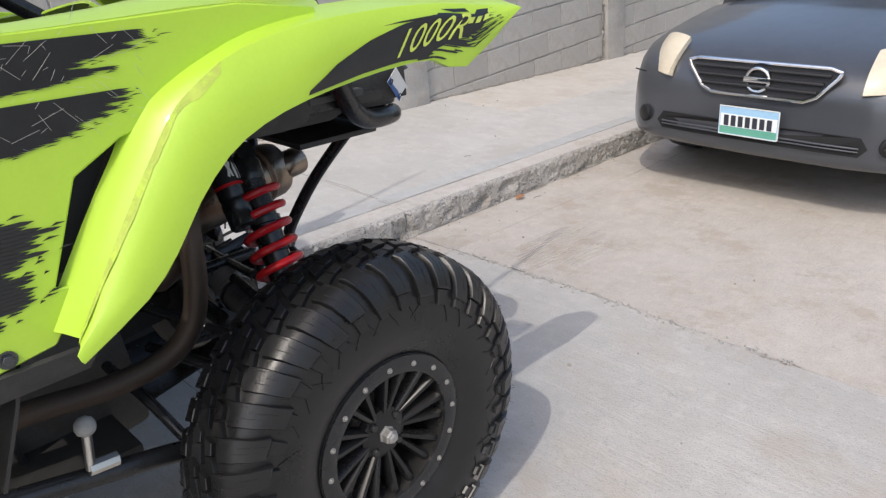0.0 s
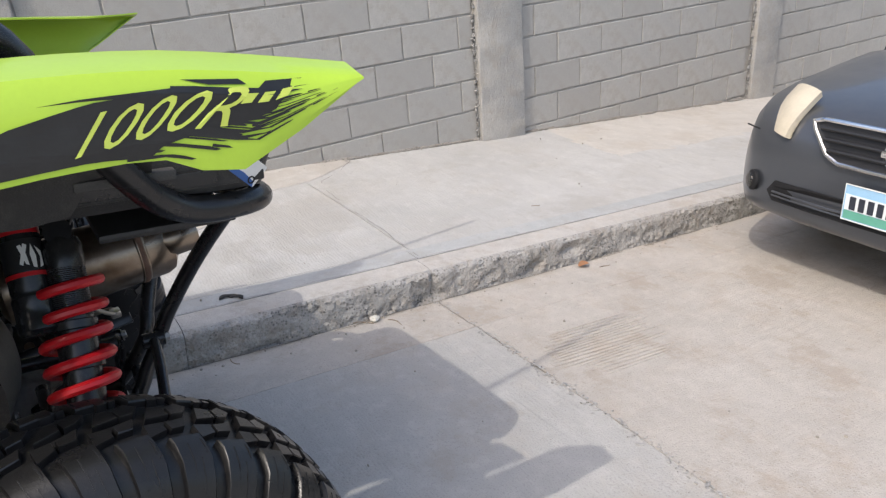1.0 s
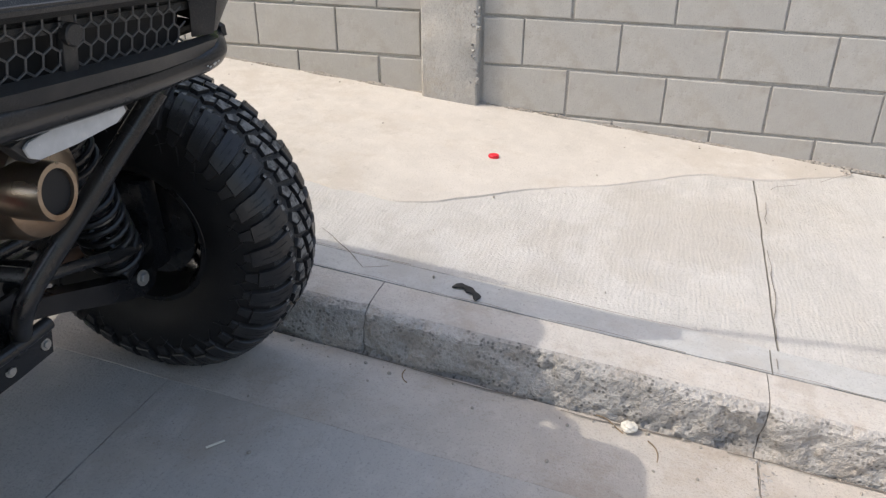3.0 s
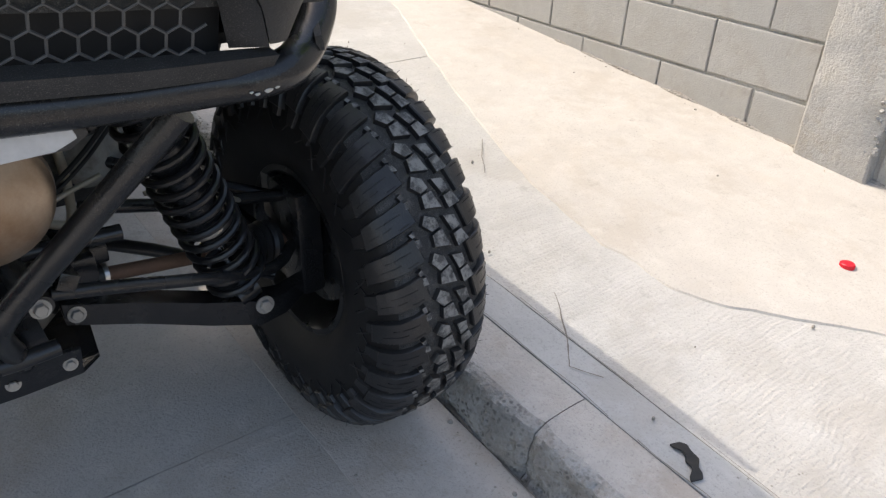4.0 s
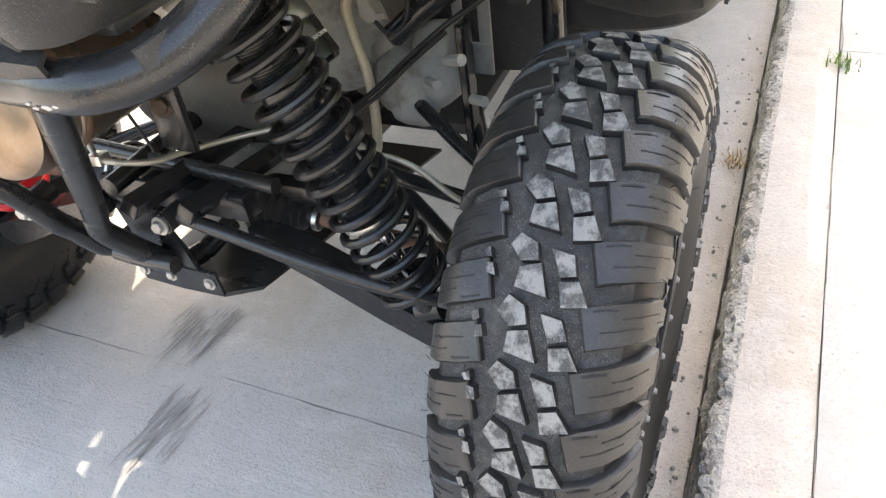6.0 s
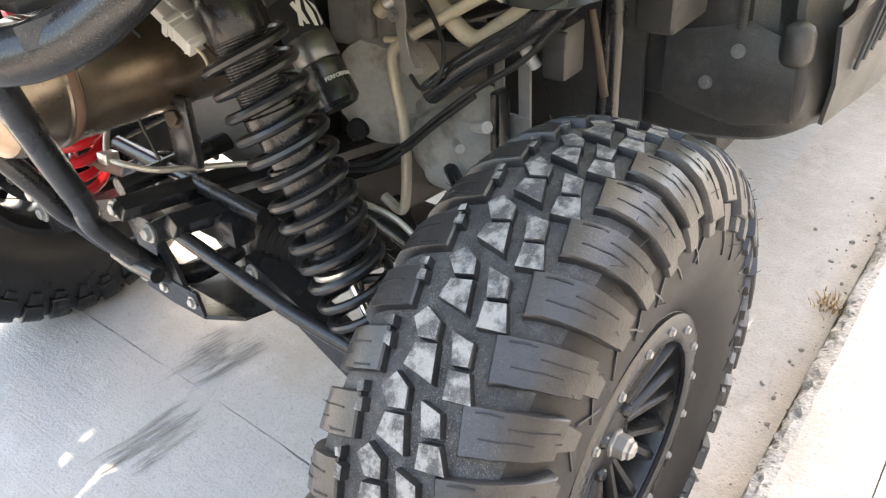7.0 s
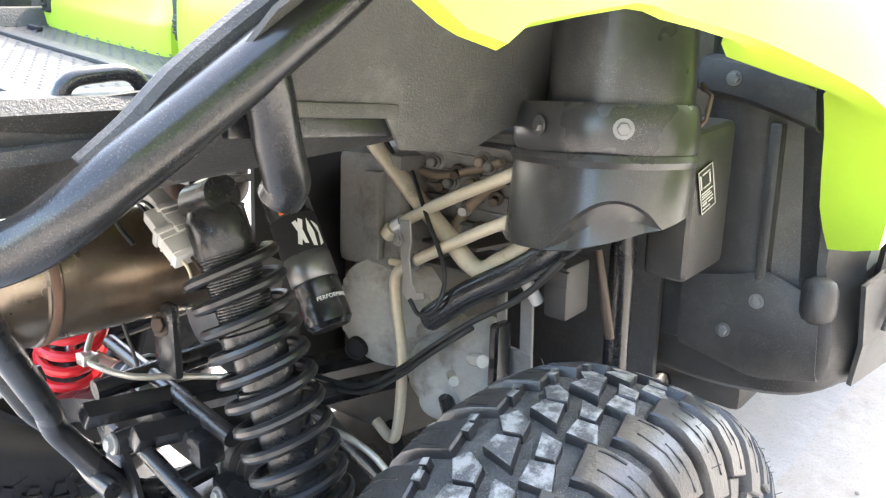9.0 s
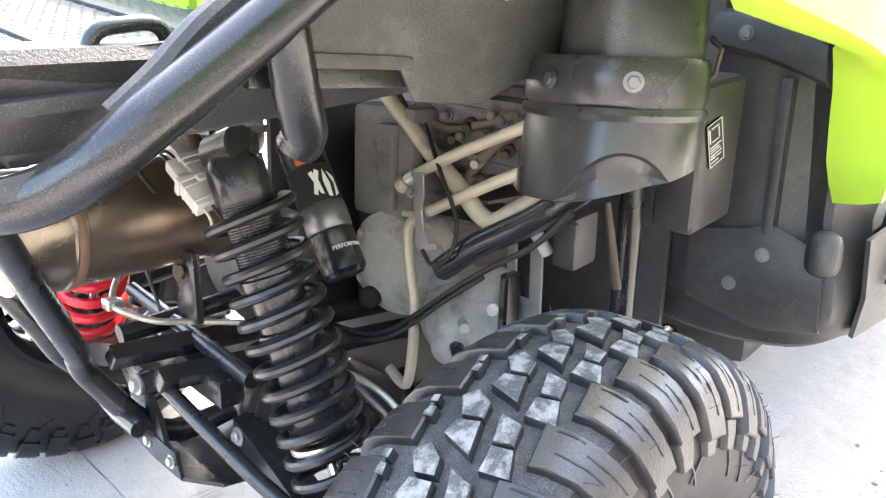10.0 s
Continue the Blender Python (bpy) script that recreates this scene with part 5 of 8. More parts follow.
    part("retainer", lathe([(0.034, 0.372), (0.0465, 0.372), (0.0465, 0.380), (0.034, 0.380)], 28, True), STEEL, sh, "pale spring divider ring")
    part("piston_rod", rod((0, 0, 0.395), (0, 0, L - 0.05), 0.0105, 20), SHAFT, sh, "bright polished piston rod")
    part("eye", rod((0, -0.022, L - 0.012), (0, 0.022, L - 0.012), 0.022, 20), SATIN, sh)
    part("lower_cup", lathe([(0.0, L - 0.075), (0.050, L - 0.075), (0.052, L - 0.066), (0.022, L - 0.05), (0.022, L - 0.02), (0.0, L - 0.02)], 28), SATIN, sh)
    part("spring", coil(0.0535, 0.0072, 0.462, 15) if s > 0 else coil(0.054, 0.0100, 0.445, 10), coil_mat, sh, coil_label, True, Matrix.Translation((0, 0, 0.064 if s > 0 else 0.082)))
    part("top_eye", rod((0, -0.03, -0.01), (0, 0.03, -0.01), 0.024, 20), SATIN, sh)
    part("top_mount", sheet([[(s * -0.08, 0.11, 0.955), (s * -0.19, 0.11, 0.955)], [(s * -0.08, 0.20, 0.955), (s * -0.19, 0.20, 0.955)]], 0.01, 1), SATIN, buggy, "", False)
    # separate gas reservoir
    r0, r1 = Vector((s * -0.120, 0.012, 0.940)), Vector((s * -0.226, 0.012, 0.764))
    res = part("reservoir", lathe([(0.0, 0.0), (0.033, 0.0), (0.0335, 0.006), (0.0335, 0.150), (0.0325, 0.153), (0.0325, 0.160), (0.0335, 0.162), (0.0335, 0.218), (0.029, 0.224), (0.029, 0.229), (0.0, 0.229)], 36), ANODISED if s > 0 else SATIN, buggy, "grey gas reservoir of the shock absorber", True, between(r0, r1))
    part("cap", lathe([(0.030, 0.160), (0.0345, 0.162), (0.0345, 0.178), (0.0338, 0.180), (0.0338, 0.200), (0.0345, 0.202), (0.0345, 0.222), (0.028, 0.230), (0.0, 0.231)], 36), SATIN, res, "black end cap")
    part("label_band", lathe([(0.0344, 0.060), (0.0346, 0.060), (0.0346, 0.118), (0.0344, 0.118)], 36, True), DARK, res, "black label")
    if s > 0:
        part("sleeve", lathe([(0.0338, 0.119), (0.0352, 0.121), (0.0352, 0.157), (0.0338, 0.159)], 36, True), material("grey_anodised_sleeve", (0.20, 0.20, 0.20), 0.34, 0.7, 0.2, 20, 160, 0.1, 0.0005), res, "silver-grey sleeve")
    if s < 0:
        part("label_band", lathe([(0.0345, 0.020), (0.0348, 0.020), (0.0348, 0.050), (0.0345, 0.050)], 36, True), RED, res, "red label")
        part("label_band", lathe([(0.0345, 0.120), (0.0348, 0.120), (0.0348, 0.128), (0.0345, 0.128)], 36, True), RED, res)
    return res


def wrap(bm, radius, z0, turn, scale_x=1.0):
    """Bend flat artwork (x across, y along) onto a cylinder."""
    for v in bm.verts:
        a = turn + v.co.x / radius
        r = radius + v.co.z
        v.co = Vector((r * math.cos(a), r * math.sin(a), z0 + v.co.y))
    return bm


def lettering(text, size, depth=0.0004, shear=0.0, spacing=1.0):
    """Built-in letters as a bmesh, centred, x along the line."""
    cu = bpy.data.curves.new("letters", "FONT")
    cu.body, cu.size, cu.extrude, cu.shear, cu.space_character = text, size, depth, shear, spacing
    cu.align_x, cu.align_y = "CENTER", "CENTER"
    cu.resolution_u = 3
    ob = bpy.data.objects.new("letters", cu)
    scene.collection.objects.link(ob)
    me = bpy.data.meshes.new_from_object(ob.evaluated_get(bpy.context.evaluated_depsgraph_get()))
    bm = bmesh.new()
    bm.from_mesh(me)
    bpy.data.objects.remove(ob)
    bpy.data.meshes.remove(me)
    bpy.data.curves.remove(cu)
    return bm


res_left = suspension(-1, RED, "red coil spring")
res_right = suspension(1, material("black_spring", (0.012, 0.012, 0.013), 0.32, 0, 0.15, 12, 160, 0.06, 0.0005), "black coil spring", TAIL, KERB_SIDE)
SEAT = KERB_SIDE
for res, turn in ((res_right, 1.75), (res_left, 1.2)):
    # a plain pale brush-stroke mark stands in for the maker's sign
    for k, pts in enumerate(([(-0.020, 0.022), (-0.012, 0.026), (-0.016, 0.006), (-0.008, -0.014), (-0.020, -0.004)], [(-0.006, 0.026), (0.000, 0.024), (0.002, 0.0), (-0.002, -0.018), (-0.008, 0.004)], [(0.006, 0.020), (0.011, 0.018), (0.020, -0.016), (0.014, -0.018), (0.008, 0.0)], [(0.004, -0.016), (0.010, -0.020), (0.021, 0.016), (0.016, 0.020)])):
        bm = plate(pts, 0.0003)
        bmesh.ops.subdivide_edges(bm, edges=bm.edges[:], cuts=2)
        part("mark", wrap(bm, 0.0349, 0.089, turn), WHITE, res)
bm = plate([(-0.012, -0.012), (0.012, -0.012), (0.012, 0.012), (-0.012, 0.012)], 0.0003)
bmesh.ops.subdivide_edges(bm, edges=bm.edges[:], cuts=3)
part("label", wrap(bm, 0.0349, 0.045, 2.35), ORANGE, res_right, "orange warning label")
bm = lettering("PERFORMANCE", 0.0085)
bm.transform(Matrix.Rotation(math.pi, 4, "Z"))
part("lettering", wrap(bm, 0.0339, 0.190, 1.55), WHITE, res_right)

# ---- exhaust ----
SEAT = SQUARE
muffler = part("muffler", lathe([(0.0, 0.0), (0.060, 0.0), (0.080, 0.012), (0.086, 0.03), (0.086, 0.075), (0.0885, 0.078), (0.0885, 0.094), (0.086, 0.097), (0.086, 0.36), (0.078, 0.385), (0.05, 0.395), (0.0, 0.395)], 48), MUFFLER, buggy, "heat-stained steel muffler", True, between((-0.060, 0.305, 0.772), (-0.020, -0.113, 0.722)) @ Matrix.Scale(0.904, 4))
part("weld", lathe([(0.0885, 0.080), (0.0895, 0.083), (0.0895, 0.089), (0.0885, 0.092)], 48, True), RUST, muffler)
part("tail_pipe", lathe([(0.034, 0.0), (0.042, 0.0), (0.044, 0.01), (0.044, 0.075), (0.036, 0.09), (0.034, 0.09), (0.034, 0.012)], 32, True), MUFFLER, muffler, "", True, Matrix.Translation((0.045, 0.012, -0.050)))
part("pipe_bore", lathe([(0.0335, 0.006), (0.0338, 0.006), (0.0338, 0.075), (0.0, 0.075), (0.0, 0.070), (0.0335, 0.070)], 24), DARK, muffler, "black bore", True, Matrix.Translation((0.045, 0.012, -0.050)))
SEAT = SQUARE
tube_part("header_pipe", [(0.12, -0.05, 0.83), (0.24, -0.12, 0.86), (0.34, -0.175, 0.82), (0.36, -0.190, 0.712), (0.36, -0.213, 0.627), (0.355, -0.275, 0.567), (0.34, -0.40, 0.545), (0.31, -0.55, 0.545), (0.26, -0.75, 0.52)], 0.025, HEADER, buggy, "dull brown exhaust pipe", 18, None, 6)
part("heat_shield", lathe([(0.0, 0.0), (0.05, 0.0), (0.062, 0.03), (0.055, 0.10), (0.03, 0.13), (0.0, 0.13)], 28), HEADER, buggy, "dull brown exhaust collector", True, between((0.24, -0.20, 0.80), (0.36, -0.30, 0.66)))

SEAT = KERB_SIDE
# ---- engine, coolant pipes and cables seen through the kerb-side wheel arch ----
CASTING = material("grey_engine_casting", (0.17, 0.165, 0.155), 0.62, 0.1, 0.28, 9, 120, 0.45, 0.002, stain=(0.07, 0.065, 0.055), stain_scale=12.0, stain_at=0.52, dust=0.2, specks=0.3)
engine = part("engine_case", box((-0.10, -1.05, 0.42), (0.26, -0.28, 0.96), 0.03, 3), ENGINE_DARK, buggy, "dark dusty engine block")
# black plate added to block the sunlit road seen through the gap
part("heat_guard", box((0.06, -0.30, 0.56), (0.075, -0.07, 0.99), 0.006), PLASTIC, buggy, "black plate added to block the view through")
# dark panel added behind the engine to close a bright gap
part("firewall", box((-0.46, -0.60, 0.50), (0.30, -0.585, 1.10), 0.004), PLASTIC, buggy, "black panel added behind the engine")
# clutch cover: a dished cast plate with a hole
SEAT = SQUARE
cover = lathe([(0.0, 0.026), (0.050, 0.025), (0.072, 0.018), (0.080, 0.010), (0.086, 0.008), (0.088, 0.0), (0.088, -0.04), (0.0, -0.04)], 44)
for v in cover.verts:
    v.co.y *= 1.06
    v.co += 0.0025 * noise.noise_vector(v.co * 25)
COVER = between((-0.166, -0.252, 0.600), (-0.202, -0.157, 0.608))
clutch = part("clutch_cover", cover, CAST, buggy, "dusty cast cover with a round hole", True, COVER)
hole = Vector((-0.136, -0.205, 0.541))
# a proud black disc for the hole; its depth is only colour
part("cover_hole", lathe([(0.0, 0.0), (0.0150, 0.0), (0.0150, 0.004), (0.0175, 0.005), (0.0185, 0.003), (0.0185, -0.02), (0.0, -0.02)], 28), DARK, clutch, "round black hole", True, COVER.inverted() @ between(hole, hole + Vector((-0.036, 0.095, 0.008))))
for a in (0.4, 1.5, 2.6, 3.6, 5.2):
    bolt_at(clutch, (0.079 * math.cos(a), 0.083 * math.sin(a), 0.009), (0, 0, 1), 0.0055, 0.005, CAST)
SEAT = KERB_SIDE
case = None
for c, r in (((-0.255, -0.22, 0.62), 0.060), ((-0.315, -0.23, 0.635), 0.052), ((-0.265, -0.21, 0.595), 0.048), ((-0.32, -0.23, 0.69), 0.040), ((-0.225, -0.25, 0.675), 0.045)):
    b = bmesh.new()
    bmesh.ops.create_icosphere(b, subdivisions=3, radius=r, matrix=Matrix.Translation(c) @ Matrix.Diagonal((1.1, 0.9, 1.15, 1)))
    for v in b.verts:
        v.co += 0.008 * noise.noise_vector(v.co * 22) + 0.004 * noise.noise_vector(v.co * 60)
    if case is None:
        case = part("gear_case", b, CAST, engine, "pale cast gear housing")
    else:
        part("case_lobe", b, CAST, engine, "pale cast lobe of the gear housing")
for a, b, r in (((-0.37, -0.15, 0.69), (-0.405, -0.13, 0.70), 0.010), ((-0.33, -0.15, 0.655), (-0.36, -0.12, 0.66), 0.008), ((-0.40, -0.17, 0.615), (-0.43, -0.15, 0.62), 0.009)):
    part("stud", rod(a, b, r, 10), CAST, engine)
part("cylinder_block", box((-0.175, -0.36, 0.78), (-0.02, -0.19, 0.98), 0.015), CASTING, engine, "grey cast cylinder", True, pose(0, 0, 0, 0, 0, 0))
part("rib_plate", box((-0.14, -0.195, 0.80), (-0.10, -0.175, 0.95), 0.006), CASTING, engine, "", True)
for z in (0.79, 0.83, 0.87, 0.91, 0.95):
    part("fin", box((-0.30, -0.42, z), (-0.18, -0.24, z + 0.006), 0.001, 1), ENGINE_DARK, engine)
for k, (x, z) in enumerate(((-0.22, 0.93), (-0.27, 0.90), (-0.33, 0.925), (-0.30, 0.87), (-0.36, 0.88), (-0.25, 0.96), (-0.39, 0.94))):
    part("fitting", lathe([(0, 0), (0.0095, 0), (0.0095, 0.008), (0.012, 0.009), (0.012, 0.016), (0.007, 0.019), (0.007, 0.034), (0, 0.034)], 12), DULL if k % 3 == 1 else HEADER, engine, "", True, between((x, -0.25, z), (x - 0.03, -0.18, z - 0.01 * (k % 3))))
part("valve_cover", box((-0.42, -0.42, 0.86), (-0.17, -0.27, 1.02), 0.02, 3), CASTING, engine, "dark dusty valve cover")

def px_pipe(name, pts, r, mat, label=""):
    return tube_part(name, pts, r, mat, buggy, label, 14, None, 6)


px_pipe("coolant_pipe", [(-0.099, -0.2, 0.998), (-0.14, -0.2, 0.963), (-0.206, -0.2, 0.908), (-0.269, -0.2, 0.86), (-0.315, -0.2, 0.822), (-0.346, -0.2, 0.815), (-0.377, -0.2, 0.833), (-0.431, -0.2, 0.866), (-0.48, -0.2, 0.90)], 0.0150, PIPE, "tan metal coolant pipe")
thin1 = px_pipe("coolant_pipe", [(-0.161, -0.175, 0.848), (-0.175, -0.175, 0.860), (-0.2, -0.175, 0.875), (-0.277, -0.175, 0.913), (-0.394, -0.175, 0.962), (-0.45, -0.175, 0.985)], 0.0095, PIPE, "thin tan coolant pipe")
part("pipe_end", lathe([(0, 0), (0.013, 0), (0.015, 0.006), (0.013, 0.02), (0, 0.022)], 18), PIPE, thin1, "", True, between((-0.176, -0.175, 0.860), (-0.160, -0.174, 0.846)))
thin2 = px_pipe("coolant_pipe", [(-0.47, -0.175, 0.915), (-0.435, -0.17, 0.91), (-0.411, -0.17, 0.902), (-0.361, -0.17, 0.88), (-0.273, -0.17, 0.837), (-0.213, -0.17, 0.805), (-0.187, -0.17, 0.781), (-0.189, -0.17, 0.734), (-0.204, -0.17, 0.659), (-0.205, -0.17, 0.579), (-0.196, -0.17, 0.51), (-0.181, -0.17, 0.496), (-0.146, -0.17, 0.515)], 0.0095, PIPE, "thin bent tan coolant pipe")
part("stub", rod((-0.175, -0.17, 0.805), (-0.215, -0.17, 0.806), 0.006, 10), PIPE, thin2)
bracket = part("pipe_bracket", plate([(-0.016, 0.07), (0.012, 0.072), (0.016, 0.03), (0.010, 0.0), (0.020, -0.045), (0.034, -0.062), (0.052, -0.058), (0.055, -0.070), (0.012, -0.082), (-0.006, -0.070), (-0.006, -0.03), (-0.012, 0.0)], 0.004, Matrix.Translation((-0.226, -0.150, 0.822)) @ pose(0, 0, 0, 90, 0, 0) @ pose(0, 0, 0, 0, 0, 0) @ Matrix.Diagonal((-0.8, 0.85, 1, 1)), 0.001, 1), DULL, buggy, "zinc-plated pipe bracket", False)
for c in ((-0.190, -0.175, 0.868), (-0.228, -0.17, 0.813)):
    part("clip", lathe([(0.0100, -0.009), (0.0135, -0.009), (0.0135, 0.009), (0.0100, 0.009)], 18, True), STEEL, bracket, "", True, between(c, (c[0] - 0.035, c[1] - 0.004, c[2] + 0.021)))
bolt_at(bracket, (-0.216, -0.146, 0.850), (0, 1, 0.2), 0.007, 0.007)
black_tube = px_pipe("frame_tube", [(-0.274, -0.16, 0.730), (-0.352, -0.16, 0.786), (-0.442, -0.16, 0.836), (-0.50, -0.16, 0.877), (-0.54, -0.165, 0.91)], 0.0205, SATIN, "black frame tube with an open end")
# dark plug in the tube end; the shaded inside is painted
part("bore", rod((-0.275, -0.16, 0.7293), (-0.271, -0.1598, 0.727), 0.0165), DARK, black_tube)
CABLE = material("black_cable", (0.012, 0.012, 0.012), 0.5, 0, 0.1, 10, 100, 0.05, 0.0005)
for pts, r in (([(0.0, -0.06, 0.64), (-0.05, -0.11, 0.590), (-0.152, -0.125, 0.594), (-0.231, -0.13, 0.639), (-0.302, -0.135, 0.696), (-0.377, -0.14, 0.752), (-0.464, -0.14, 0.808), (-0.523, -0.14, 0.866)], 0.0048),
               ([(0.0, -0.06, 0.632), (-0.05, -0.105, 0.582), (-0.155, -0.12, 0.584), (-0.235, -0.125, 0.629), (-0.306, -0.13, 0.688), (-0.38, -0.135, 0.744)], 0.004),
               ([(-0.20, -0.19, 0.955), (-0.26, -0.165, 0.885), (-0.31, -0.15, 0.815), (-0.315, -0.13, 0.765), (-0.285, -0.125, 0.745), (-0.262, -0.125, 0.765)], 0.0036)):
    px_pipe("cable", pts, r, CABLE, "black cable")
# small hoses, studs and clips on the head of the engine
SEAT = Matrix.Translation((0.065, -0.070, -0.024))
DUSTY_HOSE = material("dusty_brown_hose", (0.20, 0.155, 0.11), 0.6, 0.1, 0.25, 14, 160, 0.3, 0.001, dust=0.2)
px_pipe("fuel_hose", [(-0.215, -0.235, 0.872), (-0.231, -0.235, 0.857), (-0.292, -0.235, 0.846), (-0.364, -0.235, 0.864), (-0.420, -0.235, 0.885)], 0.0062, DUSTY_HOSE, "brown hose")
px_pipe("fuel_hose", [(-0.326, -0.235, 0.760), (-0.333, -0.235, 0.776), (-0.354, -0.235, 0.804), (-0.388, -0.235, 0.837), (-0.425, -0.235, 0.860)], 0.0085, DUSTY_HOSE, "brown hose")
px_pipe("wire", [(-0.205, -0.205, 0.905), (-0.218, -0.205, 0.89), (-0.246, -0.205, 0.853), (-0.262, -0.205, 0.815), (-0.280, -0.205, 0.780)], 0.0042, CABLE)
for k, p in enumerate(((-0.286, -0.240, 0.865), (-0.379, -0.240, 0.878), (-0.318, -0.240, 0.838), (-0.363, -0.240, 0.845), (-0.396, -0.240, 0.873), (-0.245, -0.240, 0.800), (-0.340, -0.240, 0.812))):
    stud = part("stud", lathe([(0, 0), (0.0100, 0), (0.0100, 0.006), (0.0075, 0.007), (0.0075, 0.018), (0.005, 0.020), (0, 0.020)], 12), (CASTING, DUSTY_HOSE)[k % 2], buggy, "", True, between(p, (p[0] - 0.02, p[1] + 0.06, p[2] + 0.01)))
    part("stud_seat", lathe([(0, -0.012), (0.014, -0.012), (0.015, -0.002), (0.011, 0.0), (0, 0.0)], 14), CASTING, stud)
part("head_casting", box((-0.43, -0.30, 0.775), (-0.235, -0.247, 0.900), 0.012, 2), CASTING, buggy, "grey cast engine head")
for z in (0.800, 0.826, 0.852, 0.878):
    part("head_fin", box((-0.432, -0.256, z), (-0.233, -0.243, z + 0.005), 0.001, 1), CASTING, buggy)
SEAT = KERB_SIDE
# upright frame plates beside the gearbox
part("frame_plate", box((-0.392, -0.22, 0.50), (-0.375, -0.18, 0.74), 0.004, 1), SATIN, buggy, "", False)
SEAT = SQUARE
slot = box((-0.436, -0.276, 0.550), (-0.374, -0.270, 0.604), 0.001, 1)
add(slot, box((-0.390, -0.276, 0.604), (-0.374, -0.270, 0.690), 0.001, 1))
add(slot, box((-0.436, -0.276, 0.604), (-0.416, -0.270, 0.690), 0.001, 1))
part("slotted_plate", slot, CASTING, buggy, "dusty steel plate with a slot", False)
jb = part("junction_box", box((-0.506, -0.30, 0.682), (-0.470, -0.245, 0.756), 0.007), CABLE, buggy, "black plastic junction box")
part("box_lid", box((-0.510, -0.248, 0.730), (-0.466, -0.240, 0.752), 0.003), CABLE, jb)
part("box_plug", rod((-0.452, -0.262, 0.690), (-0.438, -0.252, 0.720), 0.009, 12), GREYPLUG, jb, "pale plug")
SEAT = KERB_SIDE
tube_part("upright_tube", [(-0.50, -0.33, 1.0), (-0.50, -0.35, 0.85), (-0.495, -0.36, 0.62)], 0.020, SATIN, buggy, "", 14, None, 1)
px_pipe("vent_hose", [(-0.50, -0.27, 0.86), (-0.515, -0.27, 0.80), (-0.525, -0.28, 0.73)], 0.007, HEADER)


# brake line, grease nipple, connectors
line_pts = [(0.080, 0.19, 0.745), (0.062, 0.222, 0.705), (0.035, 0.240, 0.684), (0.0, 0.238, 0.678), (-0.03, 0.205, 0.664), (-0.045, 0.15, 0.654), (-0.085, 0.085, 0.647), (-0.15, 0.05, 0.652), (-0.22, 0.03, 0.66)]
STEELHOSE = material("braided_line", (0.45, 0.42, 0.36), 0.45, 0.6, 0.2, 60, 400, 0.4, 0.0006)
brake = px_pipe("brake_line", line_pts, 0.0048, STEELHOSE, "braided brake line")
part("line_union", box((0.022, 0.229, 0.675), (0.048, 0.252, 0.692), 0.003), STEEL, brake, "zinc union block")
px_pipe("brake_line", [(-0.27, 0.08, 0.625), (-0.32, 0.07, 0.628), (-0.38, 0.055, 0.605), (-0.44, 0.04, 0.545), (-0.47, 0.02, 0.52)], 0.0048, STEELHOSE, "braided brake line")
def connector(place, turn, k):
    """A two-piece wiring connector: ribbed socket, collar, latch and rubber-sealed wires."""
    m = Matrix.Translation(place) @ turn
    bm = box((-0.022, -0.016, -0.012), (0.020, 0.016, 0.012), 0.003)
    add(bm, box((-0.030, -0.0185, -0.0145), (-0.020, 0.0185, 0.0145), 0.003))
    for i in (0, 3):
        add(bm, box((-0.014 + 0.008 * i, -0.0168, -0.0128), (-0.011 + 0.008 * i, 0.0168, 0.0128), 0.001, 1))
    plug = part("wire_connector", bm, GREYPLUG, buggy, "pale grey wiring connector", True, m)
    half = box((-0.062, -0.0125, -0.0095), (-0.029, 0.0125, 0.0095), 0.003)
    add(half, box((-0.056, -0.006, 0.009), (-0.016, 0.006, 0.0155), 0.002))
    part("plug_half", half, GREYPLUG, plug)
    part("latch", box((-0.012, -0.007, 0.0118), (0.012, 0.007, 0.0165), 0.002), GREYPLUG, plug)
    for j in (-1, 1):
        part("wire", tube(smoothed([(0.019, 0.006 * j, 0), (0.034, 0.006 * j, 0.002), (0.048, 0.009 * j, 0.010)], 4), 0.0022, 8), PIPE if j > 0 else HEADER, plug, "thin tan wire")
        part("wire", tube(smoothed([(-0.061, 0.006 * j, 0), (-0.080, 0.005 * j, 0.004), (-0.10, 0.004 * j, 0.016)], 4), 0.0024, 8), CABLE, plug)
    return plug


connector((-0.195, 0.220, 0.880), pose(0, 0, 0, 0, 0, 8) @ pose(0, 0, 0, 20, 142, 0), 0)
connector((-0.172, 0.205, 0.905), pose(0, 0, 0, 0, 0, 8) @ pose(0, 0, 0, 10, 148, 0), 1)
for pts in ([(-0.205, 0.22, 0.825), (-0.215, 0.19, 0.845), (-0.20, 0.14, 0.875), (-0.19, 0.13, 0.93)], [(-0.20, 0.215, 0.828), (-0.21, 0.18, 0.84), (-0.205, 0.14, 0.87), (-0.20, 0.13, 0.93)], [(-0.12, 0.24, 0.875), (-0.10, 0.25, 0.90), (-0.09, 0.26, 0.93)]):
    px_pipe("wire", pts, 0.0030, CABLE)
px_pipe("cable_tie", [(-0.03, 0.23, 0.93), (-0.025, 0.225, 0.80), (-0.035, 0.20, 0.68)], 0.0026, CABLE)

SEAT = TAIL
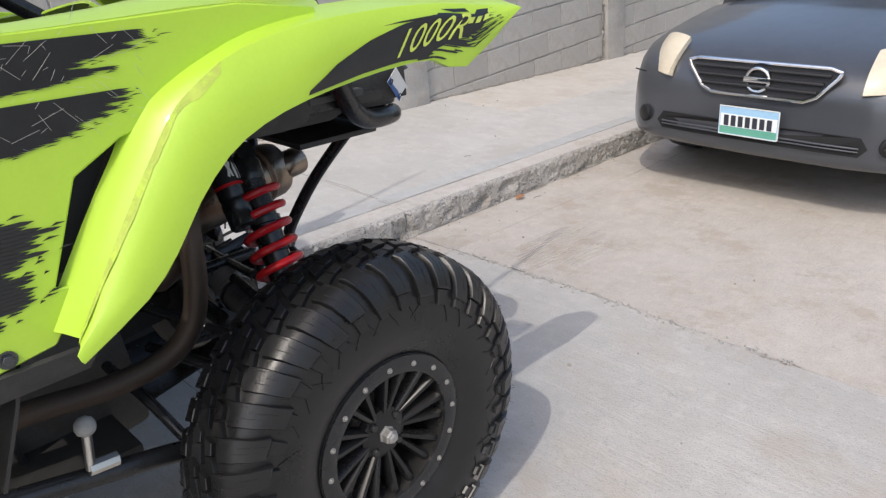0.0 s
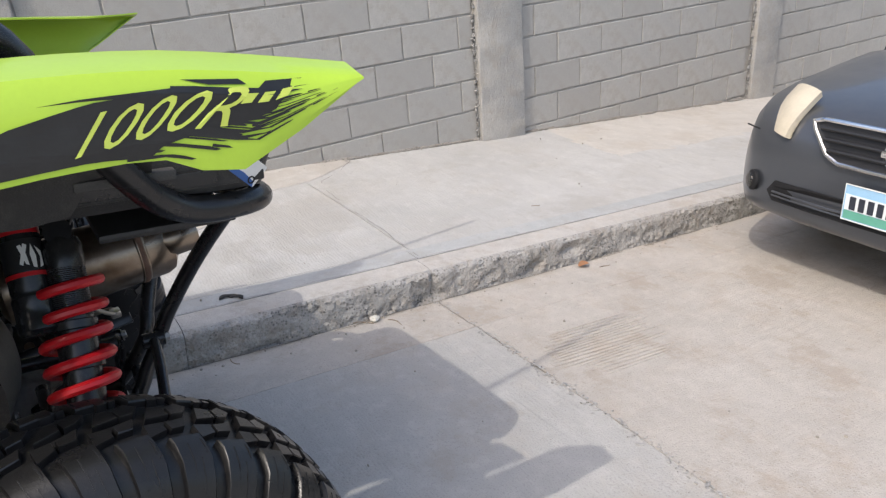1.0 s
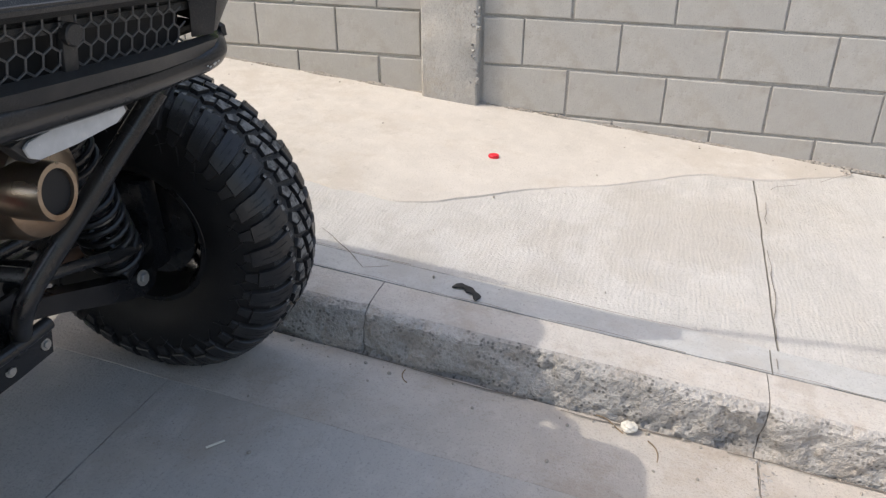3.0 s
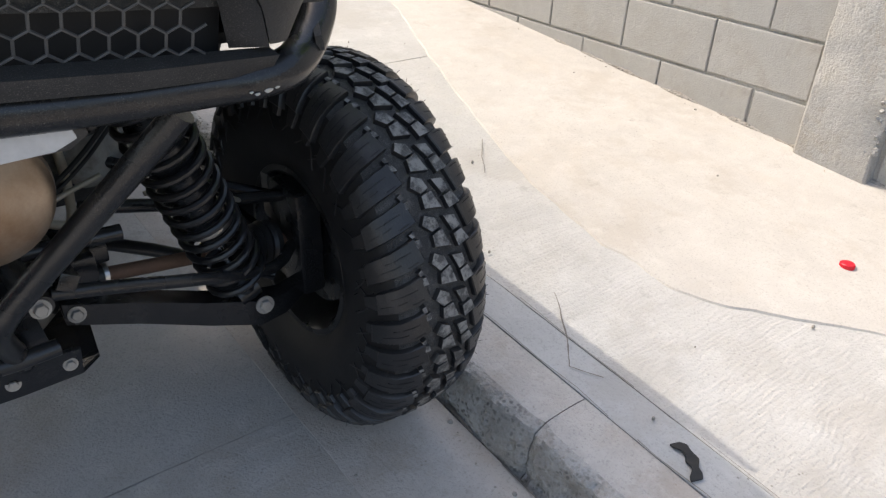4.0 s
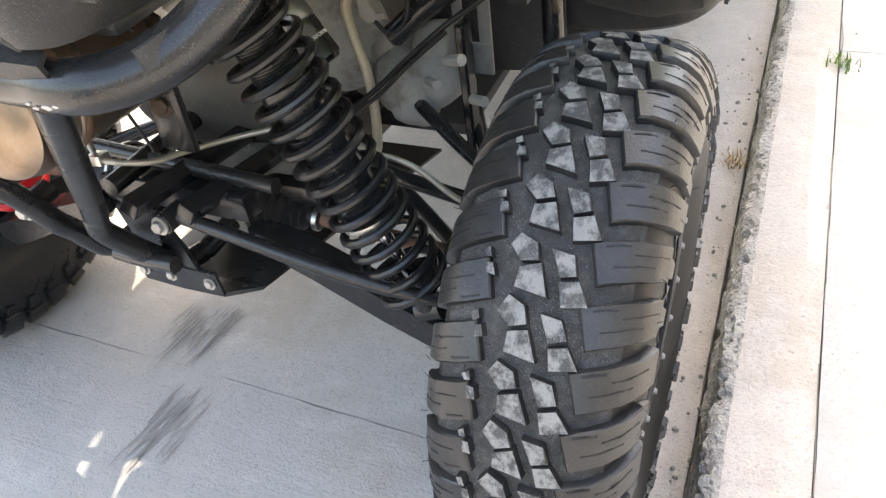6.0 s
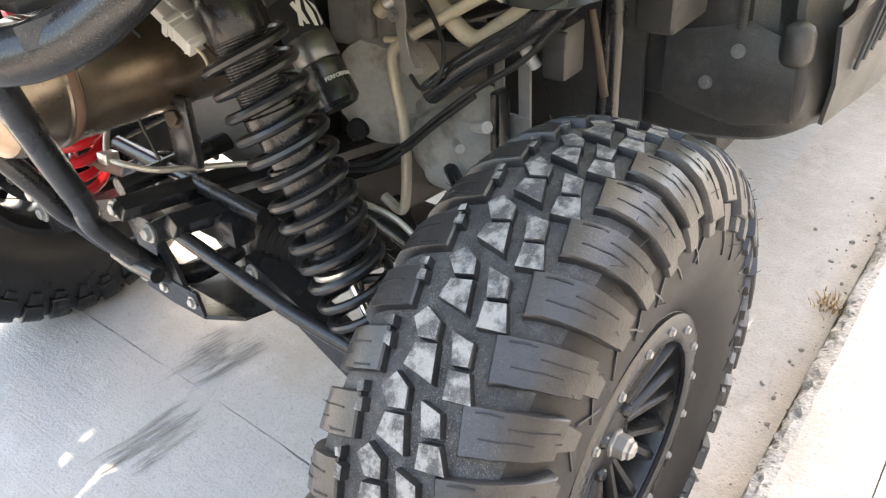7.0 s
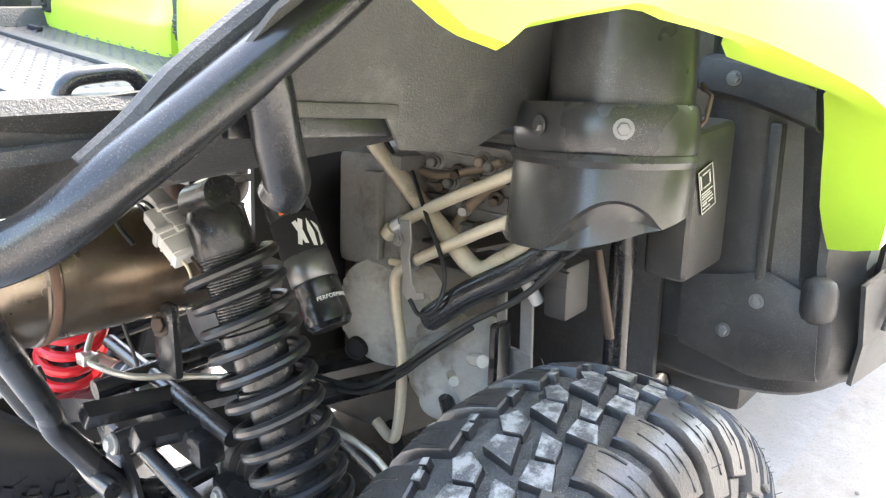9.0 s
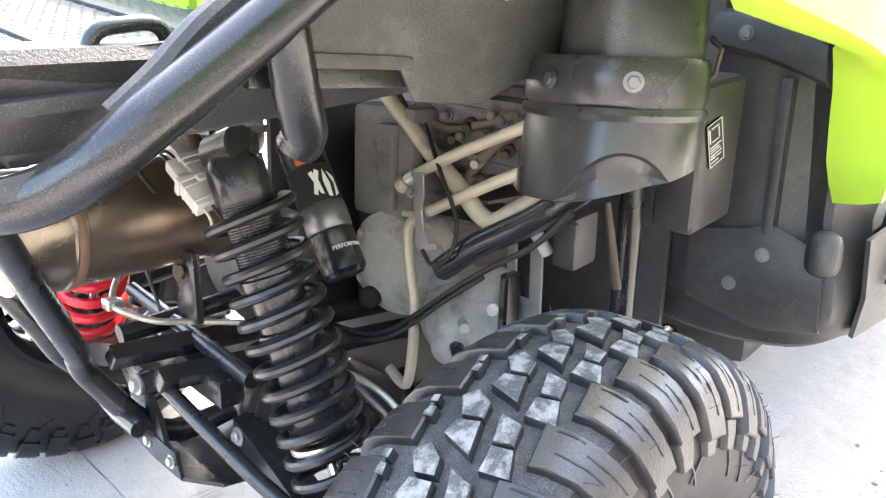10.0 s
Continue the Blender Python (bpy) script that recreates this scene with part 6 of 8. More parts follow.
# cross members under the muffler
part("cross_member", box((-0.15, 0.13, 0.555), (0.15, 0.17, 0.600), 0.006), SATIN, buggy, "black cross member")
part("cross_member", box((-0.19, 0.02, 0.515), (0.19, 0.055, 0.550), 0.006), SATIN, buggy)
tube_part("cross_tube", [(-0.20, 0.145, 0.615), (0.20, 0.145, 0.640)], 0.013, SATIN, buggy, "", 14, None, 1)
part("gear_selector", box((-0.085, 0.152, 0.665), (-0.020, 0.165, 0.775), 0.006), SATIN, buggy, "dusty black bracket")
bolt_at(buggy, (-0.053, 0.166, 0.742), (-0.3, 1, 0.2), 0.012, 0.008, HEADER)
part("final_drive", lathe([(0.0, -0.11), (0.05, -0.11), (0.085, -0.06), (0.09, 0.0), (0.085, 0.06), (0.05, 0.11), (0.0, 0.11)], 30), CAST, buggy, "grey cast final drive", True, Matrix.Translation((0, 0.0, 0.49)) @ pose(0, 0, 0, 0, 90, 0))
SEAT = SQUARE
tube_part("sway_bar", [(-0.46, -0.16, 0.44), (-0.36, -0.34, 0.50), (0.0, -0.36, 0.52), (0.36, -0.34, 0.50), (0.46, -0.30, 0.40)], 0.012, SATIN, buggy, "", 12, 0.08)
link_rod = part("sway_link", rod((0.50, -0.511, 0.495), (0.50, -0.503, 0.578), 0.009, 12), STEEL, buggy, "pale zinc link rod")
b = bmesh.new()
bmesh.ops.create_icosphere(b, subdivisions=2, radius=0.020, matrix=Matrix.Translation((0.50, -0.503, 0.584)))
part("ball_joint", b, CAST, link_rod)
part("link_nut", rod((0.50, -0.515, 0.497), (0.50, -0.462, 0.492), 0.014, 8), STEEL, link_rod)
# dark plate added to cover sunlit ground showing under the body
part("under_tray", box((-0.34, -1.1, 0.36), (0.34, -0.36, 0.385), 0.006), PLASTIC, buggy, "black plate added under the body")
tube_part("trailing_arm", [(0.56, -0.05, 0.385), (0.50, -0.31, 0.430), (0.485, -0.50, 0.465), (0.44, -0.75, 0.49), (0.36, -1.05, 0.50)], 0.020, SATIN, buggy, "black trailing arm", 14, None, 4)
tube_part("trailing_arm", [(-0.56, -0.02, 0.36), (-0.52, -0.34, 0.36), (-0.42, -0.70, 0.36), (-0.34, -1.05, 0.36)], 0.018, SATIN, buggy, "black trailing arm", 14, None, 4)

from mathutils.bvhtree import BVHTree

SEAT = SQUARE
# ---- the buggy: bed, panels and cab ----
# the body leans towards the kerb on its springs
LEAN = Matrix.Translation((-0.42, 0, 0.99)) @ Matrix.Rotation(radians(-4.7), 4, "Y") @ Matrix.Translation((0.42, 0, -0.99))
bed = part("cargo_bed", sheet([[(-0.41, 0.44, 0.992), (-0.2, 0.45, 0.990), (0, 0.452, 0.990), (0.2, 0.45, 0.990), (0.41, 0.44, 0.992)], [(-0.41, 0.0, 0.990), (-0.2, 0.0, 0.988), (0, 0.0, 0.988), (0.2, 0.0, 0.988), (0.41, 0.0, 0.990)], [(-0.41, -0.50, 0.992), (-0.2, -0.50, 0.990), (0, -0.5, 0.990), (0.2, -0.50, 0.990), (0.41, -0.50, 0.992)]], 0.012, 1), BED, buggy, "textured black plastic cargo bed")
# raised tread bars moulded into the floor
rnd = random.Random(8)
bm = bmesh.new()
for i in range(46):
    for j in range(30):
        x, y = -0.40 + 0.0178 * i, 0.0 + 0.0155 * j + (0.00775 if i % 2 else 0)
        if abs(x % 0.2 - 0.1) < 0.012 or abs(y - 0.15) < 0.02:
            continue
        v = [bm.verts.new((x + dx, y + dy, 0.9915 + dz)) for dx, dy, dz in ((-0.0065, 0, 0), (0, -0.0022, 0), (0.0065, 0, 0), (0, 0.0022, 0), (0, 0, 0.0016))]
        for a, b in ((0, 1), (1, 2), (2, 3), (3, 0)):
            bm.faces.new((v[a], v[b], v[4]))
tagged(part("tread_bar", bm, BED, bed), kind="stuff")
for y in (-0.28, -0.05, 0.15, 0.30):
    part("floor_rib", box((-0.40, y - 0.012, 0.986), (0.40, y + 0.012, 0.9945), 0.003), BED, bed)
# rim of the bed: rear and side walls with rounded corners
def bed_wall(path, low, high, inner):
    rows = []
    for (x, y, nx, ny), lo, hi in zip(path, low, high):
        rows.append([(x - nx * inner * 1.2, y - ny * inner * 1.2, 0.985), (x - nx * inner, y - ny * inner, hi - 0.012), (x - nx * (inner - 0.008), y - ny * (inner - 0.008), hi), (x - nx * 0.008, y - ny * 0.008, hi), (x, y, hi - 0.010), (x - nx * 0.012, y - ny * 0.012, (lo + hi) / 2), (x - nx * 0.035, y - ny * 0.035, lo)])
    return sheet(rows, 0.0, 1)


corner = [(0.345 + 0.065 * math.sin(a), 0.435 + 0.065 * math.cos(a), math.sin(a), math.cos(a)) for a in np.linspace(0, math.pi / 2, 6)]
right = [(-x, y, -nx, ny) for x, y, nx, ny in corner]
rim_path = [(-0.418, -0.50, -1, 0), (-0.418, -0.1, -1, 0), (-0.418, 0.25, -1, 0)] + right[::-1] + [(-0.2, 0.502, 0, 1), (0, 0.503, 0, 1), (0.2, 0.502, 0, 1)] + corner + [(0.405, 0.25, 1, 0), (0.405, -0.1, 1, 0), (0.405, -0.50, 1, 0)]
n = len(rim_path)
part("bed_rim", bed_wall(rim_path, [0.935 if y < 0.3 else 1.000 for x, y, _, _ in rim_path], [1.012 + 0.018 * max(0.0, min(1.0, (y - 0.1) / 0.33)) for x, y, _, _ in rim_path], 0.05), BED, bed, "rolled black rim of the bed")
for s in (-1,):
    part("side_strip", tube(smoothed([(s * 0.437, 0.345, 0.978), (s * 0.440, 0.310, 1.004), (s * 0.440, 0.283, 1.027), (s * 0.440, 0.262, 1.043), (s * 0.440, 0.218, 1.071), (s * 0.445, 0.150, 1.115), (s * 0.45, 0.05, 1.18)], 6), 0.0125, 10), BED, bed, "textured edge strip")
    part("edge_moulding", sheet([[(s * 0.418, 0.43, 0.940), (s * 0.434, 0.39, 0.950), (s * 0.440, 0.345, 0.972)], [(s * 0.424, 0.43, 0.923), (s * 0.440, 0.39, 0.933), (s * 0.448, 0.345, 0.955)]], 0.008, 2), BED, bed, "black edge moulding")
    part("tie_loop", tube(rounded([(s * 0.392, 0.343, 1.0), (s * 0.392, 0.336, 1.036), (s * 0.392, 0.276, 1.038), (s * 0.392, 0.268, 1.0)], 0.024), 0.0068, 12), SATIN, bed, "black tie-down loop")
for x, y in ((-0.2, 0.34), (0.2, 0.34), (-0.05, 0.36), (-0.3, 0.1), (0.3, 0.1)):
    # floor slots are dark bars; their shade is painted, not cut
    part("floor_slot", box((x - 0.022, y - 0.004, 0.990), (x + 0.022, y + 0.004, 0.9965), 0.002), DARK, bed)
bed.matrix_basis = LEAN @ Matrix.Translation((0, -0.060, -0.012))
SEAT = SQUARE
# tail panel with a honeycomb mesh in a slanting frame
tail = part("tail_panel", sheet([[(-0.392, 0.385, 1.000), (-0.375, 0.420, 1.000), (-0.33, 0.436, 1.000), (-0.18, 0.442, 1.000), (0, 0.443, 1.000), (0.18, 0.442, 1.000), (0.33, 0.436, 1.000), (0.375, 0.420, 1.000), (0.392, 0.385, 1.000)], [(-0.390, 0.383, 0.990), (-0.373, 0.418, 0.990), (-0.33, 0.433, 0.990), (-0.18, 0.439, 0.990), (0, 0.440, 0.990), (0.18, 0.439, 0.990), (0.33, 0.433, 0.990), (0.373, 0.418, 0.990), (0.390, 0.383, 0.990)], [(-0.35, 0.37, 0.989), (-0.34, 0.395, 0.989), (-0.30, 0.398, 0.989), (-0.18, 0.400, 0.989), (0, 0.401, 0.989), (0.18, 0.400, 0.989), (0.30, 0.398, 0.989), (0.34, 0.395, 0.989), (0.35, 0.37, 0.989)]], 0.003, 1), PLASTIC, buggy, "black tail panel with honeycomb mesh")
# dark sheet in place of the unlit hollow behind the mesh
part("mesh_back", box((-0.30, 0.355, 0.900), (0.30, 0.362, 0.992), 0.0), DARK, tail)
bm = bmesh.new()
R_, wire = 0.0150, 0.0016
for i in range(-12, 13):
    for j in range(-3, 4):
        cx, cz = (i + (0.5 if j % 2 else 0)) * R_ * 1.732, 0.948 + j * R_ * 1.5
        hexa = [(cx + R_ * math.sin(math.pi * k / 3), cz + R_ * math.cos(math.pi * k / 3)) for k in range(6)]
        for k in range(3):
            a, b = hexa[k], hexa[k + 1]
            if min(a[1], b[1]) < 0.900 or max(a[1], b[1]) > 0.992 or abs(cx) > 0.268 + 0.3 * (0.95 - cz):
                continue
            tube([(a[0], 0.398 - 0.1 * (0.99 - a[1]), a[1]), (b[0], 0.398 - 0.1 * (0.99 - b[1]), b[1])], wire, 5, bm=bm)
# paler than the black plastic: light catching the wires put into colour
HEXWIRE = material("lit_mesh_plastic", (0.075, 0.076, 0.078), 0.40, 0, 0.2, 6, 300, 0.1, 0.0005)
tagged(part("honeycomb_mesh", bm, HEXWIRE, tail, "black honeycomb mesh"), kind="stuff")
badge = part("mesh_badge", lathe([(0.0, 0.0), (0.009, 0.0), (0.009, 0.008), (0.0125, 0.008), (0.0125, 0.0), (0.014, 0.0), (0.014, 0.010), (0.012, 0.012), (0.0, 0.012)], 24), PLASTIC, tail, "round black emblem", True, between((-0.040, 0.392, 0.952), (-0.040, 0.41, 0.952)))
part("badge_stay", box((-0.052, 0.385, 0.905), (-0.028, 0.396, 0.990), 0.003), PLASTIC, badge, "", True, badge.matrix_basis.inverted())
for s in (-1, 1):
    ck = sheet([[(s * 0.292, 0.436, 0.992), (s * 0.335, 0.433, 0.992), (s * 0.373, 0.418, 0.992), (s * 0.390, 0.383, 0.993), (s * 0.402, 0.32, 0.996), (s * 0.410, 0.22, 1.00)], [(s * 0.318, 0.417, 0.962), (s * 0.345, 0.415, 0.962), (s * 0.370, 0.403, 0.962), (s * 0.385, 0.372, 0.963), (s * 0.398, 0.31, 0.966), (s * 0.408, 0.22, 0.97)], [(s * 0.338, 0.400, 0.920), (s * 0.350, 0.397, 0.920), (s * 0.366, 0.386, 0.920), (s * 0.380, 0.358, 0.921), (s * 0.394, 0.30, 0.924), (s * 0.405, 0.22, 0.93)]], 0.004, 3)
    cheek = part("tail_cheek", ck, PLASTIC, tail, "smooth black corner cheek")
    part("recess_side", sheet([[(s * 0.293, 0.433, 0.990), (s * 0.270, 0.396, 0.990)], [(s * 0.319, 0.414, 0.962), (s * 0.285, 0.392, 0.962)], [(s * 0.339, 0.397, 0.918), (s * 0.300, 0.385, 0.915)]], 0.003, 1), PLASTIC, cheek)
part("lower_lip", sheet([[(-0.345, 0.385, 0.912), (-0.2, 0.389, 0.910), (0, 0.390, 0.910), (0.2, 0.389, 0.910), (0.345, 0.385, 0.912)], [(-0.350, 0.400, 0.908), (-0.2, 0.412, 0.905), (0, 0.414, 0.905), (0.2, 0.412, 0.905), (0.350, 0.400, 0.908)], [(-0.345, 0.390, 0.885), (-0.2, 0.400, 0.882), (0, 0.402, 0.882), (0.2, 0.400, 0.882), (0.345, 0.390, 0.885)]], 0.004, 1), PLASTIC, tail)
part("tail_under", box((-0.38, 0.12, 0.925), (0.34, 0.35, 0.940), 0.006), PLASTIC, buggy, "black plate added under the body of the bed")
tail.matrix_basis = LEAN @ Matrix.Translation((0, 0, 0.012))
# lamp under the bumper
lamp = part("tail_lamp", plate([(-0.115, -0.012), (-0.085, 0.020), (0.075, 0.018), (0.095, 0.004), (0.075, -0.022), (-0.075, -0.020)], 0.030, Matrix.Translation((-0.060, 0.372, 0.869)) @ pose(0, 0, 0, 90, 0, 0) @ pose(0, 0, 0, 0, 0, 180) @ Matrix.Diagonal((1, 1, 1, 1)), 0.004), PLASTIC, buggy, "clear lamp strip in a black housing")
part("lens", plate([(-0.100, -0.006), (-0.094, 0.008), (-0.080, 0.015), (-0.02, 0.017), (0.060, 0.014), (0.082, 0.004), (0.078, -0.006), (0.064, -0.015), (0.0, -0.018), (-0.068, -0.015), (-0.092, -0.012)], 0.006, Matrix.Translation((-0.060, 0.378, 0.869)) @ pose(0, 0, 0, 90, 0, 0) @ pose(0, 0, 0, 0, 0, 180), 0.003), LAMP_WHITE, lamp, "pale clear lens")

SPLASH = material("black_decal", (0.014, 0.015, 0.016), 0.33, 0, 0.3, 30, 200, 0.05, 0.0004)
PALE = material("scuffed_lime", (0.50, 0.60, 0.10), 0.6, 0, 0.15, 25, 140, 0.2, 0.0008)
SCUFF = material("rubbed_lime", (0.40, 0.50, 0.08), 0.75, 0, 0.25, 22, 130, 0.5, 0.0012, stain=(0.50, 0.72, 0.06), stain_scale=30.0, stain_at=0.50)


def torn(x0, x1, y0, y1, seed, spikes=26, reach=0.35):
    """A brush-stroke shape: solid at one end, torn into streaks at the other. Returns strips as polygons."""
    r = random.Random(seed)
    out = []
    h = (y1 - y0) / spikes
    for k in range(spikes):
        a = y0 + h * k
        env = math.sin(math.pi * (k + 0.5) / spikes) ** 0.35
        end = x1 - (x1 - x0) * reach * r.random() ** 1.3 - (x1 - x0) * (1 - env) * 0.25
        b = a + h * (1.15 if r.random() < 0.75 else 0.6)
        out.append([(x0, a), (end - 0.3 * h, a), (end, (a + b) / 2), (end - 0.8 * h, b), (x0, b)])
        if r.random() < 0.5:
            c = end + (x1 - x0) * 0.03
            out.append([(c, a), (c + (x1 - x0) * 0.08 * r.random() + h, a + 0.3 * h), (c + h, b - 0.2 * h), (c, b - 0.1 * h)])
    return out


def side_body(s):
    """Wing, flare and flank of one side; s is 1 on the road side."""
    dz = -0.012 if s > 0 else 0.0
    def X(y, out):
        # the kerb-side flare spreads towards the door
        base = 0.735 if s > 0 else 0.760 + 0.028 * max(0.0, min(1.0, (-0.05 - y) / 0.25))
        return s * (base + out)
    E_ = [(0.410, 1.240), (0.250, 1.146), (0.161, 1.170), (0.076, 1.170), (-0.012, 1.162), (-0.135, 1.148), (-0.218, 1.125), (-0.283, 1.090), (-0.340, 1.033), (-0.389, 0.966), (-0.444, 0.912), (-0.548, 0.852)]
    T_ = [(0.412, 1.2440), (0.300, 1.255), (0.190, 1.267), (0.090, 1.270), (0.000, 1.268), (-0.100, 1.262), (-0.190, 1.246), (-0.262, 1.224), (-0.341, 1.172), (-0.400, 1.095), (-0.455, 1.015), (-0.540, 0.880)]
    if s < 0:
        E_ = [(0.432, 1.190), (0.245, 1.068), (0.200, 1.069), (0.100, 1.076), (0.057, 1.069), (-0.023, 1.053), (-0.130, 1.028), (-0.255, 0.993), (-0.340, 0.957), (-0.388, 0.908), (-0.392, 0.858), (-0.376, 0.815)]
        T_ = [(0.434, 1.194), (0.300, 1.192), (0.190, 1.195), (0.090, 1.197), (0.000, 1.195), (-0.100, 1.190), (-0.190, 1.172), (-0.285, 1.145), (-0.375, 1.095), (-0.440, 1.010), (-0.475, 0.920), (-0.500, 0.840)]
    rows_e, rows_m, rows_t, rows_i, rows_b = [], [], [], [], []
    for k, ((ye, ze), (yt, zt)) in enumerate(zip(E_, T_)):
        flare = 0.010 if k < 5 else 0.025
        rows_b.append((X(ye, flare - (0.028 if s > 0 else 0.014 if k < 6 else 0.065)), ye + 0.004, ze + 0.002 + dz))
        rows_e.append((X(ye, flare), ye, ze + dz))
        rows_m.append((X((ye + yt) / 2, flare * 0.6 + 0.006), (ye + yt) / 2 - 0.01 * (k > 6), (ze + zt) / 2 + dz))
        rows_t.append((X(yt, 0.0), yt, zt + dz))
        if s < 0 and k >= 7:
            # the return flange runs in towards the liner on this side
            rows_b[-1] = ((-0.745, -0.335, 0.984), (-0.728, -0.398, 0.972), (-0.725, -0.434, 0.920), (-0.725, -0.458, 0.830), (-0.738, -0.470, 0.775))[k - 7]
        inner = 0.045 if k < 1 else 0.10 if k < 6 else 0.055
        rows_i.append((X(yt, -inner), yt - (0.03 if k > 7 else 0.0), zt + (0.010 if k < 7 else 0.006) + dz))
    wing = part("wing", sheet([rows_b, rows_e, rows_m, rows_t, rows_i], 0.004, 2), LIME, buggy, "lime green plastic wing flare")
    wing.data.shade_smooth()
    # rubbed ridge
    skin = BVHTree.FromPolygons([v.co.copy() for v in wing.data.vertices], [tuple(f.vertices) for f in wing.data.polygons])
    def on_wing(p):
        # from outside and above onto the skin, a hair proud of it
        d = Vector((-s * 0.8, 0.45, -0.4)).normalized()
        hit = skin.ray_cast(p - d * 0.2, d)[0]
        return (hit if hit is not None else p) - d * 0.0009
    grid = []
    for p, q, e in zip(smoothed(rows_t[7:], 6), smoothed(rows_m[7:], 6), smoothed(rows_e[7:], 6)):
        w = 0.55 + 0.25 * noise.noise(p * 25) + 0.2 * noise.noise(p * 70)
        grid.append([on_wing(p), on_wing(p.lerp(q, 0.22 * w)), on_wing(p.lerp(q, 0.50 * w))])
    part("scuff", sheet(grid, 0.0, 1), SCUFF, wing, "rubbed and scratched ridge")
    # flank panel in front of the arch, notched round the air slot
    fl = [(-0.16, 1.236), (-0.262, 1.214), (-0.335, 1.172), (-0.368, 1.145), (-0.412, 1.134), (-0.485, 1.093), (-0.497, 1.062), (-0.543, 0.945), (-0.515, 0.942), (-0.532, 0.900), (-0.56, 0.862), (-0.66, 0.846), (-2.05, 0.846), (-2.12, 1.00), (-2.05, 1.235), (-0.95, 1.285), (-0.50, 1.291), (-0.20, 1.300), (-0.06, 1.283), (-0.05, 1.262)]
    m = Matrix(((0, 0, s, 0.684 if s > 0 else -0.790), (1, 0, 0, 0), (0, 1, 0, dz if s > 0 else -0.085), (0, 0, 0, 1)))
    bm = plate(fl, 0.012, m, 0.003, 1)
    flank = part("flank_panel", bm, LIME, buggy, "lime green flank panel with black brush-stroke decals")
    part("top_deck", sheet([[(s * 0.694, -0.04, 1.268 + dz), (s * 0.694, -0.20, 1.300 + dz), (s * 0.694, -0.5, 1.291 + dz), (s * 0.694, -1.0, 1.285 + dz)], [(s * 0.58, 0.02, 1.285 + dz), (s * 0.59, -0.20, 1.318 + dz), (s * 0.64, -0.5, 1.298 + dz), (s * 0.66, -1.0, 1.290 + dz)], [(s * 0.50, 0.02, 1.270 + dz), (s * 0.52, -0.20, 1.300 + dz), (s * 0.61, -0.5, 1.275 + dz), (s * 0.64, -1.0, 1.27 + dz)]], 0.005, 3), LIME, flank)
    if s > 0:
        # dark plate behind the notch; it paints the shade inside the slot
        part("air_slot", plate([(-0.385, 1.165), (-0.495, 1.112), (-0.562, 0.952), (-0.515, 0.948)], 0.01, Matrix(((0, 0, s, s * 0.640), (1, 0, 0, 0), (0, 1, 0, dz), (0, 0, 0, 1)))), DARK, flank, "black air slot")
    bolt_at(flank, (s * 0.697, -0.625, 0.868 + dz), (s, 0, 0), 0.009, 0.006, ANODISED)
    part("sill", sheet([[(s * 0.70, -0.50 if s > 0 else -0.78, 0.845 + dz), (s * 0.70, -2.1, 0.845 + dz)], [(s * 0.68, -0.52 if s > 0 else -0.80, 0.80 + dz), (s * 0.68, -2.1, 0.80 + dz)], [(s * 0.60, -0.62 if s > 0 else -0.82, 0.76), (s * 0.60, -2.1, 0.72)], [(s * 0.52, -0.85, 0.60), (s * 0.52, -2.1, 0.40)]], 0.008, 1), PLASTIC, buggy, "black side sill")
    # skirt added to stop sun passing under the flank onto the kerb
    part("side_skirt", sheet([[(s * 0.745, -0.78, 0.80), (s * 0.745, -1.4, 0.80), (s * 0.745, -2.08, 0.80)], [(s * 0.735, -0.80, 0.66), (s * 0.735, -1.4, 0.64), (s * 0.735, -2.08, 0.64)], [(s * 0.690, -0.86, 0.46), (s * 0.690, -1.4, 0.42), (s * 0.690, -2.05, 0.42)], [(s * 0.56, -0.90, 0.40), (s * 0.56, -1.4, 0.37), (s * 0.56, -2.05, 0.37)]], 0.008, 2), PLASTIC, buggy, "black skirt panel added to shade the kerb")
    # wing out of view, added for the shadow the body throws
    part("front_wing", sheet([[(s * 0.52, -2.02, 1.20), (s * 0.54, -2.35, 1.16), (s * 0.54, -2.70, 1.05), (s * 0.50, -3.00, 0.86)], [(s * 0.70, -2.02, 1.20), (s * 0.74, -2.35, 1.15), (s * 0.74, -2.70, 1.04), (s * 0.66, -3.00, 0.85)], [(s * 0.76, -2.04, 1.08), (s * 0.82, -2.36, 1.06), (s * 0.82, -2.72, 0.96), (s * 0.72, -3.02, 0.78)], [(s * 0.75, -2.10, 0.90), (s * 0.80, -2.36, 0.98), (s * 0.80, -2.74, 0.88), (s * 0.70, -3.02, 0.72)]], 0.005, 3), LIME, buggy, "lime green front wing, unseen, added for its shadow")
    if s < 0:
        return wing
    # decals on the flank
    def strip(polys, x, name="decal"):
        bm = bmesh.new()
        for p in polys:
            f = bm.faces.new([bm.verts.new((x, y, z)) for y, z in p])
        return tagged(part(name, bm, SPLASH, flank, "black torn brush-stroke decal", False), kind="stuff")
    def brush(ends, seed, rows=30):
        """A brush-stroke band from the door to its torn rear end; ends gives the end at each height."""
        r = random.Random(seed)
        z0, z1 = ends[0][0], ends[-1][0]
        out, h = [], (z1 - z0) / rows
        for k in range(rows):
            z = z0 + h * k
            e = next(p[1] + (q[1] - p[1]) * (z - p[0]) / (q[0] - p[0]) for p, q in zip(ends, ends[1:]) if p[0] <= z + 1e-9 <= q[0] + 1e-6)
            e += r.uniform(-0.020, 0.012)
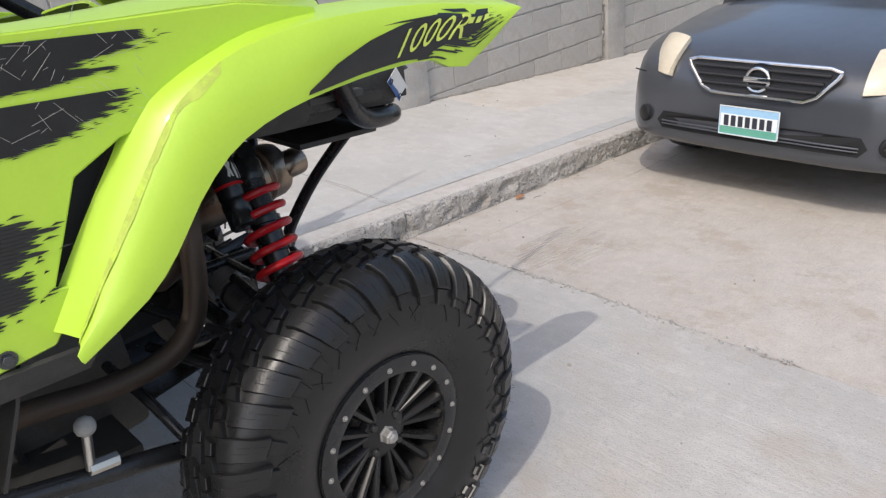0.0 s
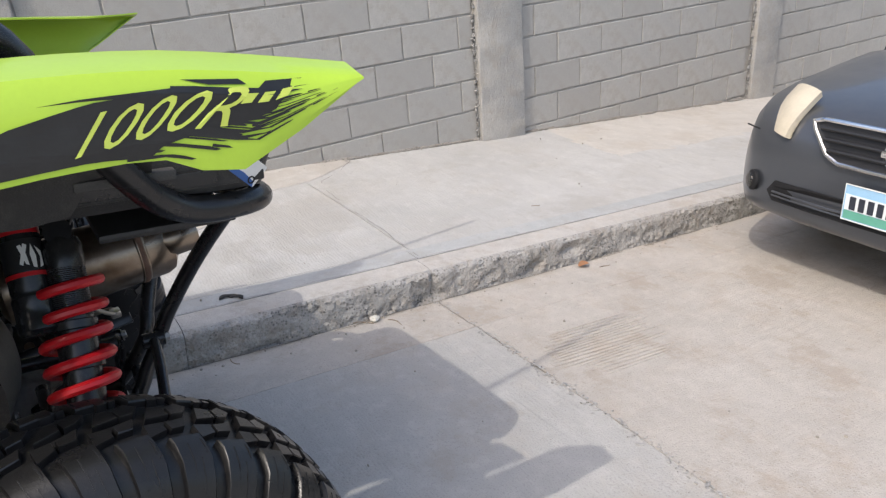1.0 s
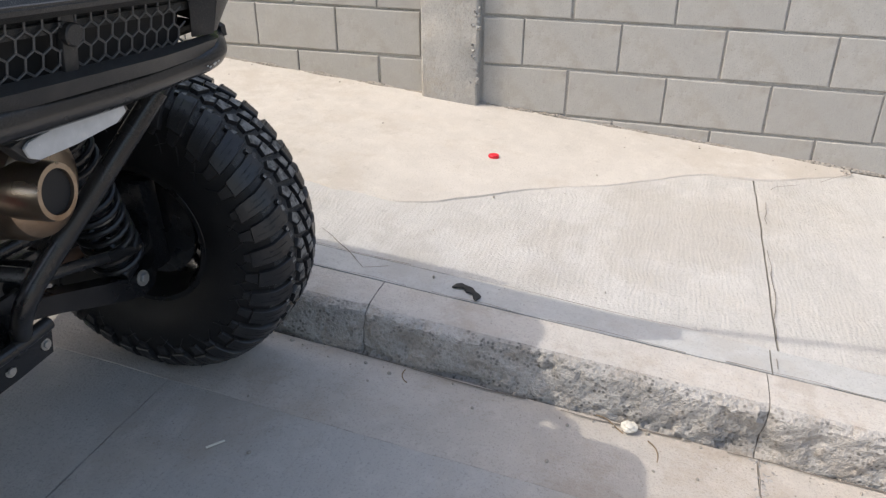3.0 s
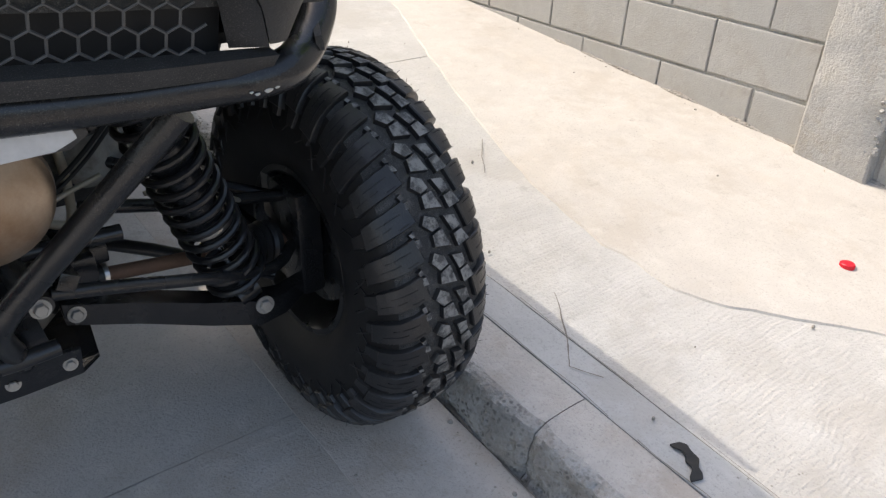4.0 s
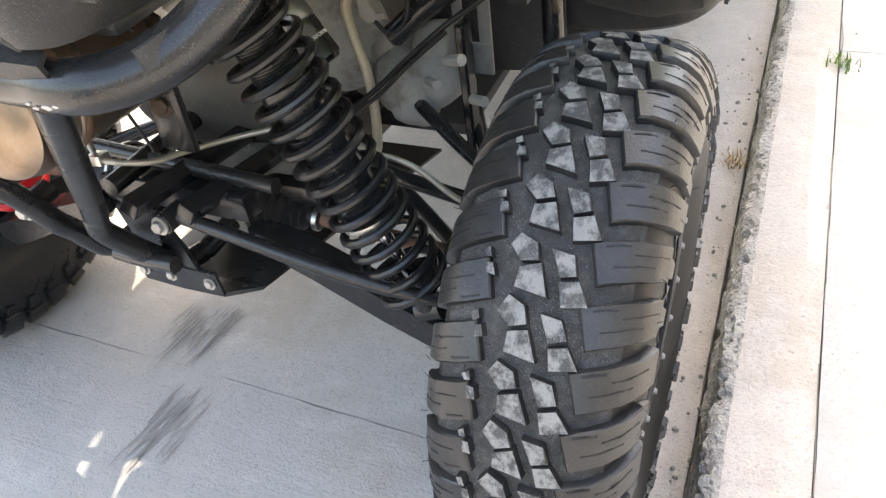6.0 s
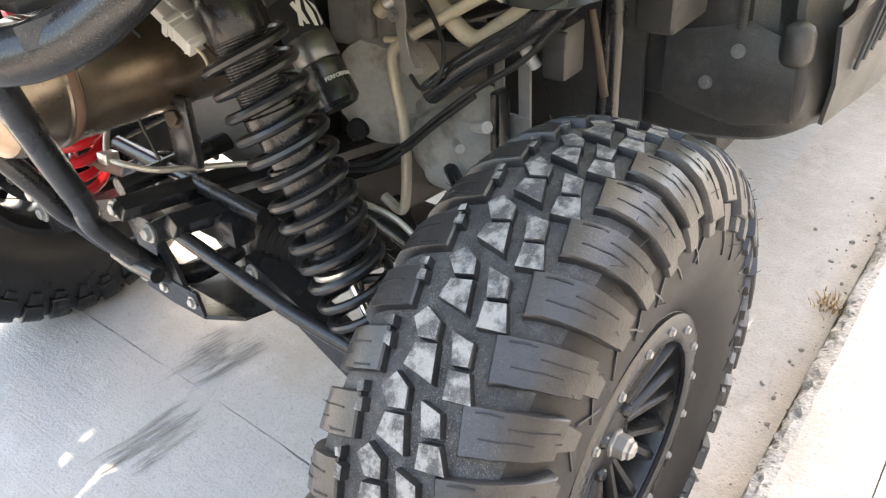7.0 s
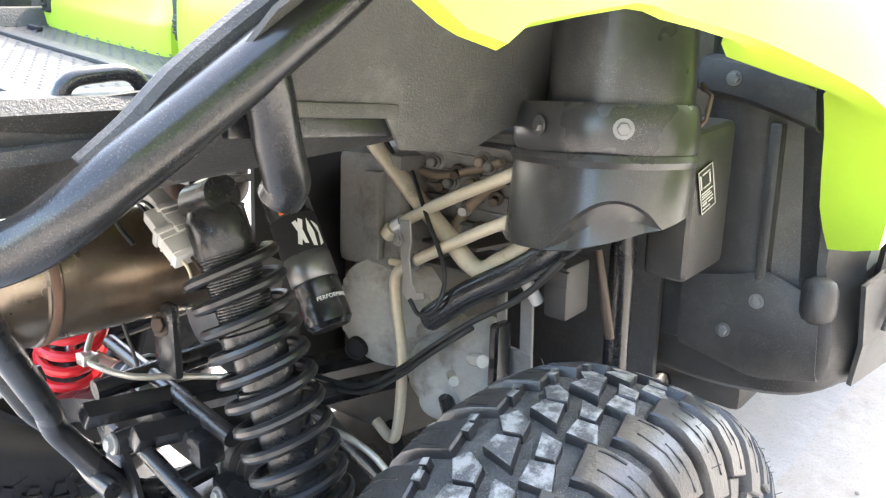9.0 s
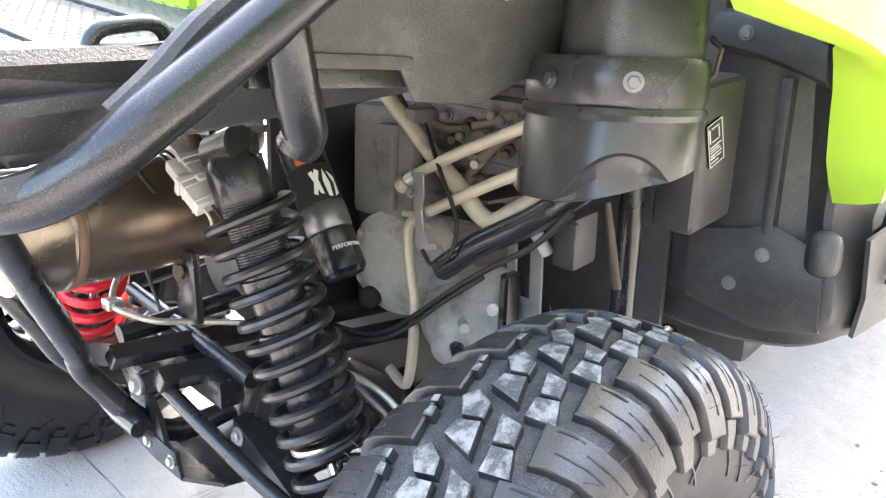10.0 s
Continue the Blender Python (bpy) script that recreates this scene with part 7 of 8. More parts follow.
            out.append([(-1.5, z - 0.0004), (e - 0.012, z - 0.0004), (e, z + 0.45 * h), (e - 0.018, z + h * 1.02), (-1.5, z + h * 1.02)])
            if r.random() < 0.55:
                c = e + r.uniform(0.004, 0.014)
                w = r.uniform(0.006, 0.026)
                out.append([(c, z), (c + w, z + 0.45 * h), (c + w * 0.4, z + 0.8 * h)])
        return out
    for seed, ends in enumerate(([(1.200, -0.57), (1.208, -0.47), (1.219, -0.385), (1.224, -0.45), (1.232, -0.44), (1.243, -0.365), (1.255, -0.35), (1.266, -0.325)],
                                 [(1.118, -0.60), (1.136, -0.49), (1.150, -0.44), (1.165, -0.405), (1.180, -0.38), (1.190, -0.375)],
                                 [(0.880, -0.66), (0.915, -0.60), (0.930, -0.555), (0.970, -0.575), (1.000, -0.535), (1.020, -0.525), (1.052, -0.585)])):
        strip(brush(ends, seed + 3), s * 0.6975)
    for k in range(60):
        r = random.Random(k)
        y, z, a = -0.36 - 0.28 * r.random(), 1.13 + 0.15 * r.random(), r.uniform(-1.2, 1.2)
        L_ = 0.006 + 0.045 * r.random() ** 2
        part("scratch", tube([(s * 0.6978, y, z), (s * 0.6978, y + L_ * math.cos(a), z + L_ * math.sin(a))], 0.00022, 4), GREYPLUG, flank)
    # decals and figures on the tail of the wing
    tree = BVHTree.FromPolygons([v.co.copy() for v in wing.data.vertices], [tuple(f.vertices) for f in wing.data.polygons])
    def tail_place(u, v, lift):
        # u along from the arch to the tip, v up from the lower edge
        i = max(0.0, min(4.999, 5.0 * (1 - u)))
        k = int(i)
        t = i - k
        lo = Vector(rows_e[k]).lerp(Vector(rows_e[k + 1]), t)
        mi = Vector(rows_m[k]).lerp(Vector(rows_m[k + 1]), t)
        hi = Vector(rows_t[k]).lerp(Vector(rows_t[k + 1]), t)
        p = lo.lerp(mi, v * 2) if v < 0.5 else mi.lerp(hi, v * 2 - 1)
        hit = tree.ray_cast(Vector((s * 1.2, p.y, p.z)), Vector((-s, 0, 0)))[0]
        return (hit if hit is not None else p) + Vector((s * lift, 0, 0))
    def tail_decal(polys, mat, lift, name, label=""):
        bm = bmesh.new()
        for p in polys:
            bm.faces.new([bm.verts.new((u, v, 0)) for u, v in p])
        bmesh.ops.triangulate(bm, faces=bm.faces)
        bmesh.ops.subdivide_edges(bm, edges=[e for e in bm.edges if e.calc_length() > 0.12], cuts=4, use_grid_fill=True)
        for v in bm.verts:
            v.co = tail_place(v.co.x, v.co.y, lift)
        return tagged(part(name, bm, mat, wing, label, False), kind="stuff")
    tail_decal([[(-0.02, 0.06), (0.2, 0.07), (0.45, 0.08), (0.56, 0.06), (0.58, 0.16), (0.66, 0.34), (0.82, 0.60), (0.84, 0.86), (0.62, 0.82), (0.42, 0.72), (0.24, 0.56), (0.10, 0.36)]], SPLASH, 0.0012, "decal", "black torn decal")
    up = [[(0.58 + (x - 0.0) * 0.36, 0.30 + y * 0.55) for x, y in p] for p in torn(0.0, 1.0, 0.0, 1.0, 21, 22, 0.55)]
    tail_decal(up, SPLASH, 0.0014, "decal", "black torn decal")
    low = [[(0.50 + x * 0.34, 0.04 + y * 0.30) for x, y in p] for p in torn(0.0, 1.0, 0.0, 1.0, 33, 9, 0.8)[::2]]
    tail_decal(low, SPLASH, 0.0013, "decal")
    tail_decal([[(0.30, 0.74), (0.52, 0.80), (0.66, 0.84), (0.64, 0.78), (0.5, 0.74)], [(0.60, 0.9), (0.72, 0.93), (0.74, 0.88), (0.66, 0.86)], [(0.78, 0.92), (0.86, 0.94), (0.84, 0.80), (0.76, 0.80)]], SPLASH, 0.0013, "decal")
    bm = lettering("1000R", 1.0, 0.0, 0.60, 1.04)
    w = max(v.co.x for v in bm.verts) - min(v.co.x for v in bm.verts)
    for v in bm.verts:
        v.co = tail_place(0.535 + v.co.x / w * 0.37, 0.47 + v.co.y * 0.60 + 0.30 * v.co.x / w, 0.0024)
    part("lettering", bm, PALE, wing, "pale lime figures", False)
    for k in range(3):
        u = 0.735 + 0.038 * k
        tail_decal([[(u, 0.68 + 0.02 * k), (u + 0.024, 0.70 + 0.02 * k), (u + 0.034, 0.80 + 0.02 * k), (u + 0.010, 0.79 + 0.02 * k)]], PALE, 0.0026, "bar")
    return wing


SEAT = SQUARE
side_body(1)
side_body(-1)
SEAT = KERB_SIDE

# inner liner in front of the kerb-side wheel
def liner(s):
    """Moulded liner in front of the kerb-side wheel: a tub with a proud housing, a ledge, a pod and a side intake."""
    rows = []
    for z, y, xs in ((1.24, -0.60, (-0.37, -0.48, -0.58, -0.66, -0.72, -0.775)), (1.08, -0.602, (-0.37, -0.49, -0.59, -0.66, -0.72, -0.785)), (0.95, -0.605, (-0.38, -0.50, -0.60, -0.67, -0.73, -0.79)),
                     (0.82, -0.605, (-0.38, -0.50, -0.61, -0.68, -0.725, -0.765)), (0.72, -0.605, (-0.39, -0.51, -0.62, -0.69, -0.745, -0.785)), (0.66, -0.61, (-0.405, -0.52, -0.63, -0.69, -0.745, -0.785)),
                     (0.62, -0.625, (-0.44, -0.54, -0.62, -0.68, -0.73, -0.775)), (0.60, -0.665, (-0.46, -0.55, -0.62, -0.68, -0.72, -0.76)), (0.60, -0.72, (-0.46, -0.55, -0.62, -0.68, -0.72, -0.76))):
        rows.append([(x, y - (0.0 if k < 3 else 0.028 if k == 3 and z > 0.76 else 0.01 if k < 5 else 0.10), z + (0.035 - 0.012 * k if z < 0.65 and k < 3 else 0.0)) for k, x in enumerate(xs)])
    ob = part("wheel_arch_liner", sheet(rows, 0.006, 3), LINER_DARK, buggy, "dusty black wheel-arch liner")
    part("liner_ledge", sheet([[(-0.49, -0.598, 1.165), (-0.58, -0.595, 1.15), (-0.69, -0.59, 1.115)], [(-0.49, -0.575, 1.155), (-0.58, -0.572, 1.14), (-0.69, -0.568, 1.105)], [(-0.50, -0.575, 1.105), (-0.59, -0.572, 1.085), (-0.695, -0.568, 1.045)], [(-0.50, -0.60, 1.095), (-0.59, -0.60, 1.075), (-0.695, -0.598, 1.035)]], 0.004, 2), LINER_DARK, ob, "raised ledge")
    part("liner_skirt", sheet([[(-0.36, -0.625, 0.700), (-0.47, -0.622, 0.690), (-0.58, -0.618, 0.680), (-0.68, -0.615, 0.680), (-0.745, -0.63, 0.690), (-0.778, -0.68, 0.70)], [(-0.38, -0.628, 0.640), (-0.48, -0.625, 0.620), (-0.58, -0.620, 0.612), (-0.68, -0.618, 0.618), (-0.745, -0.635, 0.635), (-0.775, -0.69, 0.65)], [(-0.42, -0.640, 0.585), (-0.49, -0.638, 0.575), (-0.58, -0.636, 0.572), (-0.68, -0.632, 0.585), (-0.735, -0.65, 0.605), (-0.765, -0.71, 0.62)], [(-0.43, -0.70, 0.582), (-0.50, -0.72, 0.570), (-0.58, -0.73, 0.566), (-0.68, -0.73, 0.578), (-0.73, -0.73, 0.600), (-0.755, -0.75, 0.615)]], 0.005, 3), LINER_DARK, ob, "lower skirt of the liner")
    part("liner_rib", box((-0.642, -0.615, 0.70), (-0.622, -0.585, 1.05), 0.006), LINER_DARK, ob)
    part("liner_foot", sheet([[(-0.50, -0.600, 0.775), (-0.60, -0.600, 0.79), (-0.645, -0.60, 0.80), (-0.73, -0.60, 0.765)], [(-0.50, -0.585, 0.765), (-0.60, -0.585, 0.78), (-0.645, -0.585, 0.79), (-0.73, -0.585, 0.755)], [(-0.50, -0.585, 0.66), (-0.60, -0.585, 0.64), (-0.65, -0.585, 0.635), (-0.735, -0.585, 0.65)], [(-0.50, -0.61, 0.645), (-0.60, -0.61, 0.62), (-0.65, -0.61, 0.615), (-0.735, -0.61, 0.63)]], 0.004, 2), LINER_DARK, ob, "proud lower panel")
    for p in ((-0.562, -0.570, 1.119), (-0.633, -0.582, 0.753), (-0.582, -0.582, 0.692), (-0.441, -0.602, 0.710), (-0.547, -0.590, 1.030)):
        bolt_at(ob, p, (0, 1, 0.05), 0.0085, 0.006, DARK_ZINC)
    pod = lathe([(0.0, 0.0), (0.014, 0.001), (0.022, 0.006), (0.027, 0.016), (0.028, 0.03), (0.027, 0.055), (0.022, 0.068), (0.012, 0.075), (0.0, 0.077)], 28)
    part("pod", pod, LINER_DARK, ob, "rounded black pod", True, Matrix.Translation((-0.728, -0.585, 0.735)))
    tri = part("side_vent", sheet([[(-0.785, -0.62, 0.80), (-0.835, -0.80, 0.86), (-0.84, -1.0, 0.86)], [(-0.79, -0.63, 0.70), (-0.83, -0.82, 0.74), (-0.84, -1.0, 0.74)], [(-0.775, -0.66, 0.62), (-0.80, -0.86, 0.63), (-0.81, -1.0, 0.63)]], 0.008, 1), LINER_DARK, ob, "black side intake", False)
    for k in range(6):
        part("vent_slat", tube([(-0.806 - 0.006 * k, -0.68 - 0.022 * k, 0.72 + 0.014 * k), (-0.822 - 0.006 * k, -0.73 - 0.022 * k, 0.83 + 0.004 * k)], 0.0045, 6), PLASTIC, tri)
    return ob


liner(-1)
SEAT = SQUARE
part("wheel_arch_liner", sheet([[(0.40, -0.62, 1.14), (0.66, -0.60, 1.10)], [(0.42, -0.63, 0.86), (0.67, -0.61, 0.84)], [(0.44, -0.68, 0.64), (0.64, -0.67, 0.62)]], 0.006, 3), LINER_DARK, buggy, "dusty black wheel-arch liner")
SEAT = KERB_SIDE
# warning label: unreadable print becomes bars
SEAT = SQUARE
part("label_housing", box((-0.580, -0.545, 0.700), (-0.515, -0.420, 0.912), 0.014, 3), LINER_DARK, buggy, "black plastic housing")
lu, lv = Vector((0, -0.046, 0.010)).normalized(), Vector((0, 0.025, 0.066)).normalized()
LABEL = Matrix.Translation((-0.5815, -0.457, 0.830)) @ Matrix((lu, lv, Vector((-1, 0, 0)))).transposed().to_4x4() @ Matrix.Diagonal((0.98, 0.64, 1, 1))
lab = part("warning_label", plate([(-0.022, -0.052), (0.022, -0.052), (0.022, 0.052), (-0.022, 0.052)], 0.0012, LABEL), DARK, buggy, "black warning label with white print")
for x0, x1, z0, z1 in ((-0.021, 0.021, 0.0495, 0.0515), (-0.021, 0.021, -0.0515, -0.0495), (-0.0215, -0.0200, -0.051, 0.051), (0.0200, 0.0215, -0.051, 0.051), (-0.017, -0.0145, 0.006, 0.040), (-0.010, 0.012, 0.037, 0.040), (0.0095, 0.012, 0.010, 0.034), (-0.010, 0.010, 0.006, 0.0085), (-0.017, 0.015, -0.006, -0.003), (-0.017, 0.008, -0.012, -0.0095), (-0.017, 0.012, -0.018, -0.0155), (-0.017, 0.015, -0.026, -0.023), (-0.017, -0.004, -0.034, -0.029), (0.0, 0.014, -0.034, -0.031), (-0.017, 0.004, -0.043, -0.040)):
    part("bar", box((x0, z0, 0.0004), (x1, z1, 0.0018), 0.0, 1, LABEL), GREYPLUG, lab)
SEAT = KERB_SIDE

DUCT = material("satin_duct_plastic", (0.025, 0.025, 0.026), 0.30, 0, 0.25, 5, 330, 0.22, 0.0008, dust=0.10, stain=(0.05, 0.049, 0.046), stain_scale=8.0, stain_at=0.55, specks=0.25)
# air duct: a round trunk above a skirted cover
trunk = part("air_duct", lathe([(0.0, 0.0), (0.093, 0.0), (0.094, 0.01), (0.090, 0.22), (0.0, 0.22)], 44), DUCT, buggy, "black plastic air duct", True, Matrix.Translation((-0.548, -0.215, 1.061)))
def skirt_point(a, z, r, push=0.0):
    k = max(0.0, min(1.0, (1.000 - z) / 0.095))
    r -= push
    return (-0.555 + r * math.cos(a) * (1.30 - 0.04 * k if math.cos(a) > 0 else 0.90 - 0.10 * k), -0.215 + r * math.sin(a) * (1 + 0.10 * k), z - 0.02 * k * math.sin(a) - 0.015 * k * math.cos(a))


def scoop(a):
    """Height of the arched hollow in the skirt's lower edge."""
    f = (a - 1.45) / 1.35
    return 0.050 * math.sin(math.pi * f) ** 0.75 if 0 < f < 1 else 0.0


sweep = [-0.35 + (math.pi + 0.80) * k / 47 for k in range(48)]
rows = [[skirt_point(a, z, r) for a in sweep] for z, r in ((1.062, 0.108), (1.055, 0.112), (1.010, 0.114), (1.000, 0.110))]
for u in (0.2, 0.4, 0.6, 0.8, 0.97, 1.0):
    rows.append([skirt_point(a, 1.0 - u * (0.098 - scoop(a)), 0.111 + 0.008 * u) for a in sweep])
for u, p in ((0.10, 0.013), (0.5, 0.020), (1.0, 0.014)):
    rows.append([skirt_point(a, 0.902 + scoop(a) * (1 - u) - 0.0005 * u, 0.119, p * min(1.0, scoop(a) / 0.02)) for a in sweep])
part("duct_skirt", sheet(rows, 0.005, 1), DUCT, trunk, "flared black duct cover", True, Matrix.Translation((0.555, 0.215, -1.052)))
for p, nrm in (((0.052, 0.108, -0.020), (0.40, 1, 0.0)), ((-0.058, 0.095, -0.020), (-0.55, 1, 0.0))):
    bolt_at(trunk, p, nrm, 0.0085, 0.006, DARK_ZINC)
part("collar", sheet([[(-0.555 + r_ * math.cos(a) * (1.30 if math.cos(a) > 0 else 0.90), -0.215 + (r_ + 0.004) * math.sin(a), z_) for a in np.linspace(-0.2, math.pi + 0.3, 22)] for z_, r_ in ((1.000, 0.1125), (0.992, 0.1165), (0.984, 0.1125))], 0.0, 1), DUCT, trunk, "", True, Matrix.Translation((0.555, 0.215, -1.052)))
part("bead", lathe([(0.093, -0.006), (0.0985, 0.0), (0.093, 0.006)], 44, True), DUCT, trunk)
part("hose_clip", tube([(-0.640, -0.27, 1.09), (-0.658, -0.26, 1.075), (-0.656, -0.255, 1.045), (-0.64, -0.26, 1.03)], 0.0032, 8), HEADER, trunk, "brass-coloured hose clip", True, Matrix.Translation((0.555, 0.215, -1.052)))

# dark lining behind the flank panels
SEAT = SQUARE
for s, f in ((1, 0.634),):
    part("flank_lining", sheet([[(s * f, -0.08, 1.235), (s * f, -0.62, 1.235)], [(s * f, -0.30, 1.06), (s * f, -0.62, 1.06)], [(s * f, -0.50, 0.84), (s * f, -0.64, 0.84)]], 0.004, 1), LINER_DARK, buggy, "black lining behind the flank")
# inner side panel of the arch, below the wing
for s in (-1, 1):
    SEAT = KERB_SIDE if s < 0 else SQUARE
    # the road-side panel is a darker copy: shade under the wing put into colour
    pan = part("arch_panel", sheet([row[0 if s < 0 else 2:] for row in [[(s * 0.400, 0.34, 1.01), (s * 0.42, 0.28, 1.052), (s * 0.43, 0.20, 1.056), (s * 0.43, 0.105, 1.052), (s * 0.43, 0.078, 1.012), (s * 0.43, -0.04, 1.006), (s * 0.43, -0.12, 1.035), (s * 0.44, -0.30, 1.07)],
                                    [(s * 0.45, 0.34, 1.06), (s * 0.445, 0.28, 1.08), (s * 0.445, 0.20, 1.085), (s * 0.445, 0.105, 1.10), (s * 0.445, 0.07, 1.09), (s * 0.445, -0.05, 1.08), (s * 0.445, -0.11, 1.09), (s * 0.45, -0.30, 1.10)],
                                    [(s * 0.50, 0.30, 1.14), (s * 0.50, 0.25, 1.17), (s * 0.50, 0.20, 1.19), (s * 0.50, 0.115, 1.20), (s * 0.50, 0.05, 1.21), (s * 0.50, -0.05, 1.22), (s * 0.50, -0.11, 1.23), (s * 0.50, -0.30, 1.23)],
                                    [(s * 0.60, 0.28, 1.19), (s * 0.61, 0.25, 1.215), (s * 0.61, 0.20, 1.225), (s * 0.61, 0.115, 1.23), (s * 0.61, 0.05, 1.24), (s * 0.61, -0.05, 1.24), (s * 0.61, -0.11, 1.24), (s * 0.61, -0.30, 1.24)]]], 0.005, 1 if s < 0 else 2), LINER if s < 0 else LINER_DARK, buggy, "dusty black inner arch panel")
    part("panel_ledge", box((s * 0.43 - 0.012, 0.088, 1.046), (s * 0.43 + 0.012, 0.235, 1.062), 0.004), LINER, pan)
    part("panel_back", box((s * 0.424 - 0.006, 0.080, 1.026), (s * 0.424 + 0.006, 0.30, 1.050), 0.003), SATIN, pan)
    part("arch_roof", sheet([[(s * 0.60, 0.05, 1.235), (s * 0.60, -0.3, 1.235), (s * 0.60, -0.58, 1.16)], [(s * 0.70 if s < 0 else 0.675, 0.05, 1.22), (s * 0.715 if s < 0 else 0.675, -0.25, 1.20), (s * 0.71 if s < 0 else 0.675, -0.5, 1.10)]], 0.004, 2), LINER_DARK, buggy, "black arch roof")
SEAT = KERB_SIDE

bolt_at(buggy, (-0.478, 0.045, 1.175), (-1, 0.3, -0.2), 0.012, 0.007)

SEAT = SQUARE
# lime inner wall of the bed with buckles, bulkhead and cab
SEAT = LEAN
part("bed_side_lining", box((0.408, 0.0, 0.95), (0.424, 0.38, 1.045), 0.004), BED, buggy, "textured black inner side of the bed")
bulk = part("bed_front_panel", sheet([[(0.385, -0.020, 0.960), (0.375, 0.000, 0.960), (0.20, 0.006, 0.960), (0.06, 0.006, 0.960), (-0.030, 0.004, 0.960), (-0.045, -0.014, 0.960)], [(0.385, -0.022, 1.010), (0.372, 0.000, 1.010), (0.20, 0.006, 1.010), (0.06, 0.006, 1.010), (-0.034, 0.004, 1.010), (-0.048, -0.014, 1.010)], [(0.385, -0.026, 1.040), (0.368, -0.006, 1.036), (0.20, 0.000, 1.034), (0.06, 0.000, 1.034), (-0.040, -0.002, 1.036), (-0.052, -0.018, 1.040)], [(0.385, -0.050, 1.16), (0.362, -0.036, 1.16), (0.20, -0.030, 1.16), (0.06, -0.030, 1.16), (-0.046, -0.032, 1.16), (-0.058, -0.044, 1.16)], [(0.385, -0.12, 1.24), (0.36, -0.11, 1.25), (0.20, -0.10, 1.255), (0.06, -0.10, 1.255), (-0.046, -0.11, 1.25), (-0.058, -0.12, 1.24)]], 0.008, 3), LIME, buggy, "lime green moulded panel at the front of the bed")
part("panel_lobe", sheet([[(-0.075, -0.012, 0.960), (-0.092, 0.016, 0.960), (-0.20, 0.022, 0.960), (-0.34, 0.020, 0.960), (-0.42, 0.0, 0.960)], [(-0.080, -0.012, 1.05), (-0.097, 0.016, 1.05), (-0.20, 0.022, 1.05), (-0.34, 0.020, 1.05), (-0.42, 0.0, 1.05)], [(-0.088, -0.03, 1.16), (-0.104, -0.010, 1.16), (-0.20, -0.006, 1.16), (-0.34, -0.008, 1.16), (-0.42, -0.03, 1.16)], [(-0.088, -0.11, 1.22), (-0.104, -0.10, 1.23), (-0.20, -0.09, 1.235), (-0.34, -0.09, 1.23), (-0.42, -0.11, 1.22)]], 0.008, 3), LIME, bulk, "raised lime green lobe")
part("panel_recess", box((-0.12, -0.030, 0.96), (-0.03, -0.022, 1.24), 0.0), LIME, bulk)
for x in (-0.082, 0.335):
    bk = part("latch", box((x - 0.014, -0.012, 1.000), (x + 0.014, 0.008, 1.062), 0.005, 3), PLASTIC, bulk, "black latch buckle")
    part("latch_pad", box((x - 0.009, 0.004, 1.008), (x + 0.009, 0.0115, 1.034), 0.003), PLASTIC, bk)
    for k in range(3):
        part("rib", box((x - 0.008, 0.0105, 1.011 + 0.007 * k), (x + 0.008, 0.0130, 1.0140 + 0.007 * k), 0.0008, 1), PLASTIC, bk)
    part("latch_pin", rod((x - 0.010, 0.0, 1.056), (x + 0.010, 0.0, 1.056), 0.004, 10), SATIN, bk)
SEAT = SQUARE
for s in (-1, 1):
    part("seat", box((s * 0.27 - 0.22, -0.78, 0.75), (s * 0.27 + 0.22, -0.63, 1.45), 0.05, 3), PLASTIC, buggy, "black moulded seat")
    tube_part("cage_tube", [(s * 0.57, -0.62, 1.66), (s * 0.56, -0.80, 1.83), (s * 0.55, -1.0, 1.87), (s * 0.55, -1.75, 1.85), (s * 0.60, -2.35, 1.25)], 0.024, SATIN, buggy, "black roll-cage tube", 14, 0.12)
    tube_part("cage_tube", [(s * 0.57, -0.62, 1.66), (s * 0.58, -0.66, 1.30), (s * 0.58, -0.70, 0.90)], 0.024, SATIN, buggy, "black roll-cage tube", 14, None, 1)
    tube_part("whip_rod", [(s * 0.50 + 0.0, -0.62, 1.70), (s * 0.50 + 0.05, -0.35, 2.25), (s * 0.50 + 0.06, -0.06, 2.75)], 0.0105, PLASTIC, buggy, "thin whip rod", 8, None, 4)
part("cage_cross", rod((-0.56, -0.64, 1.70), (0.56, -0.64, 1.70), 0.024), SATIN, buggy)
part("roof_panel", sheet([[(-0.56, -0.74, 1.87), (0, -0.72, 1.90), (0.56, -0.74, 1.87)], [(-0.56, -1.2, 1.90), (0, -1.2, 1.93), (0.56, -1.2, 1.90)], [(-0.55, -1.8, 1.86), (0, -1.8, 1.89), (0.55, -1.8, 1.86)]], 0.02, 2), PLASTIC, buggy, "black plastic roof")
part("floor_pan", box((-0.56, -2.3, 0.34), (0.56, -0.75, 0.40), 0.02), PLASTIC, buggy, "black floor pan")
part("bonnet", sheet([[(-0.60, -1.95, 1.18), (0, -1.95, 1.25), (0.60, -1.95, 1.18)], [(-0.62, -2.5, 1.08), (0, -2.5, 1.15), (0.62, -2.5, 1.08)], [(-0.55, -2.95, 0.85), (0, -3.0, 0.9), (0.55, -2.95, 0.85)], [(-0.50, -2.98, 0.6), (0, -3.03, 0.6), (0.50, -2.98, 0.6)]], 0.02, 3), LIME, buggy, "lime green bonnet")
part("dashboard", box((-0.58, -2.0, 0.85), (0.58, -1.7, 1.18), 0.05, 3), PLASTIC, buggy)
SEAT = SQUARE
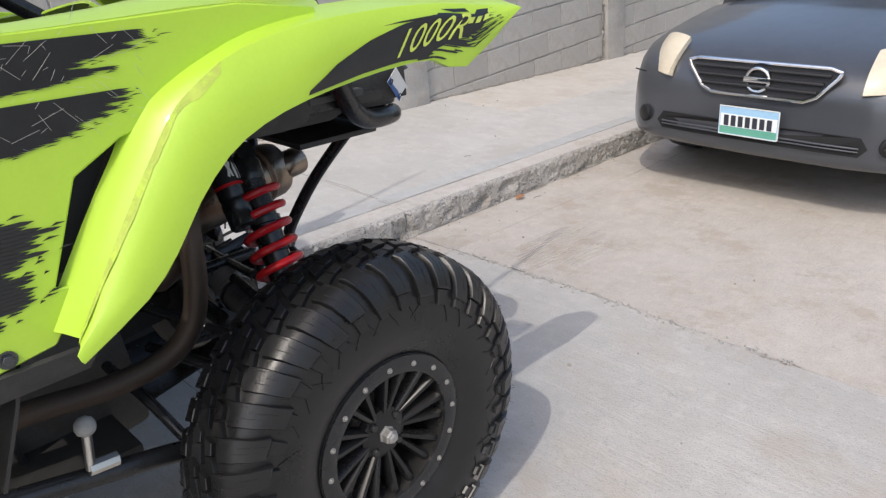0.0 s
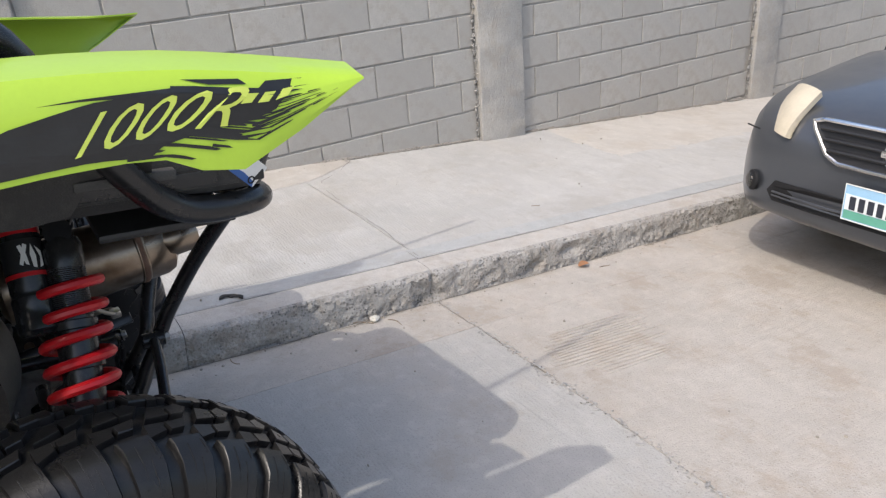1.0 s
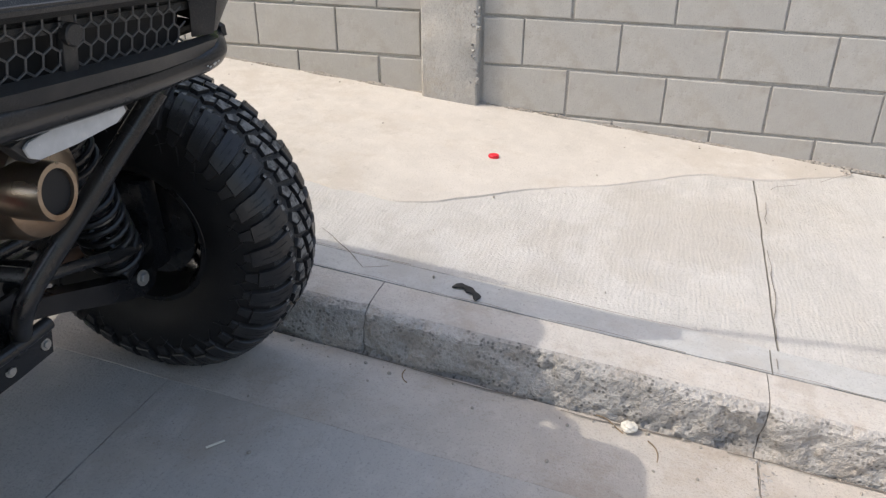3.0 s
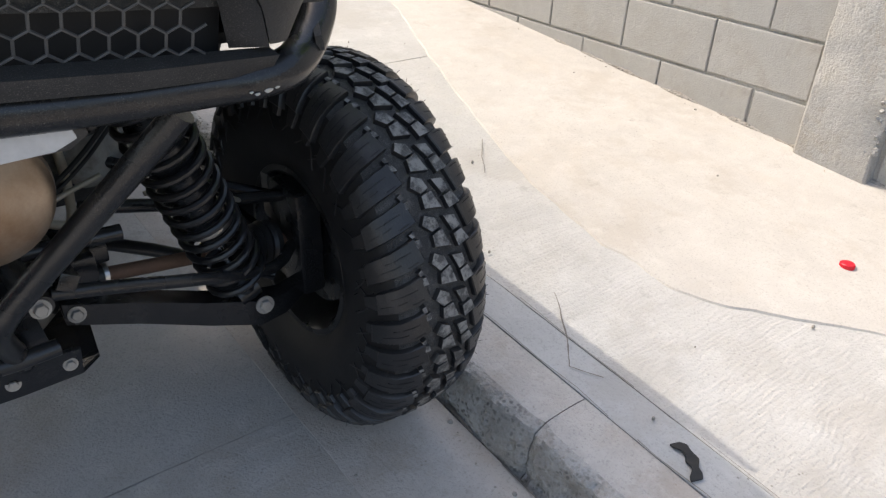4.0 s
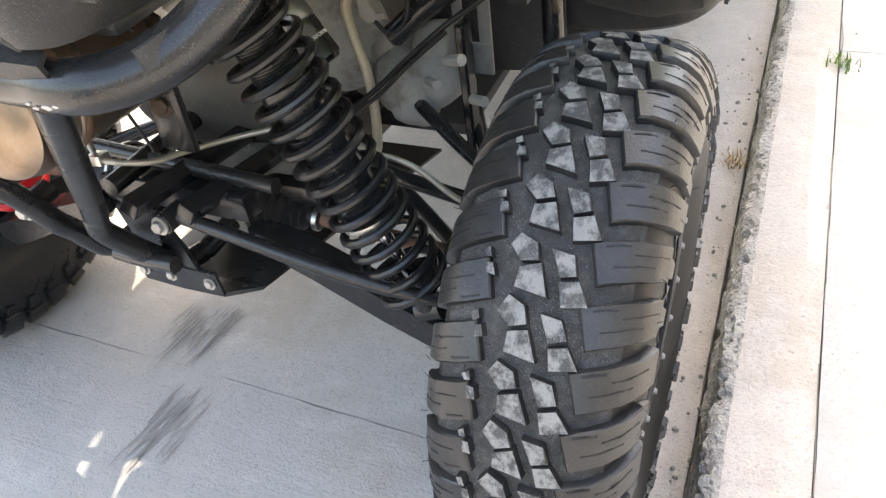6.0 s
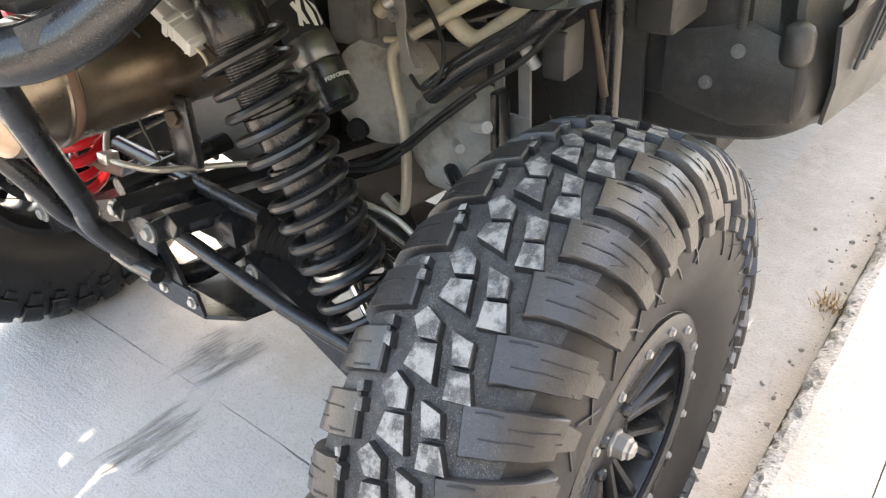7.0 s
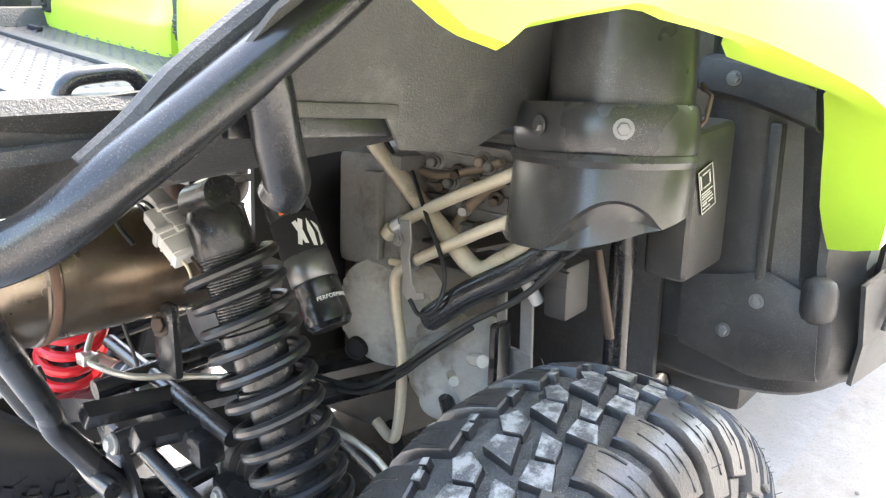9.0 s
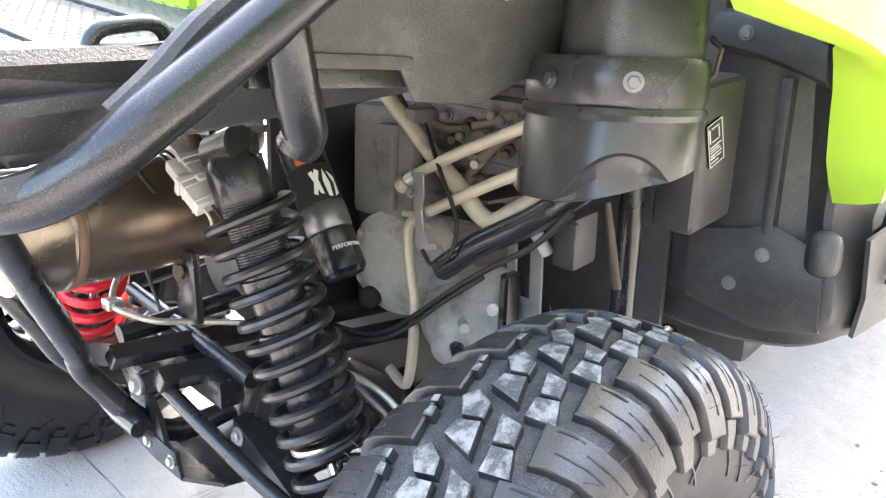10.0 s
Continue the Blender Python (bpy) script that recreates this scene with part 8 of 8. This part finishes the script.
# sticker on the road-side corner of the tail
sx, sy = Vector((-0.030, 0.061, -0.060)).normalized(), Vector((0.0, 0.026, 0.030)).normalized()
sz = sx.cross(sy).normalized()
sy = sz.cross(sx)
STICK = Matrix.Translation((0.4345, 0.342, 1.052)) @ Matrix((sx, sy, sz)).transposed().to_4x4()
stk = part("sticker", plate([(-0.043, -0.021), (0.043, -0.021), (0.045, -0.018), (0.045, 0.018), (0.043, 0.021), (-0.043, 0.021)], 0.001, STICK), WHITE, buggy, "white and blue sticker")
part("sticker_band", plate([(-0.043, -0.0212), (0.043, -0.0212), (0.038, -0.012), (0.010, -0.009), (-0.020, -0.012), (-0.043, -0.006)], 0.001, STICK @ Matrix.Translation((0, 0, 0.0006))), BLUE, stk, "blue band")
for u in (-0.030, 0.032):
    part("sticker_ring", lathe([(0.0045, 0.0), (0.0070, 0.0), (0.0070, 0.0014), (0.0045, 0.0014)], 18, True), DARK, stk, "", True, STICK @ Matrix.Translation((u, -0.012, 0.0008)))

# outside mirror on the kerb side
arm = tube_part("mirror_arm", [(-0.575, -1.62, 1.40), (-0.66, -1.60, 1.42), (-0.715, -1.56, 1.43)], 0.011, SATIN, buggy, "black mirror arm", 10, None, 3)
shell = plate([(0.098 * math.copysign(abs(math.cos(a)) ** 0.75, math.cos(a)), 0.082 * math.copysign(abs(math.sin(a)) ** 0.75, math.sin(a))) for a in [2 * math.pi * k / 28 for k in range(28)]], 0.045, Matrix.Translation((-0.772, -1.575, 1.440)) @ pose(0, 0, 0, -90, 35, 0), 0.014, 3)
mirror = part("side_mirror", shell, PLASTIC, buggy, "black outside mirror")
part("mirror_glass", plate([(0.086 * math.cos(a), 0.070 * math.sin(a)) for a in [2 * math.pi * k / 28 for k in range(28)]], 0.003, Matrix.Translation((-0.772, -1.531, 1.440)) @ pose(0, 0, 0, -90, 35, 0)), CHROME, mirror, "mirror glass")
SEAT = TAIL
# gearbox casing between the rear springs
gear = part("gearbox", sheet([[(-0.07, -0.03, 0.80), (0.06, -0.02, 0.81), (0.20, -0.04, 0.79)], [(-0.09, 0.0, 0.72), (0.06, 0.03, 0.72), (0.22, 0.0, 0.71)], [(-0.08, -0.01, 0.62), (0.06, 0.02, 0.61), (0.21, -0.01, 0.61)], [(-0.06, -0.06, 0.54), (0.06, -0.05, 0.53), (0.19, -0.06, 0.54)]], 0.05, 4), ENGINE_DARK, buggy, "dark dusty gearbox casing")
for x, z in ((-0.03, 0.77), (0.16, 0.76), (-0.02, 0.58), (0.15, 0.58)):
    bolt_at(gear, (x, -0.005, z), (0, 1, 0), 0.008, 0.007, DULL)

# ---- litter and small growth ----
def litter(name, bm, mat, place, label, category, m=None, smooth=True):
    ob = link(name, bm, mat, None, smooth, "", SLOPE @ Matrix.Translation(place) @ (m or Matrix.Identity(4)))
    return tagged(ob, label, category)


CAPRED = material("red_cap_plastic", (0.72, 0.012, 0.03), 0.4, 0, 0.06, 30, 200, 0.05, 0.0004)
PAPER = material("crumpled_paper", (0.66, 0.63, 0.55), 0.8, 0, 0.1, 40, 200, 0.2, 0.001)
DRYLEAF = material("dry_leaf", (0.30, 0.15, 0.075), 0.8, 0, 0.25, 40, 160, 0.3, 0.001)
TWIG = material("dry_twig", (0.20, 0.145, 0.09), 0.85, 0, 0.25, 40, 160, 0.3, 0.001)
WEED = material("weed_green", (0.13, 0.21, 0.035), 0.65, 0, 0.25, 40, 160, 0.1, 0.0005)
STRAW = material("dry_grass", (0.40, 0.27, 0.12), 0.85, 0, 0.25, 40, 160, 0.1, 0.0005)
TAR = material("torn_rubber_scrap", (0.02, 0.02, 0.02), 0.6, 0, 0.25, 40, 160, 0.3, 0.001)
PEBBLE = concrete("pebble_stone", (0.30, 0.28, 0.25), (0.42, 0.39, 0.34), (0.25, 0.2, 0.15), (1, 1, 1), 120, 9.0, 0.6, 0.002, 0.0, True)

cap = lathe([(0.0, 0.010), (0.013, 0.010), (0.0145, 0.0085), (0.015, 0.0), (0.0, 0.0)], 28)
for k in range(28):
    a = 2 * math.pi * k / 28
    add(cap, rod((0.0150 * math.cos(a), 0.0150 * math.sin(a), 0.0005), (0.0147 * math.cos(a), 0.0147 * math.sin(a), 0.0082), 0.0007, 4))
for v in cap.verts:
    v.co *= 1.35
litter("bottle_cap", cap, CAPRED, (-2.009, 0.533, 0.125), "small red plastic bottle cap on the pavement", "bottle cap", pose(0, 0, 0, 6, -4, 20))
scrap = sheet([[(-0.045 + 0.0113 * i, (0.011 + 0.004 * math.sin(1.9 * i)) * s + 0.012 * math.sin(0.5 * i), 0.004 + 0.004 * abs(math.sin(0.8 * i))) for i in range(9)] for s in (-1, 0, 1)], 0.004, 2)
litter("rubber_scrap", scrap, TAR, (-1.043, 0.693, 0.1165), "curled black rubber scrap lying on the pavement", "rubber scrap", pose(0, 0, 0, 0, 0, 70))
ball = bmesh.new()
bmesh.ops.create_icosphere(ball, subdivisions=3, radius=0.019)
for v in ball.verts:
    n = noise.noise(v.co * 90)
    v.co *= 1 + 0.38 * n
    v.co.z = max(-0.012, v.co.z * 0.62)
litter("crumpled_paper", ball, PAPER, (-0.806, 1.188, -0.004), "crumpled scrap of white paper in the gutter", "paper", pose(0, 0, 0, 0, 0, 30), False)
leaf = sheet([[(0.055 * t, w * 0.022 * math.sin(math.pi * min(1, 0.08 + t)) ** 0.7, 0.004 + 0.012 * abs(w) * math.sin(3 * t) + 0.006 * t) for t in np.linspace(0, 1, 8)] for w in (-1, -0.4, 0, 0.4, 1)], 0.0008, 1)
litter("dry_leaf", leaf, DRYLEAF, (-0.785, 2.245, -0.012), "curled rust-brown dry leaf against the kerb", "leaf", pose(0, 0, 0, 0, 0, 75))
litter("white_stick", rod((0, 0, 0), (0.043, 0.005, 0.001), 0.0028, 8), PAPER, (-0.400, 0.315, 0.0), "short white stick on the road", "stick", pose(0, 0, 0, 0, 0, -42))
for k, (x, y, a, L_) in enumerate(((-0.765, 1.235, 20, 0.07), (-0.80, 1.10, 75, 0.08), (-0.70, 2.33, 110, 0.06), (-0.79, 0.60, 30, 0.05), (-1.25, 2.36, 60, 0.05), (-1.12, -0.35, 15, 0.05))):
    z = -0.013 if x > -0.82 else 0.121
    x -= 0.02 if x > -0.82 else 0.05
    pts = [(L_ * t, 0.012 * math.sin(3 * t + k), 0.002 * math.sin(5 * t)) for t in np.linspace(0, 1, 6)]
    litter("twig", tube(pts, 0.0016, 6), TWIG, (x, y, z), "thin brown dry twig on the concrete", "twig", pose(0, 0, 0, 0, 0, a))


def tuft(name, place, n, height, spread, mat, label, seed):
    r = random.Random(seed)
    bm = bmesh.new()
    for k in range(n):
        a, l = r.uniform(0, 6.28), height * r.uniform(0.5, 1.0)
        lean = r.uniform(0.3, 1.1)
        x, y = r.gauss(0, spread * 0.4), r.gauss(0, spread * 0.4)
        w = r.uniform(0.0012, 0.0030)
        prev = None
        for t in (0, 0.35, 0.7, 1.0):
            c = Vector((x + math.cos(a) * lean * l * t * t, y + math.sin(a) * lean * l * t * t, l * t * (1 - 0.3 * t * lean)))
            side = Vector((-math.sin(a), math.cos(a), 0)) * w * (1 - 0.85 * t)
            cur = (bm.verts.new(c - side), bm.verts.new(c + side))
            if prev:
                bm.faces.new((prev[0], prev[1], cur[1], cur[0]))
            prev = cur
    return litter(name, bm, mat, place, label, "weed", None, False)


tuft("weed", (-1.010, -1.195, 0.113), 46, 0.045, 0.04, WEED, "small green weed growing in the kerb seam", 4)
tuft("grass_tuft", (-0.800, -0.905, -0.018), 60, 0.030, 0.05, STRAW, "dry brown grass tuft in the gutter", 6)
tuft("grass_tuft", (-2.59, 0.20, 0.123), 26, 0.03, 0.05, STRAW, "dry brown grass tuft at the foot of the wall", 9)
# grit: loose stones in the gutter, on the road and along the wall
r = random.Random(21)
grit = bmesh.new()
for k in range(620):
    zone = r.random()
    if zone < 0.45:
        x, y, z = -0.808 + abs(r.gauss(0, 0.05)), r.uniform(-1.6, 3.4), 0.001
    elif zone < 0.62:
        x, y, z = r.uniform(-0.75, 2.0), r.uniform(-1.2, 3.2), 0.001
    elif zone < 0.88:
        x, y, z = -2.525 + abs(r.gauss(0, 0.035)), r.uniform(-2.0, 6.0), 0.1505
    else:
        x, y, z = r.uniform(-2.45, -0.98), r.uniform(-1.6, 4.0), 0.1475
    s = 0.0016 + 0.0065 * r.random() ** 3.2
    x, y, z = lie(((x + 0.004) / 0.968, y - 0.024, z))
    bmesh.ops.create_icosphere(grit, subdivisions=1, radius=s, matrix=Matrix.Translation((x, y, z + 0.2 * s)) @ pose(0, 0, 0, r.random() * 360, r.random() * 360, 0) @ Matrix.Diagonal((1, r.uniform(0.6, 1.2), r.uniform(0.5, 0.9), 1)))
ob = link("grit", grit, PEBBLE, None, False, "", SLOPE)
tagged(ob, "scattered grit and small stones on the concrete", "grit", "", "stuff")
